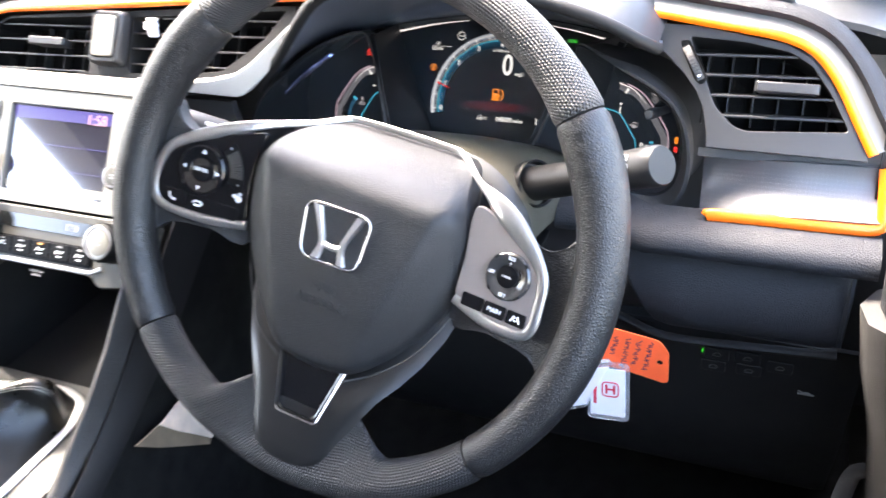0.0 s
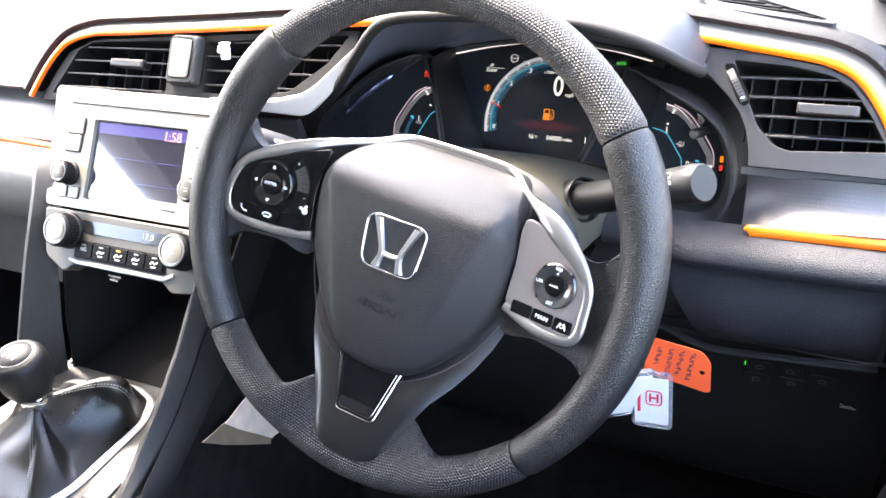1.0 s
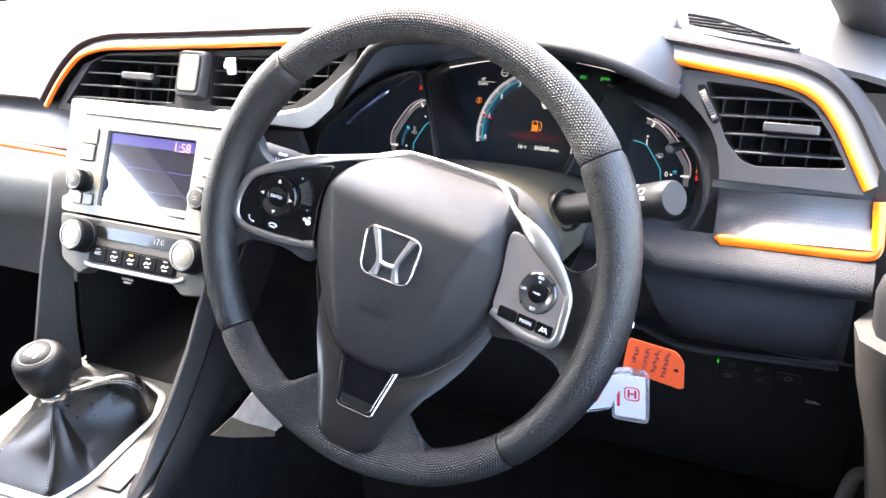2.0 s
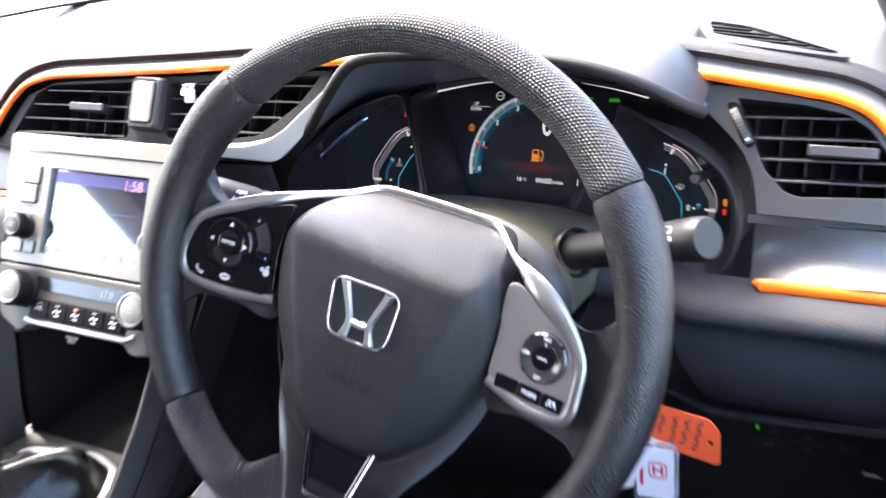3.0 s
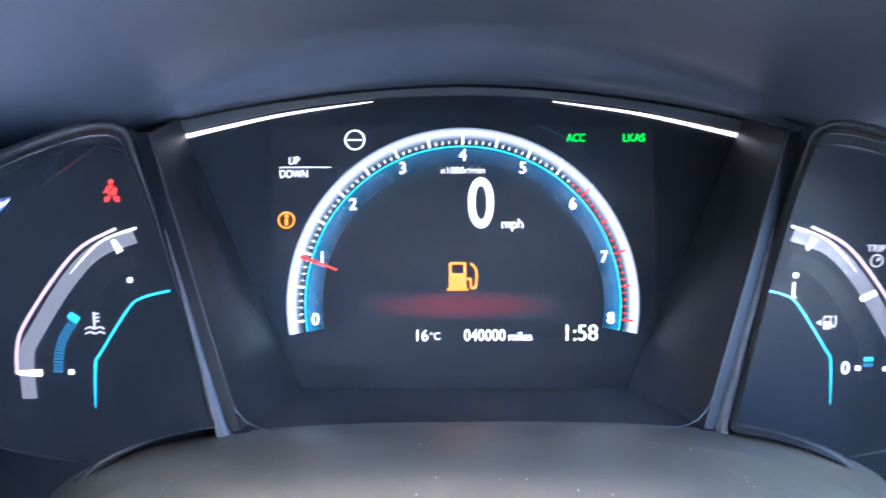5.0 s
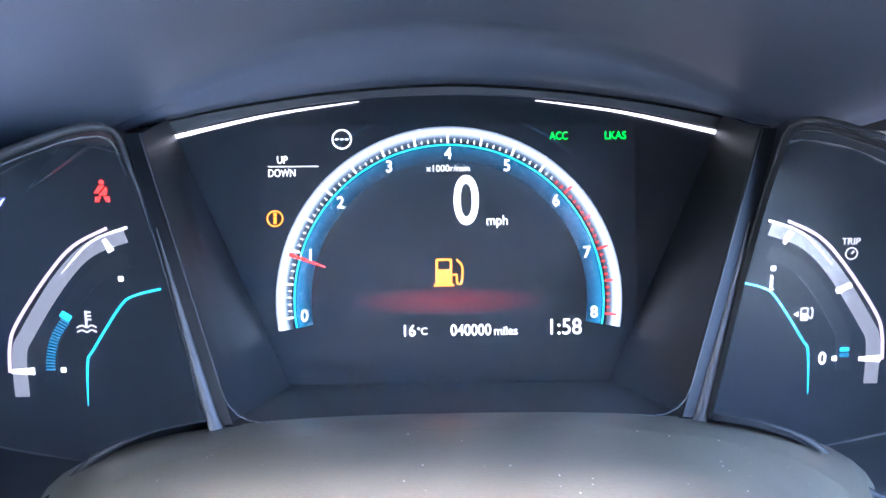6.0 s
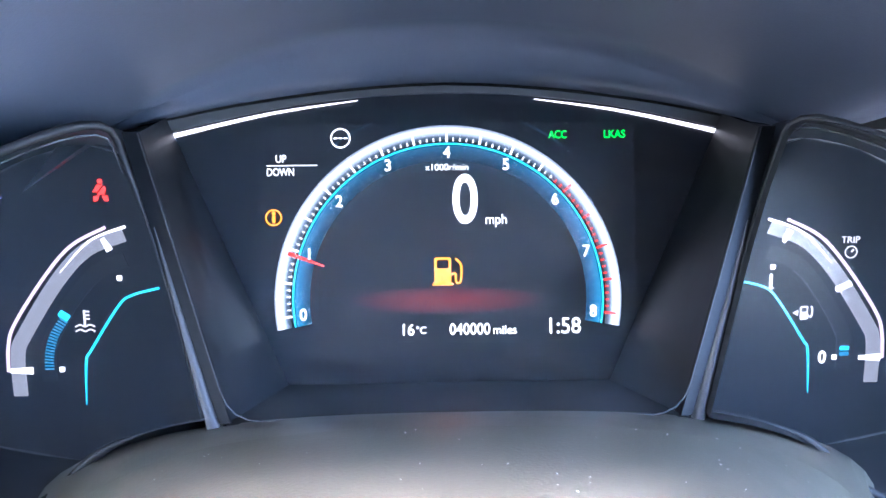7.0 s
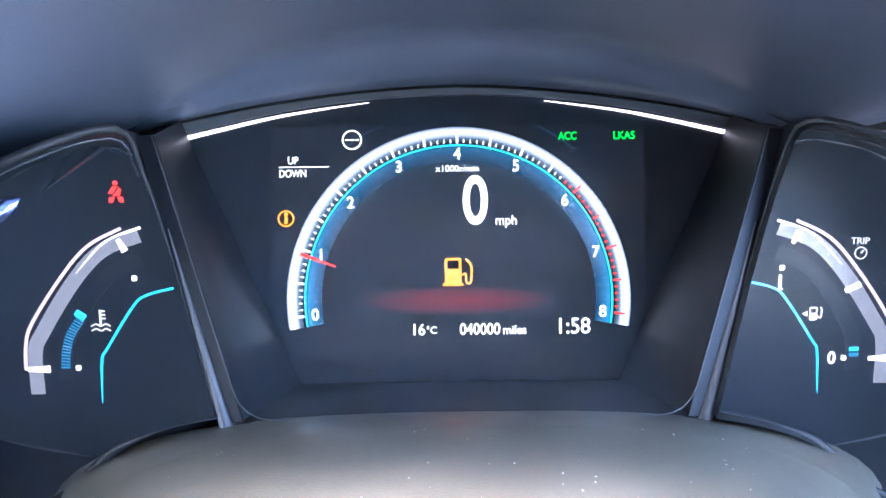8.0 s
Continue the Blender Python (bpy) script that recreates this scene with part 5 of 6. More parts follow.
outer = [(0.140, 0.138), (0.190, 0.1365), (0.250, 0.127), (0.269, 0.1175), (0.285, 0.099), (0.299, 0.076), (0.314, 0.0495), (0.2055, 0.0495), (0.2045, 0.060), (0.2000, 0.077), (0.1935, 0.090), (0.184, 0.101), (0.1690, 0.1145), (0.152, 0.1270)]
part("vent_panel", plate(outer, -0.006, 0.0, [corners(VENT_R, 0.003, 3)]), CHARCOAL, dash, "satin charcoal panel round the vent", RIGHT, bevel=0.0015)
part("panel_gap", plate([(0.200, 0.0495), (0.322, 0.0495), (0.322, 0.0435), (0.200, 0.0435)], -0.020, -0.010), PLASTIC, dash, "shadow gap", RIGHT)
part("woven_panel", sheet([[(a[0] + (b[0] - a[0]) * t, a[1] + (b[1] - a[1]) * t, -0.012 + 0.030 * (u - 0.35) ** 2 - 0.024 * max(0, 1 - t * 1.7) ** 2) for t in [i / 24 for i in range(25)]] for u in [j / 8 for j in range(9)] for a, b in [((0.205 + 0.002 * u, 0.0445 - 0.043 * u), (0.321 + 0.0055 * u, 0.0475 - 0.041 * u))]], 0.003), WEAVE, dash, "bowed silver panel with a fine weave", RIGHT, angle=60)
low = [(p.x, p.y) for p in curve([(0.212, -0.0005), (0.218, 0.0012), (0.26, 0.0022), (0.300, 0.0028), (0.322, 0.0040), (0.3285, 0.0085), (0.3285, 0.020), (0.326, 0.046)], 5)]
part("orange_trim", sweep([(x, y, 0.0) for x, y in low], [0.0015, 0.003, 0.004] + [0.0048] * (len(low) - 3), 12, flat=0.6), ORANGE, dash, "glossy orange trim line", RIGHT)
# padded ledge under the panel, running on behind the wheel
led = []
for y, z in ((0.170, 0.656), (0.152, 0.6545), (0.138, 0.650), (0.131, 0.642), (0.133, 0.634), (0.146, 0.628), (0.165, 0.626)):
    led.append([(x, y + (0.02 if x < 0.15 else 0), z + 0.012 * (x - 0.25)) for x in (0.10, 0.14, 0.17, 0.20, 0.24, 0.28, 0.31, 0.322, 0.330)])
part("padded_ledge", sheet(led, 0.004), SOFT, dash, "grained padded ledge", AWAY, angle=60)
# knee panel, stepped back towards the column along a slanting edge
kn, hollow = [], []
for y, z, e in ((0.168, 0.632, 0.146), (0.156, 0.624, 0.149), (0.147, 0.610, 0.156), (0.1415, 0.596, 0.164), (0.140, 0.581, 0.173), (0.1435, 0.567, 0.183), (0.156, 0.556, 0.192)):
    kn.append([(x, y + d, z + 0.02 * (x - 0.25)) for x, d in ((e - 0.004, 0.024), (e - 0.002, 0.010), (e, 0.002), (e + 0.003, 0.0), (0.21, 0.0), (0.24, 0.0), (0.28, 0.0), (0.305, 0.0), (0.314, 0.002), (0.318, 0.010))])
    hollow.append([(x, y + 0.018 + d, z + 0.02 * (x - 0.25)) for x, d in ((0.02, 0.016), (0.06, 0.012), (0.10, 0.006), (0.13, 0.002), (e, 0.0))])
part("knee_panel", sheet(kn, 0.004), SOFT, dash, "grained black knee panel", AWAY, angle=50)
part("column_surround", sheet(hollow, 0.003), GLOSSY, dash, "smooth black hollow beside the column", AWAY, angle=60)
part("knee_rail", sweep(curve([(0.02, 0.170, 0.556), (0.12, 0.168, 0.552), (0.150, 0.166, 0.550), (0.190, 0.160, 0.541), (0.25, 0.158, 0.545), (0.318, 0.160, 0.549)], 5), 0.0042, 10, flat=0.7), DARK, dash, "rounded lower rail", AWAY)
lowp = sheet([[(x, y, z) for x in (-0.2, 0.0, 0.15, 0.25, 0.34)] for y, z in ((0.172, 0.548), (0.180, 0.52), (0.190, 0.48), (0.205, 0.42), (0.24, 0.34), (0.32, 0.26))], 0.004)
part("lower_panel", lowp, DARK, dash, "black switch panel under the knee rail", AWAY)
part("end_panel", sheet([[(x, y, z) for y, z in ((0.19, 0.72), (0.175, 0.66), (0.17, 0.60), (0.19, 0.50), (0.30, 0.40))] for x in (0.322, 0.345, 0.40)], 0.004), DARK, dash, "black dash end panel", AWAY)
SW = AWAY @ leaning(0, 0.1742, 0.52, -14)
for x, y in ((0.232, 0.002), (0.230, -0.014), (0.256, 0.003), (0.258, -0.012), (0.281, -0.002)):
    sw = part("dash_switch", plate(rounded(0.020, 0.013, 0.0015, 3), 0, 0.0010), DARK, dash, "black switch with a faint grey mark", SW @ pose(x, y, 0), bevel=0.0005)
    part("switch_mark", ribbon(curve([(-0.003, -0.001), (-0.001, 0.0018), (0.002, 0.0016), (0.0035, -0.001)], 4), 0.0004, 0.0003, 0.0010), DIM_INK, sw)
    part("switch_mark", ribbon([(-0.003, -0.0022), (0.003, -0.0022)], 0.0003, 0.0003, 0.0010), DIM_INK, sw)
part("switch_lamp", plate(rounded(0.0012, 0.0042, 0.0004, 2), 0, 0.0014), G_GREEN, dash, "small green lamp", SW @ pose(0.2205, 0.004, 0))
mark = part("release_mark", plate([(-0.0085, -0.0016), (0.0088, -0.0016), (0.0090, 0.0004), (0.0060, 0.0014), (0.0032, 0.0036), (-0.0012, 0.0036), (-0.0030, 0.0014), (-0.0086, 0.0006)], 0, 0.0004), GREY_INK, dash, "grey car mark on the bonnet release", SW @ pose(0.304, -0.030, 0.0004) @ Matrix.Scale(0.72, 4))
part("mark_bonnet", ribbon([(-0.0030, 0.0022), (-0.0088, 0.0052)], 0.0006, 0.0004), GREY_INK, mark)

# roller and vents


def vent(name, opening, m, slats, deep, label, slant=0.0, tabs=()):
    """A vent box behind an opening, with slats and finger tabs."""
    xs, ys = [p[0] for p in opening], [p[1] for p in opening]
    x0, x1, y0, y1 = min(xs), max(xs), min(ys), max(ys)
    cx, cy = (x0 + x1) / 2, (y0 + y1) / 2
    ob = thing(name, m @ pose(cx, cy, 0), label, "air vent", "dashboard air vents")
    loop = [(x - cx, y - cy) for x, y in corners(opening, 0.003, 3)]
    part("vent_box", loft([[(x, y, -0.001) for x, y in loop], [(x * 0.96, y * 0.96, -deep) for x, y in loop]], caps=False), DARK, ob, "black vent box")
    part("vent_back", plate([(x * 0.98, y * 0.98) for x, y in loop], -deep - 0.002, -deep), VOID, ob)

    def span(y):
        hits = []
        for (xa, ya), (xb, yb) in zip(loop, loop[1:] + loop[:1]):
            if (ya - y) * (yb - y) < 0:
                hits.append(xa + (xb - xa) * (y - ya) / (yb - ya))
        return (min(hits), max(hits)) if len(hits) > 1 else None

    for i in range(slats):
        y = y0 + (y1 - y0) * (i + 0.75) / (slats + 0.5) - cy
        w = span(y)
        if w is None or w[1] - w[0] < 0.01:
            continue
        bm = loft([[(x, y - 0.0010 + slant * x, -0.004), (x, y + 0.0010 + slant * x, -0.004), (x, y + 0.0040 + slant * x, -0.020), (x, y + 0.0030 + slant * x, -0.020)] for x in (w[0], (w[0] + w[1]) / 2, w[1])])
        part("vent_slat", bm, PLASTIC, ob, "", bevel=0.0005)
        part("slat_edge", sweep([(w[0], y + slant * w[0], -0.0036), (w[1], y + slant * w[1], -0.0036)], 0.0008, 6), CHARCOAL, ob, "satin slat edge")
    for j in range(6):
        x = x0 - cx + (x1 - x0) * (j + 0.7) / 6.4
        part("vent_fin", box(x - 0.0006, x + 0.0006, y0 - cy + 0.006, y1 - cy - 0.006, -deep, -0.036), PLASTIC, ob)
    for x, y, w in tabs:
        part("vent_tab", loft([[(x - cx + s * w / 2 * k, y - cy + q, z) for s, q in ((-1, -0.0036), (1, -0.0036), (1, 0.0036), (-1, 0.0036))] for z, k in ((-0.012, 0.84), (0.004, 1.0), (0.0058, 0.93))]), CHARCOAL, ob, "satin charcoal finger tab", bevel=0.0008)
    return ob


vent("air_vent", VENT_R, FR, 4, 0.045, "black slatted air vent edged in orange beside the cluster", 0.03, ((0.255, 0.0955, 0.043),))
slot = corners([(0.1775, 0.1250), (0.1845, 0.1260), (0.2010, 0.0985), (0.1960, 0.0935), (0.1905, 0.0985)], 0.0025, 3)
part("roller_slot", plate(slot, -0.002, 0.0006), VOID, dash, "black roller slot", RIGHT)
roll = part("vent_roller", loft([[(x, -0.0135 + 0.027 * i / 12, 0.0046 * math.sin(math.pi * i / 12) * (1 if abs(x) < 0.0024 else 0.8)) for i in range(13)] + [(x, 0.0135 - 0.027 * i / 12, -0.004) for i in range(13)] for x in (-0.0027, -0.0021, 0.0021, 0.0027)]), PLASTIC, dash, "ribbed vent roller", RIGHT @ pose(0.1890, 0.1095, 0.0008) @ pose(0, 0, 0, 0, 0, 31))
for i in range(9):
    part("roller_rib", box(-0.0020, 0.0020, -0.0003, 0.0003, 0, 0.0005), GREY, roll, "", pose(0, -0.0104 + 0.0026 * i, 0.0046 * math.sin(math.pi * (0.115 + 0.0965 * i)) - 0.0001))
part("roller_mark", plate(rounded(0.0026, 0.0014, 0.0004, 2), 0, 0.0005), WHITE_INK, roll, "white mark", pose(0, -0.0108, 0.0020))

# raised matt pad round the demister, bounded by a soft ridge
PAD = grain(material("matt pad skin", (0.022, 0.023, 0.0245), 0.62, spec=0.2), 620, 0.5, 0.0002)
far = curve([(0.106, 0.300, 0.806), (0.122, 0.344, 0.805), (0.155, 0.330, 0.803), (0.2035, 0.295, 0.799), (0.2365, 0.262, 0.795), (0.252, 0.247, 0.790)], 5)
near = curve([(0.106, 0.284, 0.804), (0.125, 0.272, 0.8035), (0.155, 0.263, 0.800), (0.195, 0.251, 0.796), (0.228, 0.240, 0.791), (0.248, 0.232, 0.787)], 5)
part("demister_pad", sheet([[p + Vector((0.004, 0.006, -0.010)) for p in far], far, [p.lerp(q, 0.5) + Vector((0, 0, 0.001)) for p, q in zip(far, near)], near, [p + Vector((0, -0.004, -0.012)) for p in near]], 0.003), PAD, dash, "matt grained pad round the demister", AWAY, angle=60)
# demister vent in the dash top
dem = thing("demister_vent", pose(0.20, 0.265, 0.7990, 0, 5.2, 0), "narrow slotted demister vent in the dash top", "demister vent")
mouth = corners([(-0.048, 0.028), (-0.020, 0.0235), (0.045, -0.019), (0.043, -0.028), (-0.041, -0.006)], 0.004, 3)
part("vent_surround", plate(corners([(-0.054, 0.0095), (-0.053, 0.0355), (-0.039, 0.047), (0.053, -0.028), (0.050, -0.034), (0.007, -0.031), (-0.042, -0.025)], 0.010, 4), -0.002, 0.0030, [mouth]), PAD, dem, "raised surround", bevel=0.001)
part("vent_mouth", plate(mouth, 0.0, 0.0006), PLASTIC, dem, "dark floor of the vent")
for y, x0, x1 in ((0.019, -0.045, -0.018), (0.0105, -0.043, -0.004), (0.002, -0.042, 0.010), (-0.0065, -0.040, 0.023), (-0.0150, -0.010, 0.036), (-0.0225, 0.022, 0.043)):
    part("vent_slat", plate([(x0, y - 0.0021), (x1, y - 0.0024), (x1 + 0.002, y + 0.0010), (x0, y + 0.0012)], 0.0004, 0.0018), VOID, dem, "thin black slat")

# left-hand fascia with the centre vents
FL = leaning(0, 0.195, 0.735, 30.96)
LEFT = AWAY @ FL
k = 1.1662
ORL = [(-0.556, 0.702), (-0.548, 0.716), (-0.539, 0.730), (-0.525, 0.746), (-0.509, 0.757), (-0.476, 0.765), (-0.43, 0.768), (-0.378, 0.771), (-0.31, 0.775), (-0.252, 0.779), (-0.20, 0.782), (-0.160, 0.784), (-0.125, 0.786)]
railL = [(p.x, p.y) for p in curve([(x, (z - 0.735) * k) for x, z in ORL], 4)]
part("orange_trim", sweep([(x, y, 0.004) for x, y in railL], 0.0035, 10, flat=0.7), ORANGE, dash, "glossy orange trim line", LEFT)
part("trim_ledge", sheet([[(x, y, 0.003) for x, y in offset(railL, 0.0035)], [(x, y, 0.0) for x, y in offset(railL, 0.008)], [(x, y, -0.004) for x, y in offset(railL, 0.013)]], 0.003), LEDGE, dash, "pale satin ledge above the orange line", LEFT, angle=60)
part("pad_edge", sheet([[(x, y, -0.004) for x, y in offset(railL, 0.013)], [(x, y, 0.0025) for x, y in offset(railL, 0.0155)], [(x, y, 0.0015) for x, y in offset(railL, 0.020)], [(x, y, -0.010) for x, y in offset(railL, 0.027)], [(x, y - 0.004, -0.05) for x, y in offset(railL, 0.036)]], 0.003), SOFT, dash, "grained soft pad along the edge", LEFT, angle=60)


def fl(pts):
    return [(x, (z - 0.735) * k) for x, z in pts]


VENT_A = fl([(-0.530, 0.7075), (-0.499, 0.7505), (-0.478, 0.758), (-0.372, 0.7635), (-0.370, 0.7175), (-0.44, 0.711)])
VENT_B = fl([(-0.325, 0.7640), (-0.160, 0.7755), (-0.18, 0.752), (-0.218, 0.727), (-0.26, 0.7215), (-0.322, 0.7195)])
outer = fl([(-0.545, 0.701), (-0.528, 0.729), (-0.512, 0.748), (-0.475, 0.7605), (-0.37, 0.767), (-0.25, 0.7745), (-0.150, 0.7795), (-0.152, 0.762), (-0.20, 0.725), (-0.235, 0.7075), (-0.30, 0.7035)])
part("vent_panel", plate(outer, -0.006, -0.001, [corners(VENT_A, 0.003, 3), corners(VENT_B, 0.003, 3)]), DARK, dash, "black panel round the centre vents", LEFT, bevel=0.0012)
vent("air_vent", VENT_A, FL, 4, 0.045, "black slatted centre air vent under the orange line", 0.02, ((-0.423, 0.006, 0.045),))
vent("air_vent", VENT_B, FL, 4, 0.045, "black slatted centre air vent beside the instrument hood", 0.02)
part("vent_divider", loft([[(x, y, z) for x, y in rounded(w, h, 0.005, 4, -0.346, 0.0125)] for z, w, h in ((-0.004, 0.037, 0.052), (0.007, 0.0355, 0.050), (0.0105, 0.032, 0.046))]), CHARCOAL, dash, "grey vent divider", LEFT)
part("divider_gap", plate(rounded(0.0265, 0.0405, 0.005, 4, -0.346, 0.0130), 0.009, 0.0112), VOID, dash, "dark line round the divider face", LEFT)
part("divider_face", plate(rounded(0.0245, 0.0385, 0.004, 4, -0.346, 0.0130), 0.009, 0.0125), STACK, dash, "pale satin divider face", LEFT, bevel=0.0012)
# silver trim from the hood down to the centre
tr = [(-0.128, 0.7785), (-0.136, 0.7725), (-0.179, 0.739), (-0.201, 0.727), (-0.228, 0.7205), (-0.262, 0.7175), (-0.312, 0.716), (-0.312, 0.7085), (-0.262, 0.7085), (-0.199, 0.7075), (-0.189, 0.711), (-0.166, 0.7295), (-0.140, 0.753), (-0.130, 0.7645), (-0.124, 0.7715)]
part("silver_trim", plate([(x, z - 0.7) for x, z in corners(tr, 0.004, 3)], 0, 0.010), TRIM, dash, "bright satin silver trim beside the hood", AWAY @ leaning(0, 0.188, 0.70, 0), bevel=0.003)
part("trim_under", plate([(-0.30, -0.001), (-0.215, 0.0), (-0.205, -0.03), (-0.215, -0.06), (-0.30, -0.06)], -0.02, -0.012), PLASTIC, dash, "black panel under the silver trim", AWAY @ leaning(0, 0.178, 0.70, 10))
# passenger side
ps = []
for y, z in ((0.222, 0.700), (0.194, 0.692), (0.180, 0.682), (0.170, 0.668), (0.165, 0.655)):
    ps.append([(x, y, z) for x in (-1.10, -0.9, -0.7, -0.56, -0.488)])
part("passenger_panel", sheet(ps, 0.004), WEAVE, dash, "bowed silver panel before the passenger", AWAY, angle=60)
part("orange_trim", sweep([(-1.10, 0.162, 0.657), (-0.8, 0.161, 0.655), (-0.6, 0.160, 0.653), (-0.485, 0.159, 0.649)], 0.0042, 10), ORANGE, dash, "glossy orange trim line", AWAY)
pl = []
for y, z in ((0.160, 0.652), (0.138, 0.640), (0.130, 0.610), (0.140, 0.575), (0.165, 0.545), (0.20, 0.52), (0.23, 0.40)):
    pl.append([(x, y, z) for x in (-1.10, -0.9, -0.7, -0.56, -0.47)])
part("glove_box", sheet(pl, 0.004), GLOVE, dash, "grained black glove box with daylight put into its colour", AWAY, angle=60)
part("dash_core", box(CAR_L + 0.01, 0.40, 0.36, 0.98, 0.35, 0.72), PLASTIC, dash, "black core behind the fascia", AWAY)

# ---------------------------------------------------------------- centre stack
G_KEYLAMP = glow("lit amber key lamp", (1.0, 0.42, 0.04), 3.0)
READOUT = material("smoked readout glass", (0.012, 0.013, 0.013), 0.20, coat=0.4)
ST = leaning(-0.3625, 0.1128, 0.6669, 32.07)
radio = thing("audio_unit", ST, "silver-grey audio unit with a glaring colour screen and round knobs", "audio unit")
plate_line = corners([(-0.121, 0.072), (0.118, 0.072), (0.118, -0.052), (-0.1115, -0.052)], 0.006, 4)
screen_hole = corners([(-0.0605, 0.0412), (0.0605, 0.0412), (0.0605, -0.0412), (-0.0605, -0.0412)], 0.003, 3)
part("fascia", plate(plate_line, -0.016, 0.0, [screen_hole]), STACK, radio, "satin grey fascia", bevel=0.0015)
screen = part("screen", plate(screen_hole, -0.010, -0.004), SCREEN, radio, "glossy colour screen")
part("screen_bar", plate([(-0.058, 0.039), (0.058, 0.039), (0.058, 0.028), (-0.058, 0.028)], -0.0038, -0.0036), G_VIOLET, screen, "violet status bar")
write("screen_clock", "1:58", 0.0095, 0.040, 0.0315, -0.0034, G_CLOCK, screen, 0.0001)
part("screen_line", ribbon([(-0.058, 0.005), (0.058, 0.005)], 0.0004, 0.0001, -0.0038), G_VIOLET, screen)
part("screen_line", ribbon([(-0.058, -0.018), (0.058, -0.018)], 0.0004, 0.0001, -0.0038), G_VIOLET, screen)
for i in range(6):
    soft = part("soft_key", plate(rounded(0.0186, 0.0075, 0.0008, 2, -0.0485 + 0.0194 * i, -0.0352), -0.0038, -0.0030), STACK, screen, "pale label key")
    part("key_mark", plate(rounded(0.010, 0.0014, 0.0004, 2, -0.0485 + 0.0194 * i, -0.0352), -0.0030, -0.0028), GREY_INK, soft)
for x, y in ((-0.0835, 0.0330), (-0.0850, 0.0145), (0.0835, 0.0330), (0.0850, 0.0145)):
    part("button_gap", plate(rounded(0.0232, 0.0187, 0.0026, 3), 0.0, 0.0003), VOID, radio, "", pose(x, y, 0))
    btn = part("button", plate(rounded(0.0215, 0.0170, 0.002, 3), 0.0, 0.0022), STACK, radio, "satin grey button", pose(x, y, 0), bevel=0.0006)
    part("button_mark", plate(rounded(0.0055, 0.0012, 0.0004, 2), 0.0022, 0.0024), GREY_INK, btn)
for x, y in ((-0.090, -0.036), (-0.074, -0.036)):
    part("button_gap", plate(rounded(0.0148, 0.0128, 0.002, 3), 0.0, 0.0003), VOID, radio, "", pose(x, y, 0))
    part("button", plate(rounded(0.0135, 0.0115, 0.0015, 3), 0.0, 0.0020), STACK, radio, "satin grey button", pose(x, y, 0), bevel=0.0005)
part("slot_line", plate(rounded(0.19, 0.0012, 0.0005, 2), 0.0001, 0.0006), BLACK, radio, "thin parting line", pose(0, 0.056, 0))


def knob(parent, x, y, r, h, face):
    kb = part("knob", turned([(r * 1.08, 0), (r * 1.08, 0.003), (r, 0.004), (r * 0.97, h * 0.88), (r * 0.90, h), (r * 0.80, h), (r * 0.76, h - 0.001), (0.0004, h - 0.001)], 44), DARK, parent, "ribbed black knob", pose(x, y, 0))
    part("knob_ring", turned([(r * 0.90, h * 0.94), (r * 0.88, h * 1.02), (r * 0.80, h * 1.04), (r * 0.78, h * 0.97)], 44), SILVER, kb, "bright knob ring")
    part("knob_face", turned([(r * 0.70, h * 0.9), (r * 0.68, h * 1.01), (r * 0.60, h * 1.03), (0.0004, h * 1.035)], 40), STACK if face else LOWSTACK, kb, "satin knob face")
    for y in (-0.12, 0.10):
        part("knob_mark", plate(rounded(r * 0.42, r * 0.10, r * 0.03, 2, 0, r * y), h * 1.035, h * 1.05), GREY_INK, kb, "faint printed mark")
    for k in range(36):
        part("knob_rib", box(-0.0004, 0.0004, -0.0005, 0.0005, 0.005, h * 0.86), KEYBLACK, kb, "", pose(r * 0.985 * math.cos(math.pi * k / 18), r * 0.985 * math.sin(math.pi * k / 18), 0, 0, 0, 10 * k))
    return kb


knob(radio, -0.083, -0.0170, 0.0115, 0.016, False)
knob(radio, 0.083, -0.0170, 0.0115, 0.016, False)

climate = thing("climate_panel", ST @ pose(0, -0.082, 0.0), "grey climate panel darkened for its angle, with two round knobs and black keys", "climate control")
line = corners([(-0.1115, 0.0275), (0.118, 0.0275), (0.112, -0.030), (0.070, -0.036), (0.058, -0.026), (-0.058, -0.026), (-0.072, -0.036), (-0.100, -0.022)], 0.006, 4)
# same plastic as the audio fascia, painted darker for its steeper shade
part("fascia", plate(line, -0.020, 0.0), LOWSTACK, climate, "satin grey fascia", bevel=0.0015)
part("key_bar", plate(corners([(-0.0600, -0.0008), (0.0600, -0.0008), (0.0600, -0.0195), (-0.0600, -0.0195)], 0.003, 3), 0.0, 0.0010), KEYBLACK, climate, "black bar under the keys")
part("readout", plate(corners([(-0.056, 0.020), (0.058, 0.020), (0.058, 0.0075), (-0.056, 0.0075)], 0.002, 3), 0.0, 0.0006), READOUT, climate, "dark readout strip")
write("readout_text", "17.0", 0.0062, 0.032, 0.0137, 0.0007, GREY_INK, climate, 0.0001)
keys = ["A/C", "", "", "", ""]
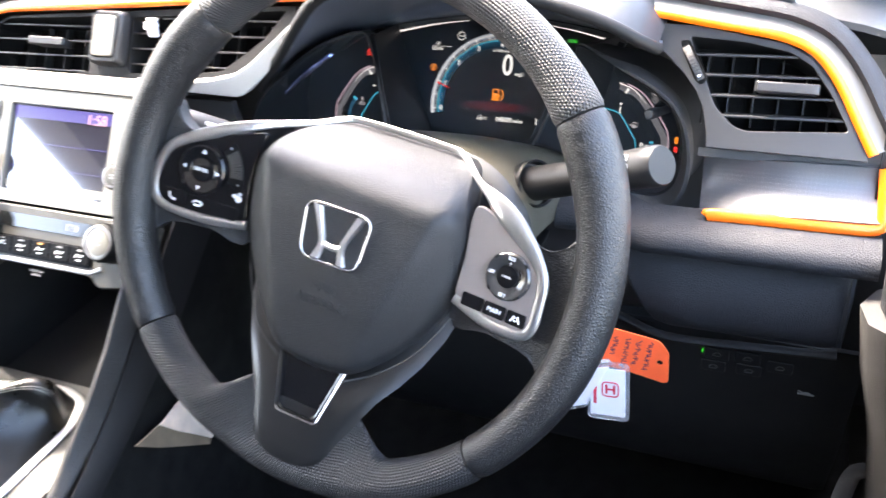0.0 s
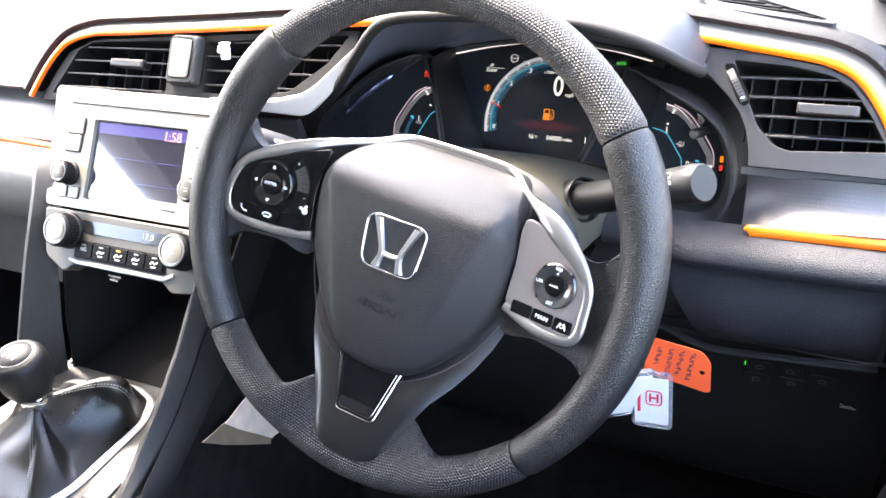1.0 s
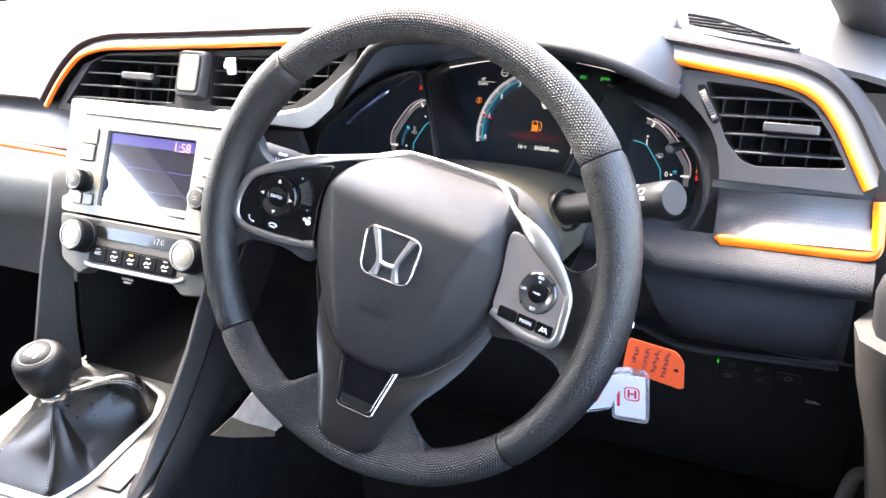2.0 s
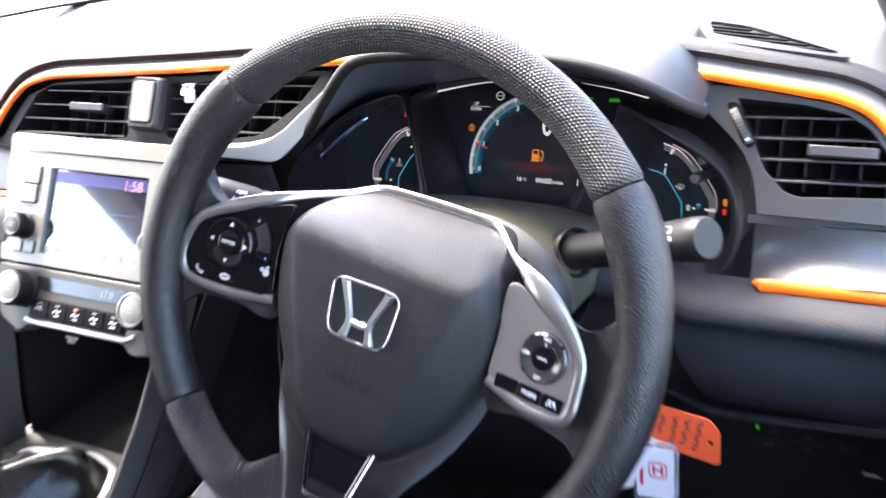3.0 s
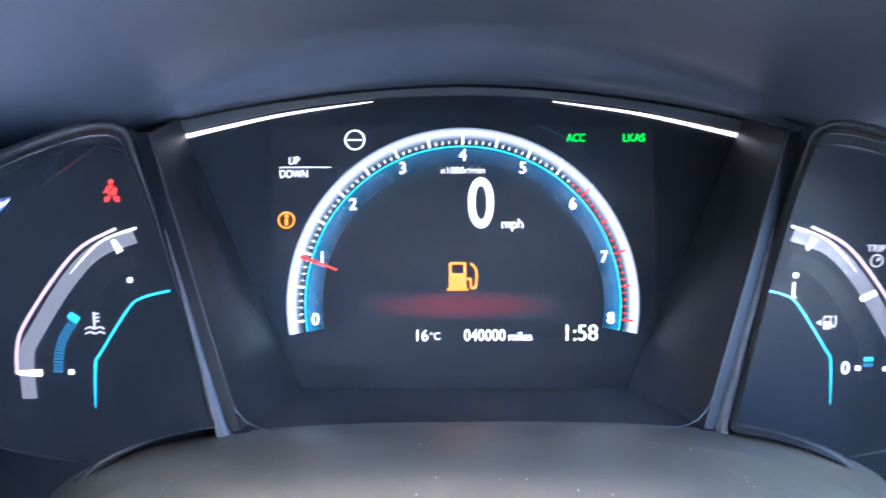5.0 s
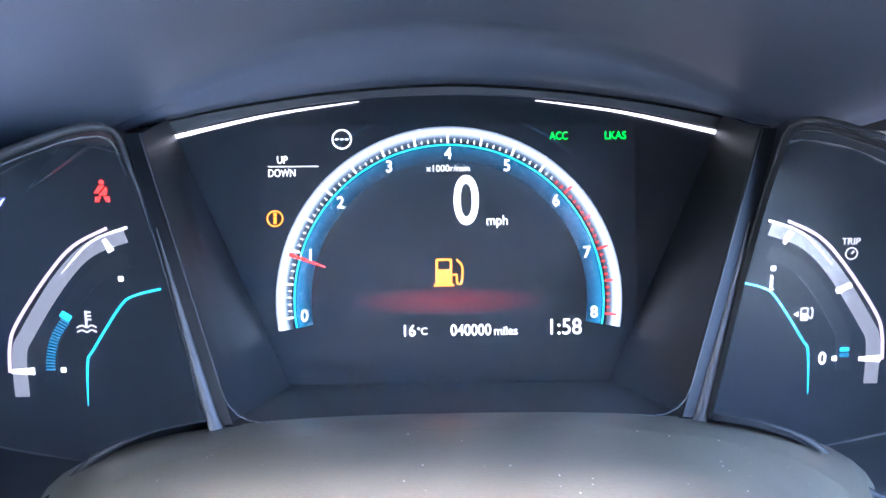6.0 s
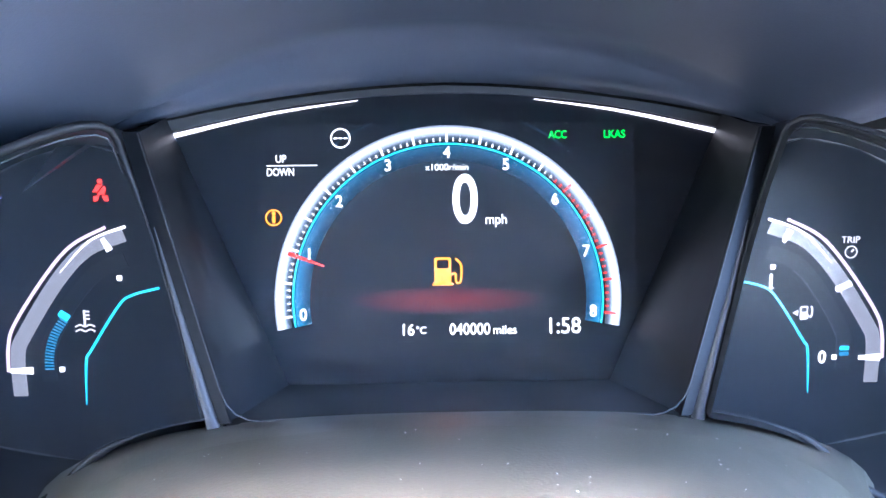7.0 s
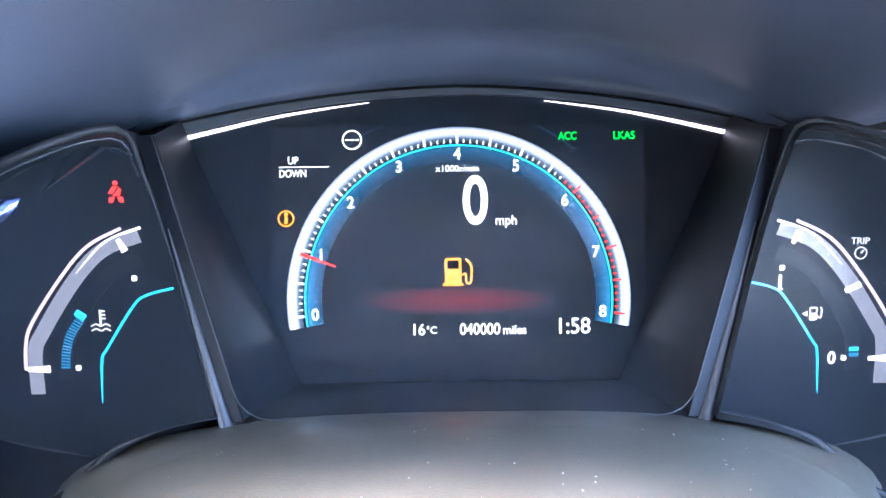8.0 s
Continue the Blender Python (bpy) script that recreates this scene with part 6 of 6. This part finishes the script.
for i in range(5):
    x = -0.0465 + 0.0232 * i
    key = part("climate_key", plate(rounded(0.0222, 0.0148, 0.0012, 3), 0.0, 0.0024), KEYBLACK, climate, "smooth black key", pose(x, -0.0095, 0), bevel=0.0005)
    if keys[i]:
        write("key_text", keys[i], 0.0038, 0, 0.0004, 0.0025, WHITE_INK, key, 0.0002)
    else:
        part("key_mark", ribbon(curve([(-0.0045, -0.002), (-0.002, 0.001), (0.001, -0.001), (0.0045, 0.001)], 4), 0.0005, 0.0003, 0.0024), WHITE_INK, key)
        part("key_mark", plate(rounded(0.006, 0.0011, 0.0004, 2, 0, -0.0042), 0.0024, 0.0027), WHITE_INK, key)
    part("key_lamp", plate(rounded(0.0055, 0.0016, 0.0005, 2, 0, 0.0048), 0.0024, 0.0028), G_KEYLAMP if i == 2 else GREY_INK, key, "small key lamp")
part("bright_strip", sweep([(-0.064, -0.0215, 0.001), (-0.054, -0.0235, 0.001), (0.060, -0.0235, 0.001), (0.072, -0.018, 0.001)], 0.0022, 8, flat=0.6), SILVER, climate, "bright strip under the keys")
for x in (-0.0715, 0.0800):
    knob(climate, x, 0.0065, 0.0172, 0.019, True)
write("airbag_text", "PASSENGER", 0.0022, -0.002, -0.0305, 0.0004, GREY_INK, climate, 0.0001)
write("airbag_text", "AIRBAG", 0.0022, -0.002, -0.0340, 0.0004, GREY_INK, climate, 0.0001)

# ---------------------------------------------------------------- centre console
DECK = grain(material("satin grey deck plastic", (0.085, 0.083, 0.076), 0.5, spec=0.4), 1200, 0.1, 0.0002, "noise", 0.07, 0.06)
LEG = grain(material("grained grey rail", (0.019, 0.0187, 0.0185), 0.42), 620, 0.9, 0.00026)
console = thing("centre_console", pose(-0.37, -0.1, 0.3), "charcoal centre console with an open cubby and a chrome-edged gear surround", "console")
CA = Matrix.Translation((0.37, 0.1, -0.3))
leg = []
for y, z, yb, zb in ((0.112, 0.668, 0.120, 0.664), (0.0987, 0.655, 0.099, 0.650), (0.076, 0.615, 0.086, 0.612), (0.052, 0.573, 0.077, 0.578), (0.029, 0.528, 0.065, 0.535), (0.006, 0.4825, 0.052, 0.490), (-0.014, 0.438, 0.040, 0.436)):
    leg.append([(-0.496, y + 0.004, z), (-0.488, y, z), (-0.468, yb, zb), (-0.494, yb + 0.006, zb)])
part("console_leg", loft(leg), LEG, console, "sloping side rail of the cubby", CA, bevel=0.0008, angle=50)
leg = []
for y, z, yb, zb in ((0.064, 0.590, 0.074, 0.568), (0.043, 0.566, 0.052, 0.545), (0.0126, 0.532, 0.021, 0.514), (-0.021, 0.502, -0.0045, 0.491), (-0.052, 0.478, -0.0325, 0.471), (-0.082, 0.4545, -0.069, 0.453), (-0.110, 0.441, -0.105, 0.440)):
    leg.append([(-0.276, y + 0.012, z - 0.006), (-0.263, y, z), (-0.254, yb, zb), (-0.262, yb + 0.012, zb - 0.02)])
part("console_leg", loft(leg), LEG, console, "grained side rail of the cubby", CA, bevel=0.002, angle=50)
part("cubby_back", plate([(-0.46, 0.30), (-0.265, 0.30), (-0.265, 0.60), (-0.46, 0.60)], 0, 0.004), DARK, console, "black cubby back", CA @ leaning(0, 0.21, 0.0, 0))
deck = corners([(-0.485, 0.050), (-0.262, 0.050), (-0.250, -0.05), (-0.242, -0.45), (-0.50, -0.45), (-0.488, -0.05)], 0.01, 4)
boot_hole = corners([(-0.445, 0.024), (-0.366, 0.038), (-0.336, 0.028), (-0.321, -0.004), (-0.318, -0.095), (-0.332, -0.135), (-0.44, -0.14), (-0.468, -0.05)], 0.010, 4)
part("console_deck", plate(deck, 0.418, 0.440, [boot_hole]), DECK, console, "satin grey deck", CA, bevel=0.004)
mat = part("cubby_mat", plate([(-0.462, 0.052), (-0.264, 0.052), (-0.264, 0.208), (-0.462, 0.208)], 0.430, 0.436), RUBBER, console, "black rubber mat", CA)
part("cubby_side", sheet([[(-0.467, y, z), (-0.467, (y + 0.212) / 2, z), (-0.467, 0.212, z)] for y, z in ((0.044, 0.428), (0.056, 0.49), (0.070, 0.54), (0.084, 0.58), (0.100, 0.62))], 0.003), RUBBER, console, "black cubby side", CA)
part("boot_frame", sweep([(x, y, 0.442) for x, y in boot_hole], 0.0052, 10, True, flat=0.4), TRIM, console, "bright frame round the gear boot", CA)
part("console_side", sheet([[(-0.488 - 0.012 * u, y, z) for y in (-0.45, -0.2, -0.05, 0.08, 0.2)] for u, z in ((0, 0.435), (0.5, 0.40), (0.8, 0.30), (1.0, 0.02))], 0.004), PLASTIC, console, "black console side", CA)
# driver's side: a smooth cheek under the rail, parted by a thin line from the panel below
edge_a = curve([(-0.247, 0.150, 0.64), (-0.253, 0.056, 0.548), (-0.255, 0.021, 0.513), (-0.255, -0.0045, 0.490), (-0.254, -0.0325, 0.470), (-0.251, -0.069, 0.4515), (-0.246, -0.12, 0.437), (-0.242, -0.30, 0.434)], 4)
edge_b = curve([(-0.247, 0.235, 0.64), (-0.247, 0.190, 0.60), (-0.245, 0.136, 0.560), (-0.245, 0.104, 0.533), (-0.245, 0.053, 0.495), (-0.243, -0.036, 0.444), (-0.242, -0.095, 0.425), (-0.238, -0.30, 0.42)], 4)
part("console_cheek", sheet([edge_a, [a.lerp(b, 0.5) + Vector((0.004, 0, 0)) for a, b in zip(edge_a, edge_b)], edge_b], 0.003), DARK, console, "smooth black cheek", CA, angle=60)
part("cheek_edge", sweep(edge_b, 0.0011, 6), GREY, console, "thin grey edge", CA)
part("lower_side", sheet([[p + Vector((-0.004, 0.002, -0.002)) for p in edge_b], [p + Vector((-0.003, 0.006, -0.12)) for p in edge_b], [Vector((p.x, p.y, 0.02)) for p in edge_b]], 0.003), CARPET, console, "black carpeted tunnel side", CA)
part("deck_button", plate(rounded(0.028, 0.026, 0.003, 3), 0.440, 0.443), PLASTIC, console, "small square switch", CA @ pose(-0.292, -0.088, 0, 0, 0, 4), bevel=0.0008)
for text, y in (("BRAKE", -0.0845), ("HOLD", -0.0895)):
    write("button_text", text, 0.0034, -0.292 + 0.37, y + 0.1, 0.1434, WHITE_INK, console, 0.0001, turn=4)

gear = thing("gear_lever", pose(-0.380, -0.035, 0.44), "black leather gear lever with a chrome-topped knob and a gathered boot", "gear lever")
base = [(x + 0.380, y + 0.035) for x, y in boot_hole]
n = len(base)
loops = []
tip = Vector((-0.008, -0.018))
for j in range(25):
    t = j / 24
    loop = []
    for i, (x, y) in enumerate(base):
        a = 2 * math.pi * i / n
        rr = Vector((0.013 * math.cos(math.atan2(y, x)), 0.013 * math.sin(math.atan2(y, x))))
        s = (1 - t) ** 1.35
        fold = 0.012 * (abs(math.sin(2.5 * a + 2.2 * t + 0.9)) - 0.6) * math.sin(math.pi * min(1, t * 1.1)) * (0.35 + s)
        q = tip * t + Vector((x, y)) * s + rr * (1 - s)
        q = q + q.normalized() * fold if q.length > 1e-5 else q
        hump = math.sin(math.pi * t) ** 1.5 * max(0, math.cos(math.atan2(y, x) - 0.75)) ** 3
        q = q + Vector((0.022, 0.014)) * hump
        loop.append((q.x, q.y, 0.055 * t ** 0.85 + 0.005 * math.sin(math.pi * t) * math.cos(3 * a) + 0.020 * hump))
    loops.append(loop)
KNOB = grain(material("knob leather", (0.010, 0.010, 0.010), 0.48, spec=0.25), 520, 0.5, 0.0002)
CAPBLACK = material("dark cap", (0.012, 0.012, 0.013), 0.5, spec=0.15)
BOOT = grain(material("soft boot leather", (0.0068, 0.0067, 0.0064), 0.30, spec=0.32), 420, 0.2, 0.0002)
SEAM = material("grey thread", (0.20, 0.20, 0.19), 0.7)
part("boot", loft(loops, caps=False), BOOT, gear, "gathered black leather boot", angle=80)
for a0 in (0.6, 2.6, 4.4):
    i = int(a0 / (2 * math.pi) * n) % n
    for d in (-1, 1):
        # a row of short stitches on each side of the seam
        path = []
        for j in range(2, 23):
            v, w = Vector(loops[j][i]), Vector(loops[j][(i + d) % n])
            path.append(v + (w - v).normalized() * 0.0013 + Vector((0, 0, 0.0010)))
        run = resample(path, 66)
        thread = bmesh.new()
        for k in range(0, 64, 2):
            sweep([run[k], run[k + 1]], 0.00042, 5, bm=thread)
        part("boot_seam", thread, SEAM, gear, "row of pale stitches")
neck = pose(-0.008, -0.018, 0.052, 8, 5, 0)
part("lever_collar", turned([(0.0125, 0), (0.0145, 0.002), (0.0150, 0.008), (0.0135, 0.012), (0.0115, 0.014)]), CHROME, gear, "chrome collar", neck)
part("gear_knob", turned([(0.0115, 0.012), (0.0165, 0.014), (0.0212, 0.020), (0.0240, 0.029), (0.0252, 0.040), (0.0252, 0.049), (0.0240, 0.0555), (0.0212, 0.0595), (0.0180, 0.0612), (0.0168, 0.0612)], 40), KNOB, gear, "black leather knob", neck)
cap = part("knob_cap", turned([(0.0166, 0.0610), (0.0150, 0.0628), (0.0090, 0.0640), (0.0004, 0.0644)], 36), CAPBLACK, gear, "dark cap with a shift pattern", neck)
part("cap_ring", sweep([(x, y, 0.0618) for x, y in circle(0.0163, 36)], 0.0006, 8, True), SILVER, cap, "chrome ring")
for x in (-0.006, 0, 0.006):
    part("shift_line", ribbon([(x, -0.007), (x, 0.007)], 0.0008, 0.0006, 0.0638), CHROME, cap)
part("shift_line", ribbon([(-0.006, 0), (0.006, 0)], 0.0008, 0.0006, 0.0638), CHROME, cap)

# ---------------------------------------------------------------- ignition key, tag and small things
keyset = thing("car_key", pose(0.150, 0.128, 0.585), "car key with clear fobs and a bright orange card tag", "key")
part("key_ring", sweep([(0.0, 0.010 * math.sin(t), 0.010 * math.cos(t) - 0.006) for t in [2 * math.pi * i / 28 for i in range(28)]], 0.0010, 8, True, up=Vector((1, 0, 0))), CHROME, keyset, "steel ring")
tag = part("card_tag", plate(corners([(0.0, 0.0), (0.040, -0.005), (0.0475, -0.014), (0.0490, -0.040), (0.0455, -0.0415), (-0.004, -0.033)], 0.003, 3), 0, 0.0012, [circle(0.0022, 16, 0.0415, -0.024)]), TAG, keyset, "bright orange card tag with pen writing", pose(0.003, -0.020, -0.006) @ leaning(0, 0, 0, 4))
for i in range(4):
    x = 0.034 - 0.0085 * i
    n = (30, 26, 32, 18)[i]
    path = [(x + 0.0022 * math.sin(j * 1.9 + i) - 0.0035 * j / n, -0.008 - 0.028 * j / 32 + 0.0008 * math.cos(j * 1.3)) for j in range(n)]
    part("pen_line", ribbon(path, 0.00040, 0.0002, 0.0012), PEN, tag, "illegible line of pen")
for m, label in ((pose(0.008, -0.028, -0.062) @ leaning(0, 0, 0, 8, 4), "clear fob with a white card and a red emblem"), (pose(-0.010, -0.034, -0.054) @ leaning(0, 0, 0, 5, -22) @ pose(0, 0, 0.003, 0, 50, 0), "clear fob seen on edge")):
    fob = part("fob", plate(rounded(0.033, 0.052, 0.005, 4), -0.002, 0.002), CLEAR, keyset, label, m, bevel=0.0008)
    part("fob_card", plate(rounded(0.027, 0.042, 0.001, 2), 0.0021, 0.0027), FOB, fob, "white card")
    part("fob_print", plate(rounded(0.0026, 0.018, 0.0006, 2, -0.010, -0.002), 0.0027, 0.0030), REDINK, fob, "red printed bar")
    if "edge" in label:
        continue
    part("fob_emblem", sweep([(x, y, 0.0029) for x, y in rounded(0.0125, 0.0125, 0.003, 4, 0.002, 0.003)], 0.0006, 6, True), REDINK, fob, "red emblem")
    for x in (-0.001, 0.005):
        part("emblem_bar", plate(rounded(0.0018, 0.008, 0.0003, 2, x, 0.003), 0.0027, 0.0030), REDINK, fob)
    part("emblem_bar", plate(rounded(0.0060, 0.0016, 0.0003, 2, 0.002, 0.003), 0.0027, 0.0030), REDINK, fob)
part("key_bow", plate(rounded(0.030, 0.022, 0.006, 4), 0, 0.008), BLACK, keyset, "black key head", pose(-0.008, 0.010, 0.012, 0, 70, 0), bevel=0.001)

clip = thing("vent_clip", FL @ pose(-0.293, 0.012, 0.004), "small white plastic clip on the centre vent", "clip")
part("clip_body", turned([(0.0045, 0), (0.0050, 0.006), (0.0040, 0.012), (0.0055, 0.016), (0.0004, 0.017)], 20), FOB, clip, "white plastic body", pose(0, 0.004, 0.002, -70, 0, 0))
part("clip_head", plate(rounded(0.012, 0.008, 0.002, 3), 0, 0.006), FOB, clip, "", pose(0, 0.012, 0.004), bevel=0.001)

# stitched armrest of the driver's door
door = thing("door_armrest", pose(0.40, 0.10, 0.2), "dark grey stitched armrest on the driver's door", "door armrest")
DA = Matrix.Translation((-0.40, -0.10, -0.2))
dp = []
for x0, z in ((0.342, 0.678), (0.331, 0.668), (0.328, 0.655), (0.3300, 0.624), (0.338, 0.575), (0.352, 0.523), (0.372, 0.40), (0.38, 0.10)):
    dp.append([(x0 + 0.003 + d, y + 0.035, z) for d, y in ((0.030, 0.115), (0.008, 0.100), (0.0, 0.085), (0.003, 0.070), (0.015, 0.060), (0.035, 0.052), (0.040, -0.30))])
ARMCLOTH = grain(material("grey armrest cloth", (0.052, 0.051, 0.050), 0.8, spec=0.2), 900, 0.6, 0.0003)
part("armrest_top", sheet(dp[:4], 0.012), SOFT, door, "dark padded top", DA, angle=60)
part("door_trim", sheet(dp[3:], 0.0116), ARMCLOTH, door, "grey cloth face", DA, angle=60)
part("pocket_edge", sweep(curve([(0.337, 0.120, 0.395), (0.340, 0.133, 0.430), (0.346, 0.145, 0.4475), (0.356, 0.148, 0.453), (0.369, 0.148, 0.455), (0.395, 0.148, 0.455)], 5), 0.0070, 12, flat=0.7), ARMCLOTH, door, "pale rounded edge of the door pocket", DA)
seam = [Vector(q) for q in ((0.3445, 0.068, 0.640), (0.3425, 0.0675, 0.615), (0.3450, 0.067, 0.590), (0.352, 0.0665, 0.556))]
for i in range(18):
    u = i / 18 * 3
    q = seam[int(u)].lerp(seam[int(u) + 1], u - int(u)) + Vector((0.003, 0.034, 0))
    part("stitch", sweep([q, q + Vector((0.0002, -0.0004, -0.0028))], 0.0006, 6), STITCH, door, "pale stitch", DA)

# socket panel at the foot of the centre stack, on the driver's side
sockets = thing("socket_panel", leaning(-0.281, 0.190, 0.392, -6), "small black socket panel low beside the console", "socket panel")
part("panel", plate(rounded(0.060, 0.150, 0.004, 3, 0.004, 0.035), -0.006, 0.0), PLASTIC, sockets, "black backing panel", bevel=0.001)
flap = part("socket_flap", plate(rounded(0.037, 0.030, 0.003, 3), 0, 0.003), GREY, sockets, "square socket flap with a grey mark", bevel=0.0008)
part("flap_mark", ribbon([(-0.006, 0), (0.006, 0)], 0.0006, 0.0003, 0.003), GREY_INK, flap)
part("flap_mark", ribbon(curve([(-0.002, 0), (0.0, 0.003), (0.004, 0.003)], 4), 0.0005, 0.0003, 0.003), GREY_INK, flap)
part("flap_mark", plate(circle(0.0012, 12, 0.004, 0.003), 0.003, 0.0033), GREY_INK, flap)

# sheet of paper lying against the console
paper = thing("paper_sheet", pose(-0.232, 0.1, 0.33), "pale crumpled sheet of paper against the console side", "paper")
rows = []
for a, b in (((-0.0137, 0.4526), (0.0563, 0.4536)), ((0.010, 0.430), (0.066, 0.430)), ((0.040, 0.405), (0.077, 0.407)), ((0.0705, 0.3799), (0.0857, 0.3835))):
    rows.append([(0.002 * math.sin(5 * u + 30 * a[0]), a[0] + (b[0] - a[0]) * u - 0.1, a[1] + (b[1] - a[1]) * u - 0.33) for u in (0, 0.2, 0.42, 0.6, 0.8, 1)])
CARD = grain(material("brown card", (0.20, 0.15, 0.10), 0.8), 90, 0.2, 0.001, "noise", 0.25)
part("page", sheet([r[2:] for r in rows], 0.0015), PAPER, paper, "pale page")
part("cover", sheet([r[:3] for r in rows], 0.0015), CARD, paper, "brown card edge")
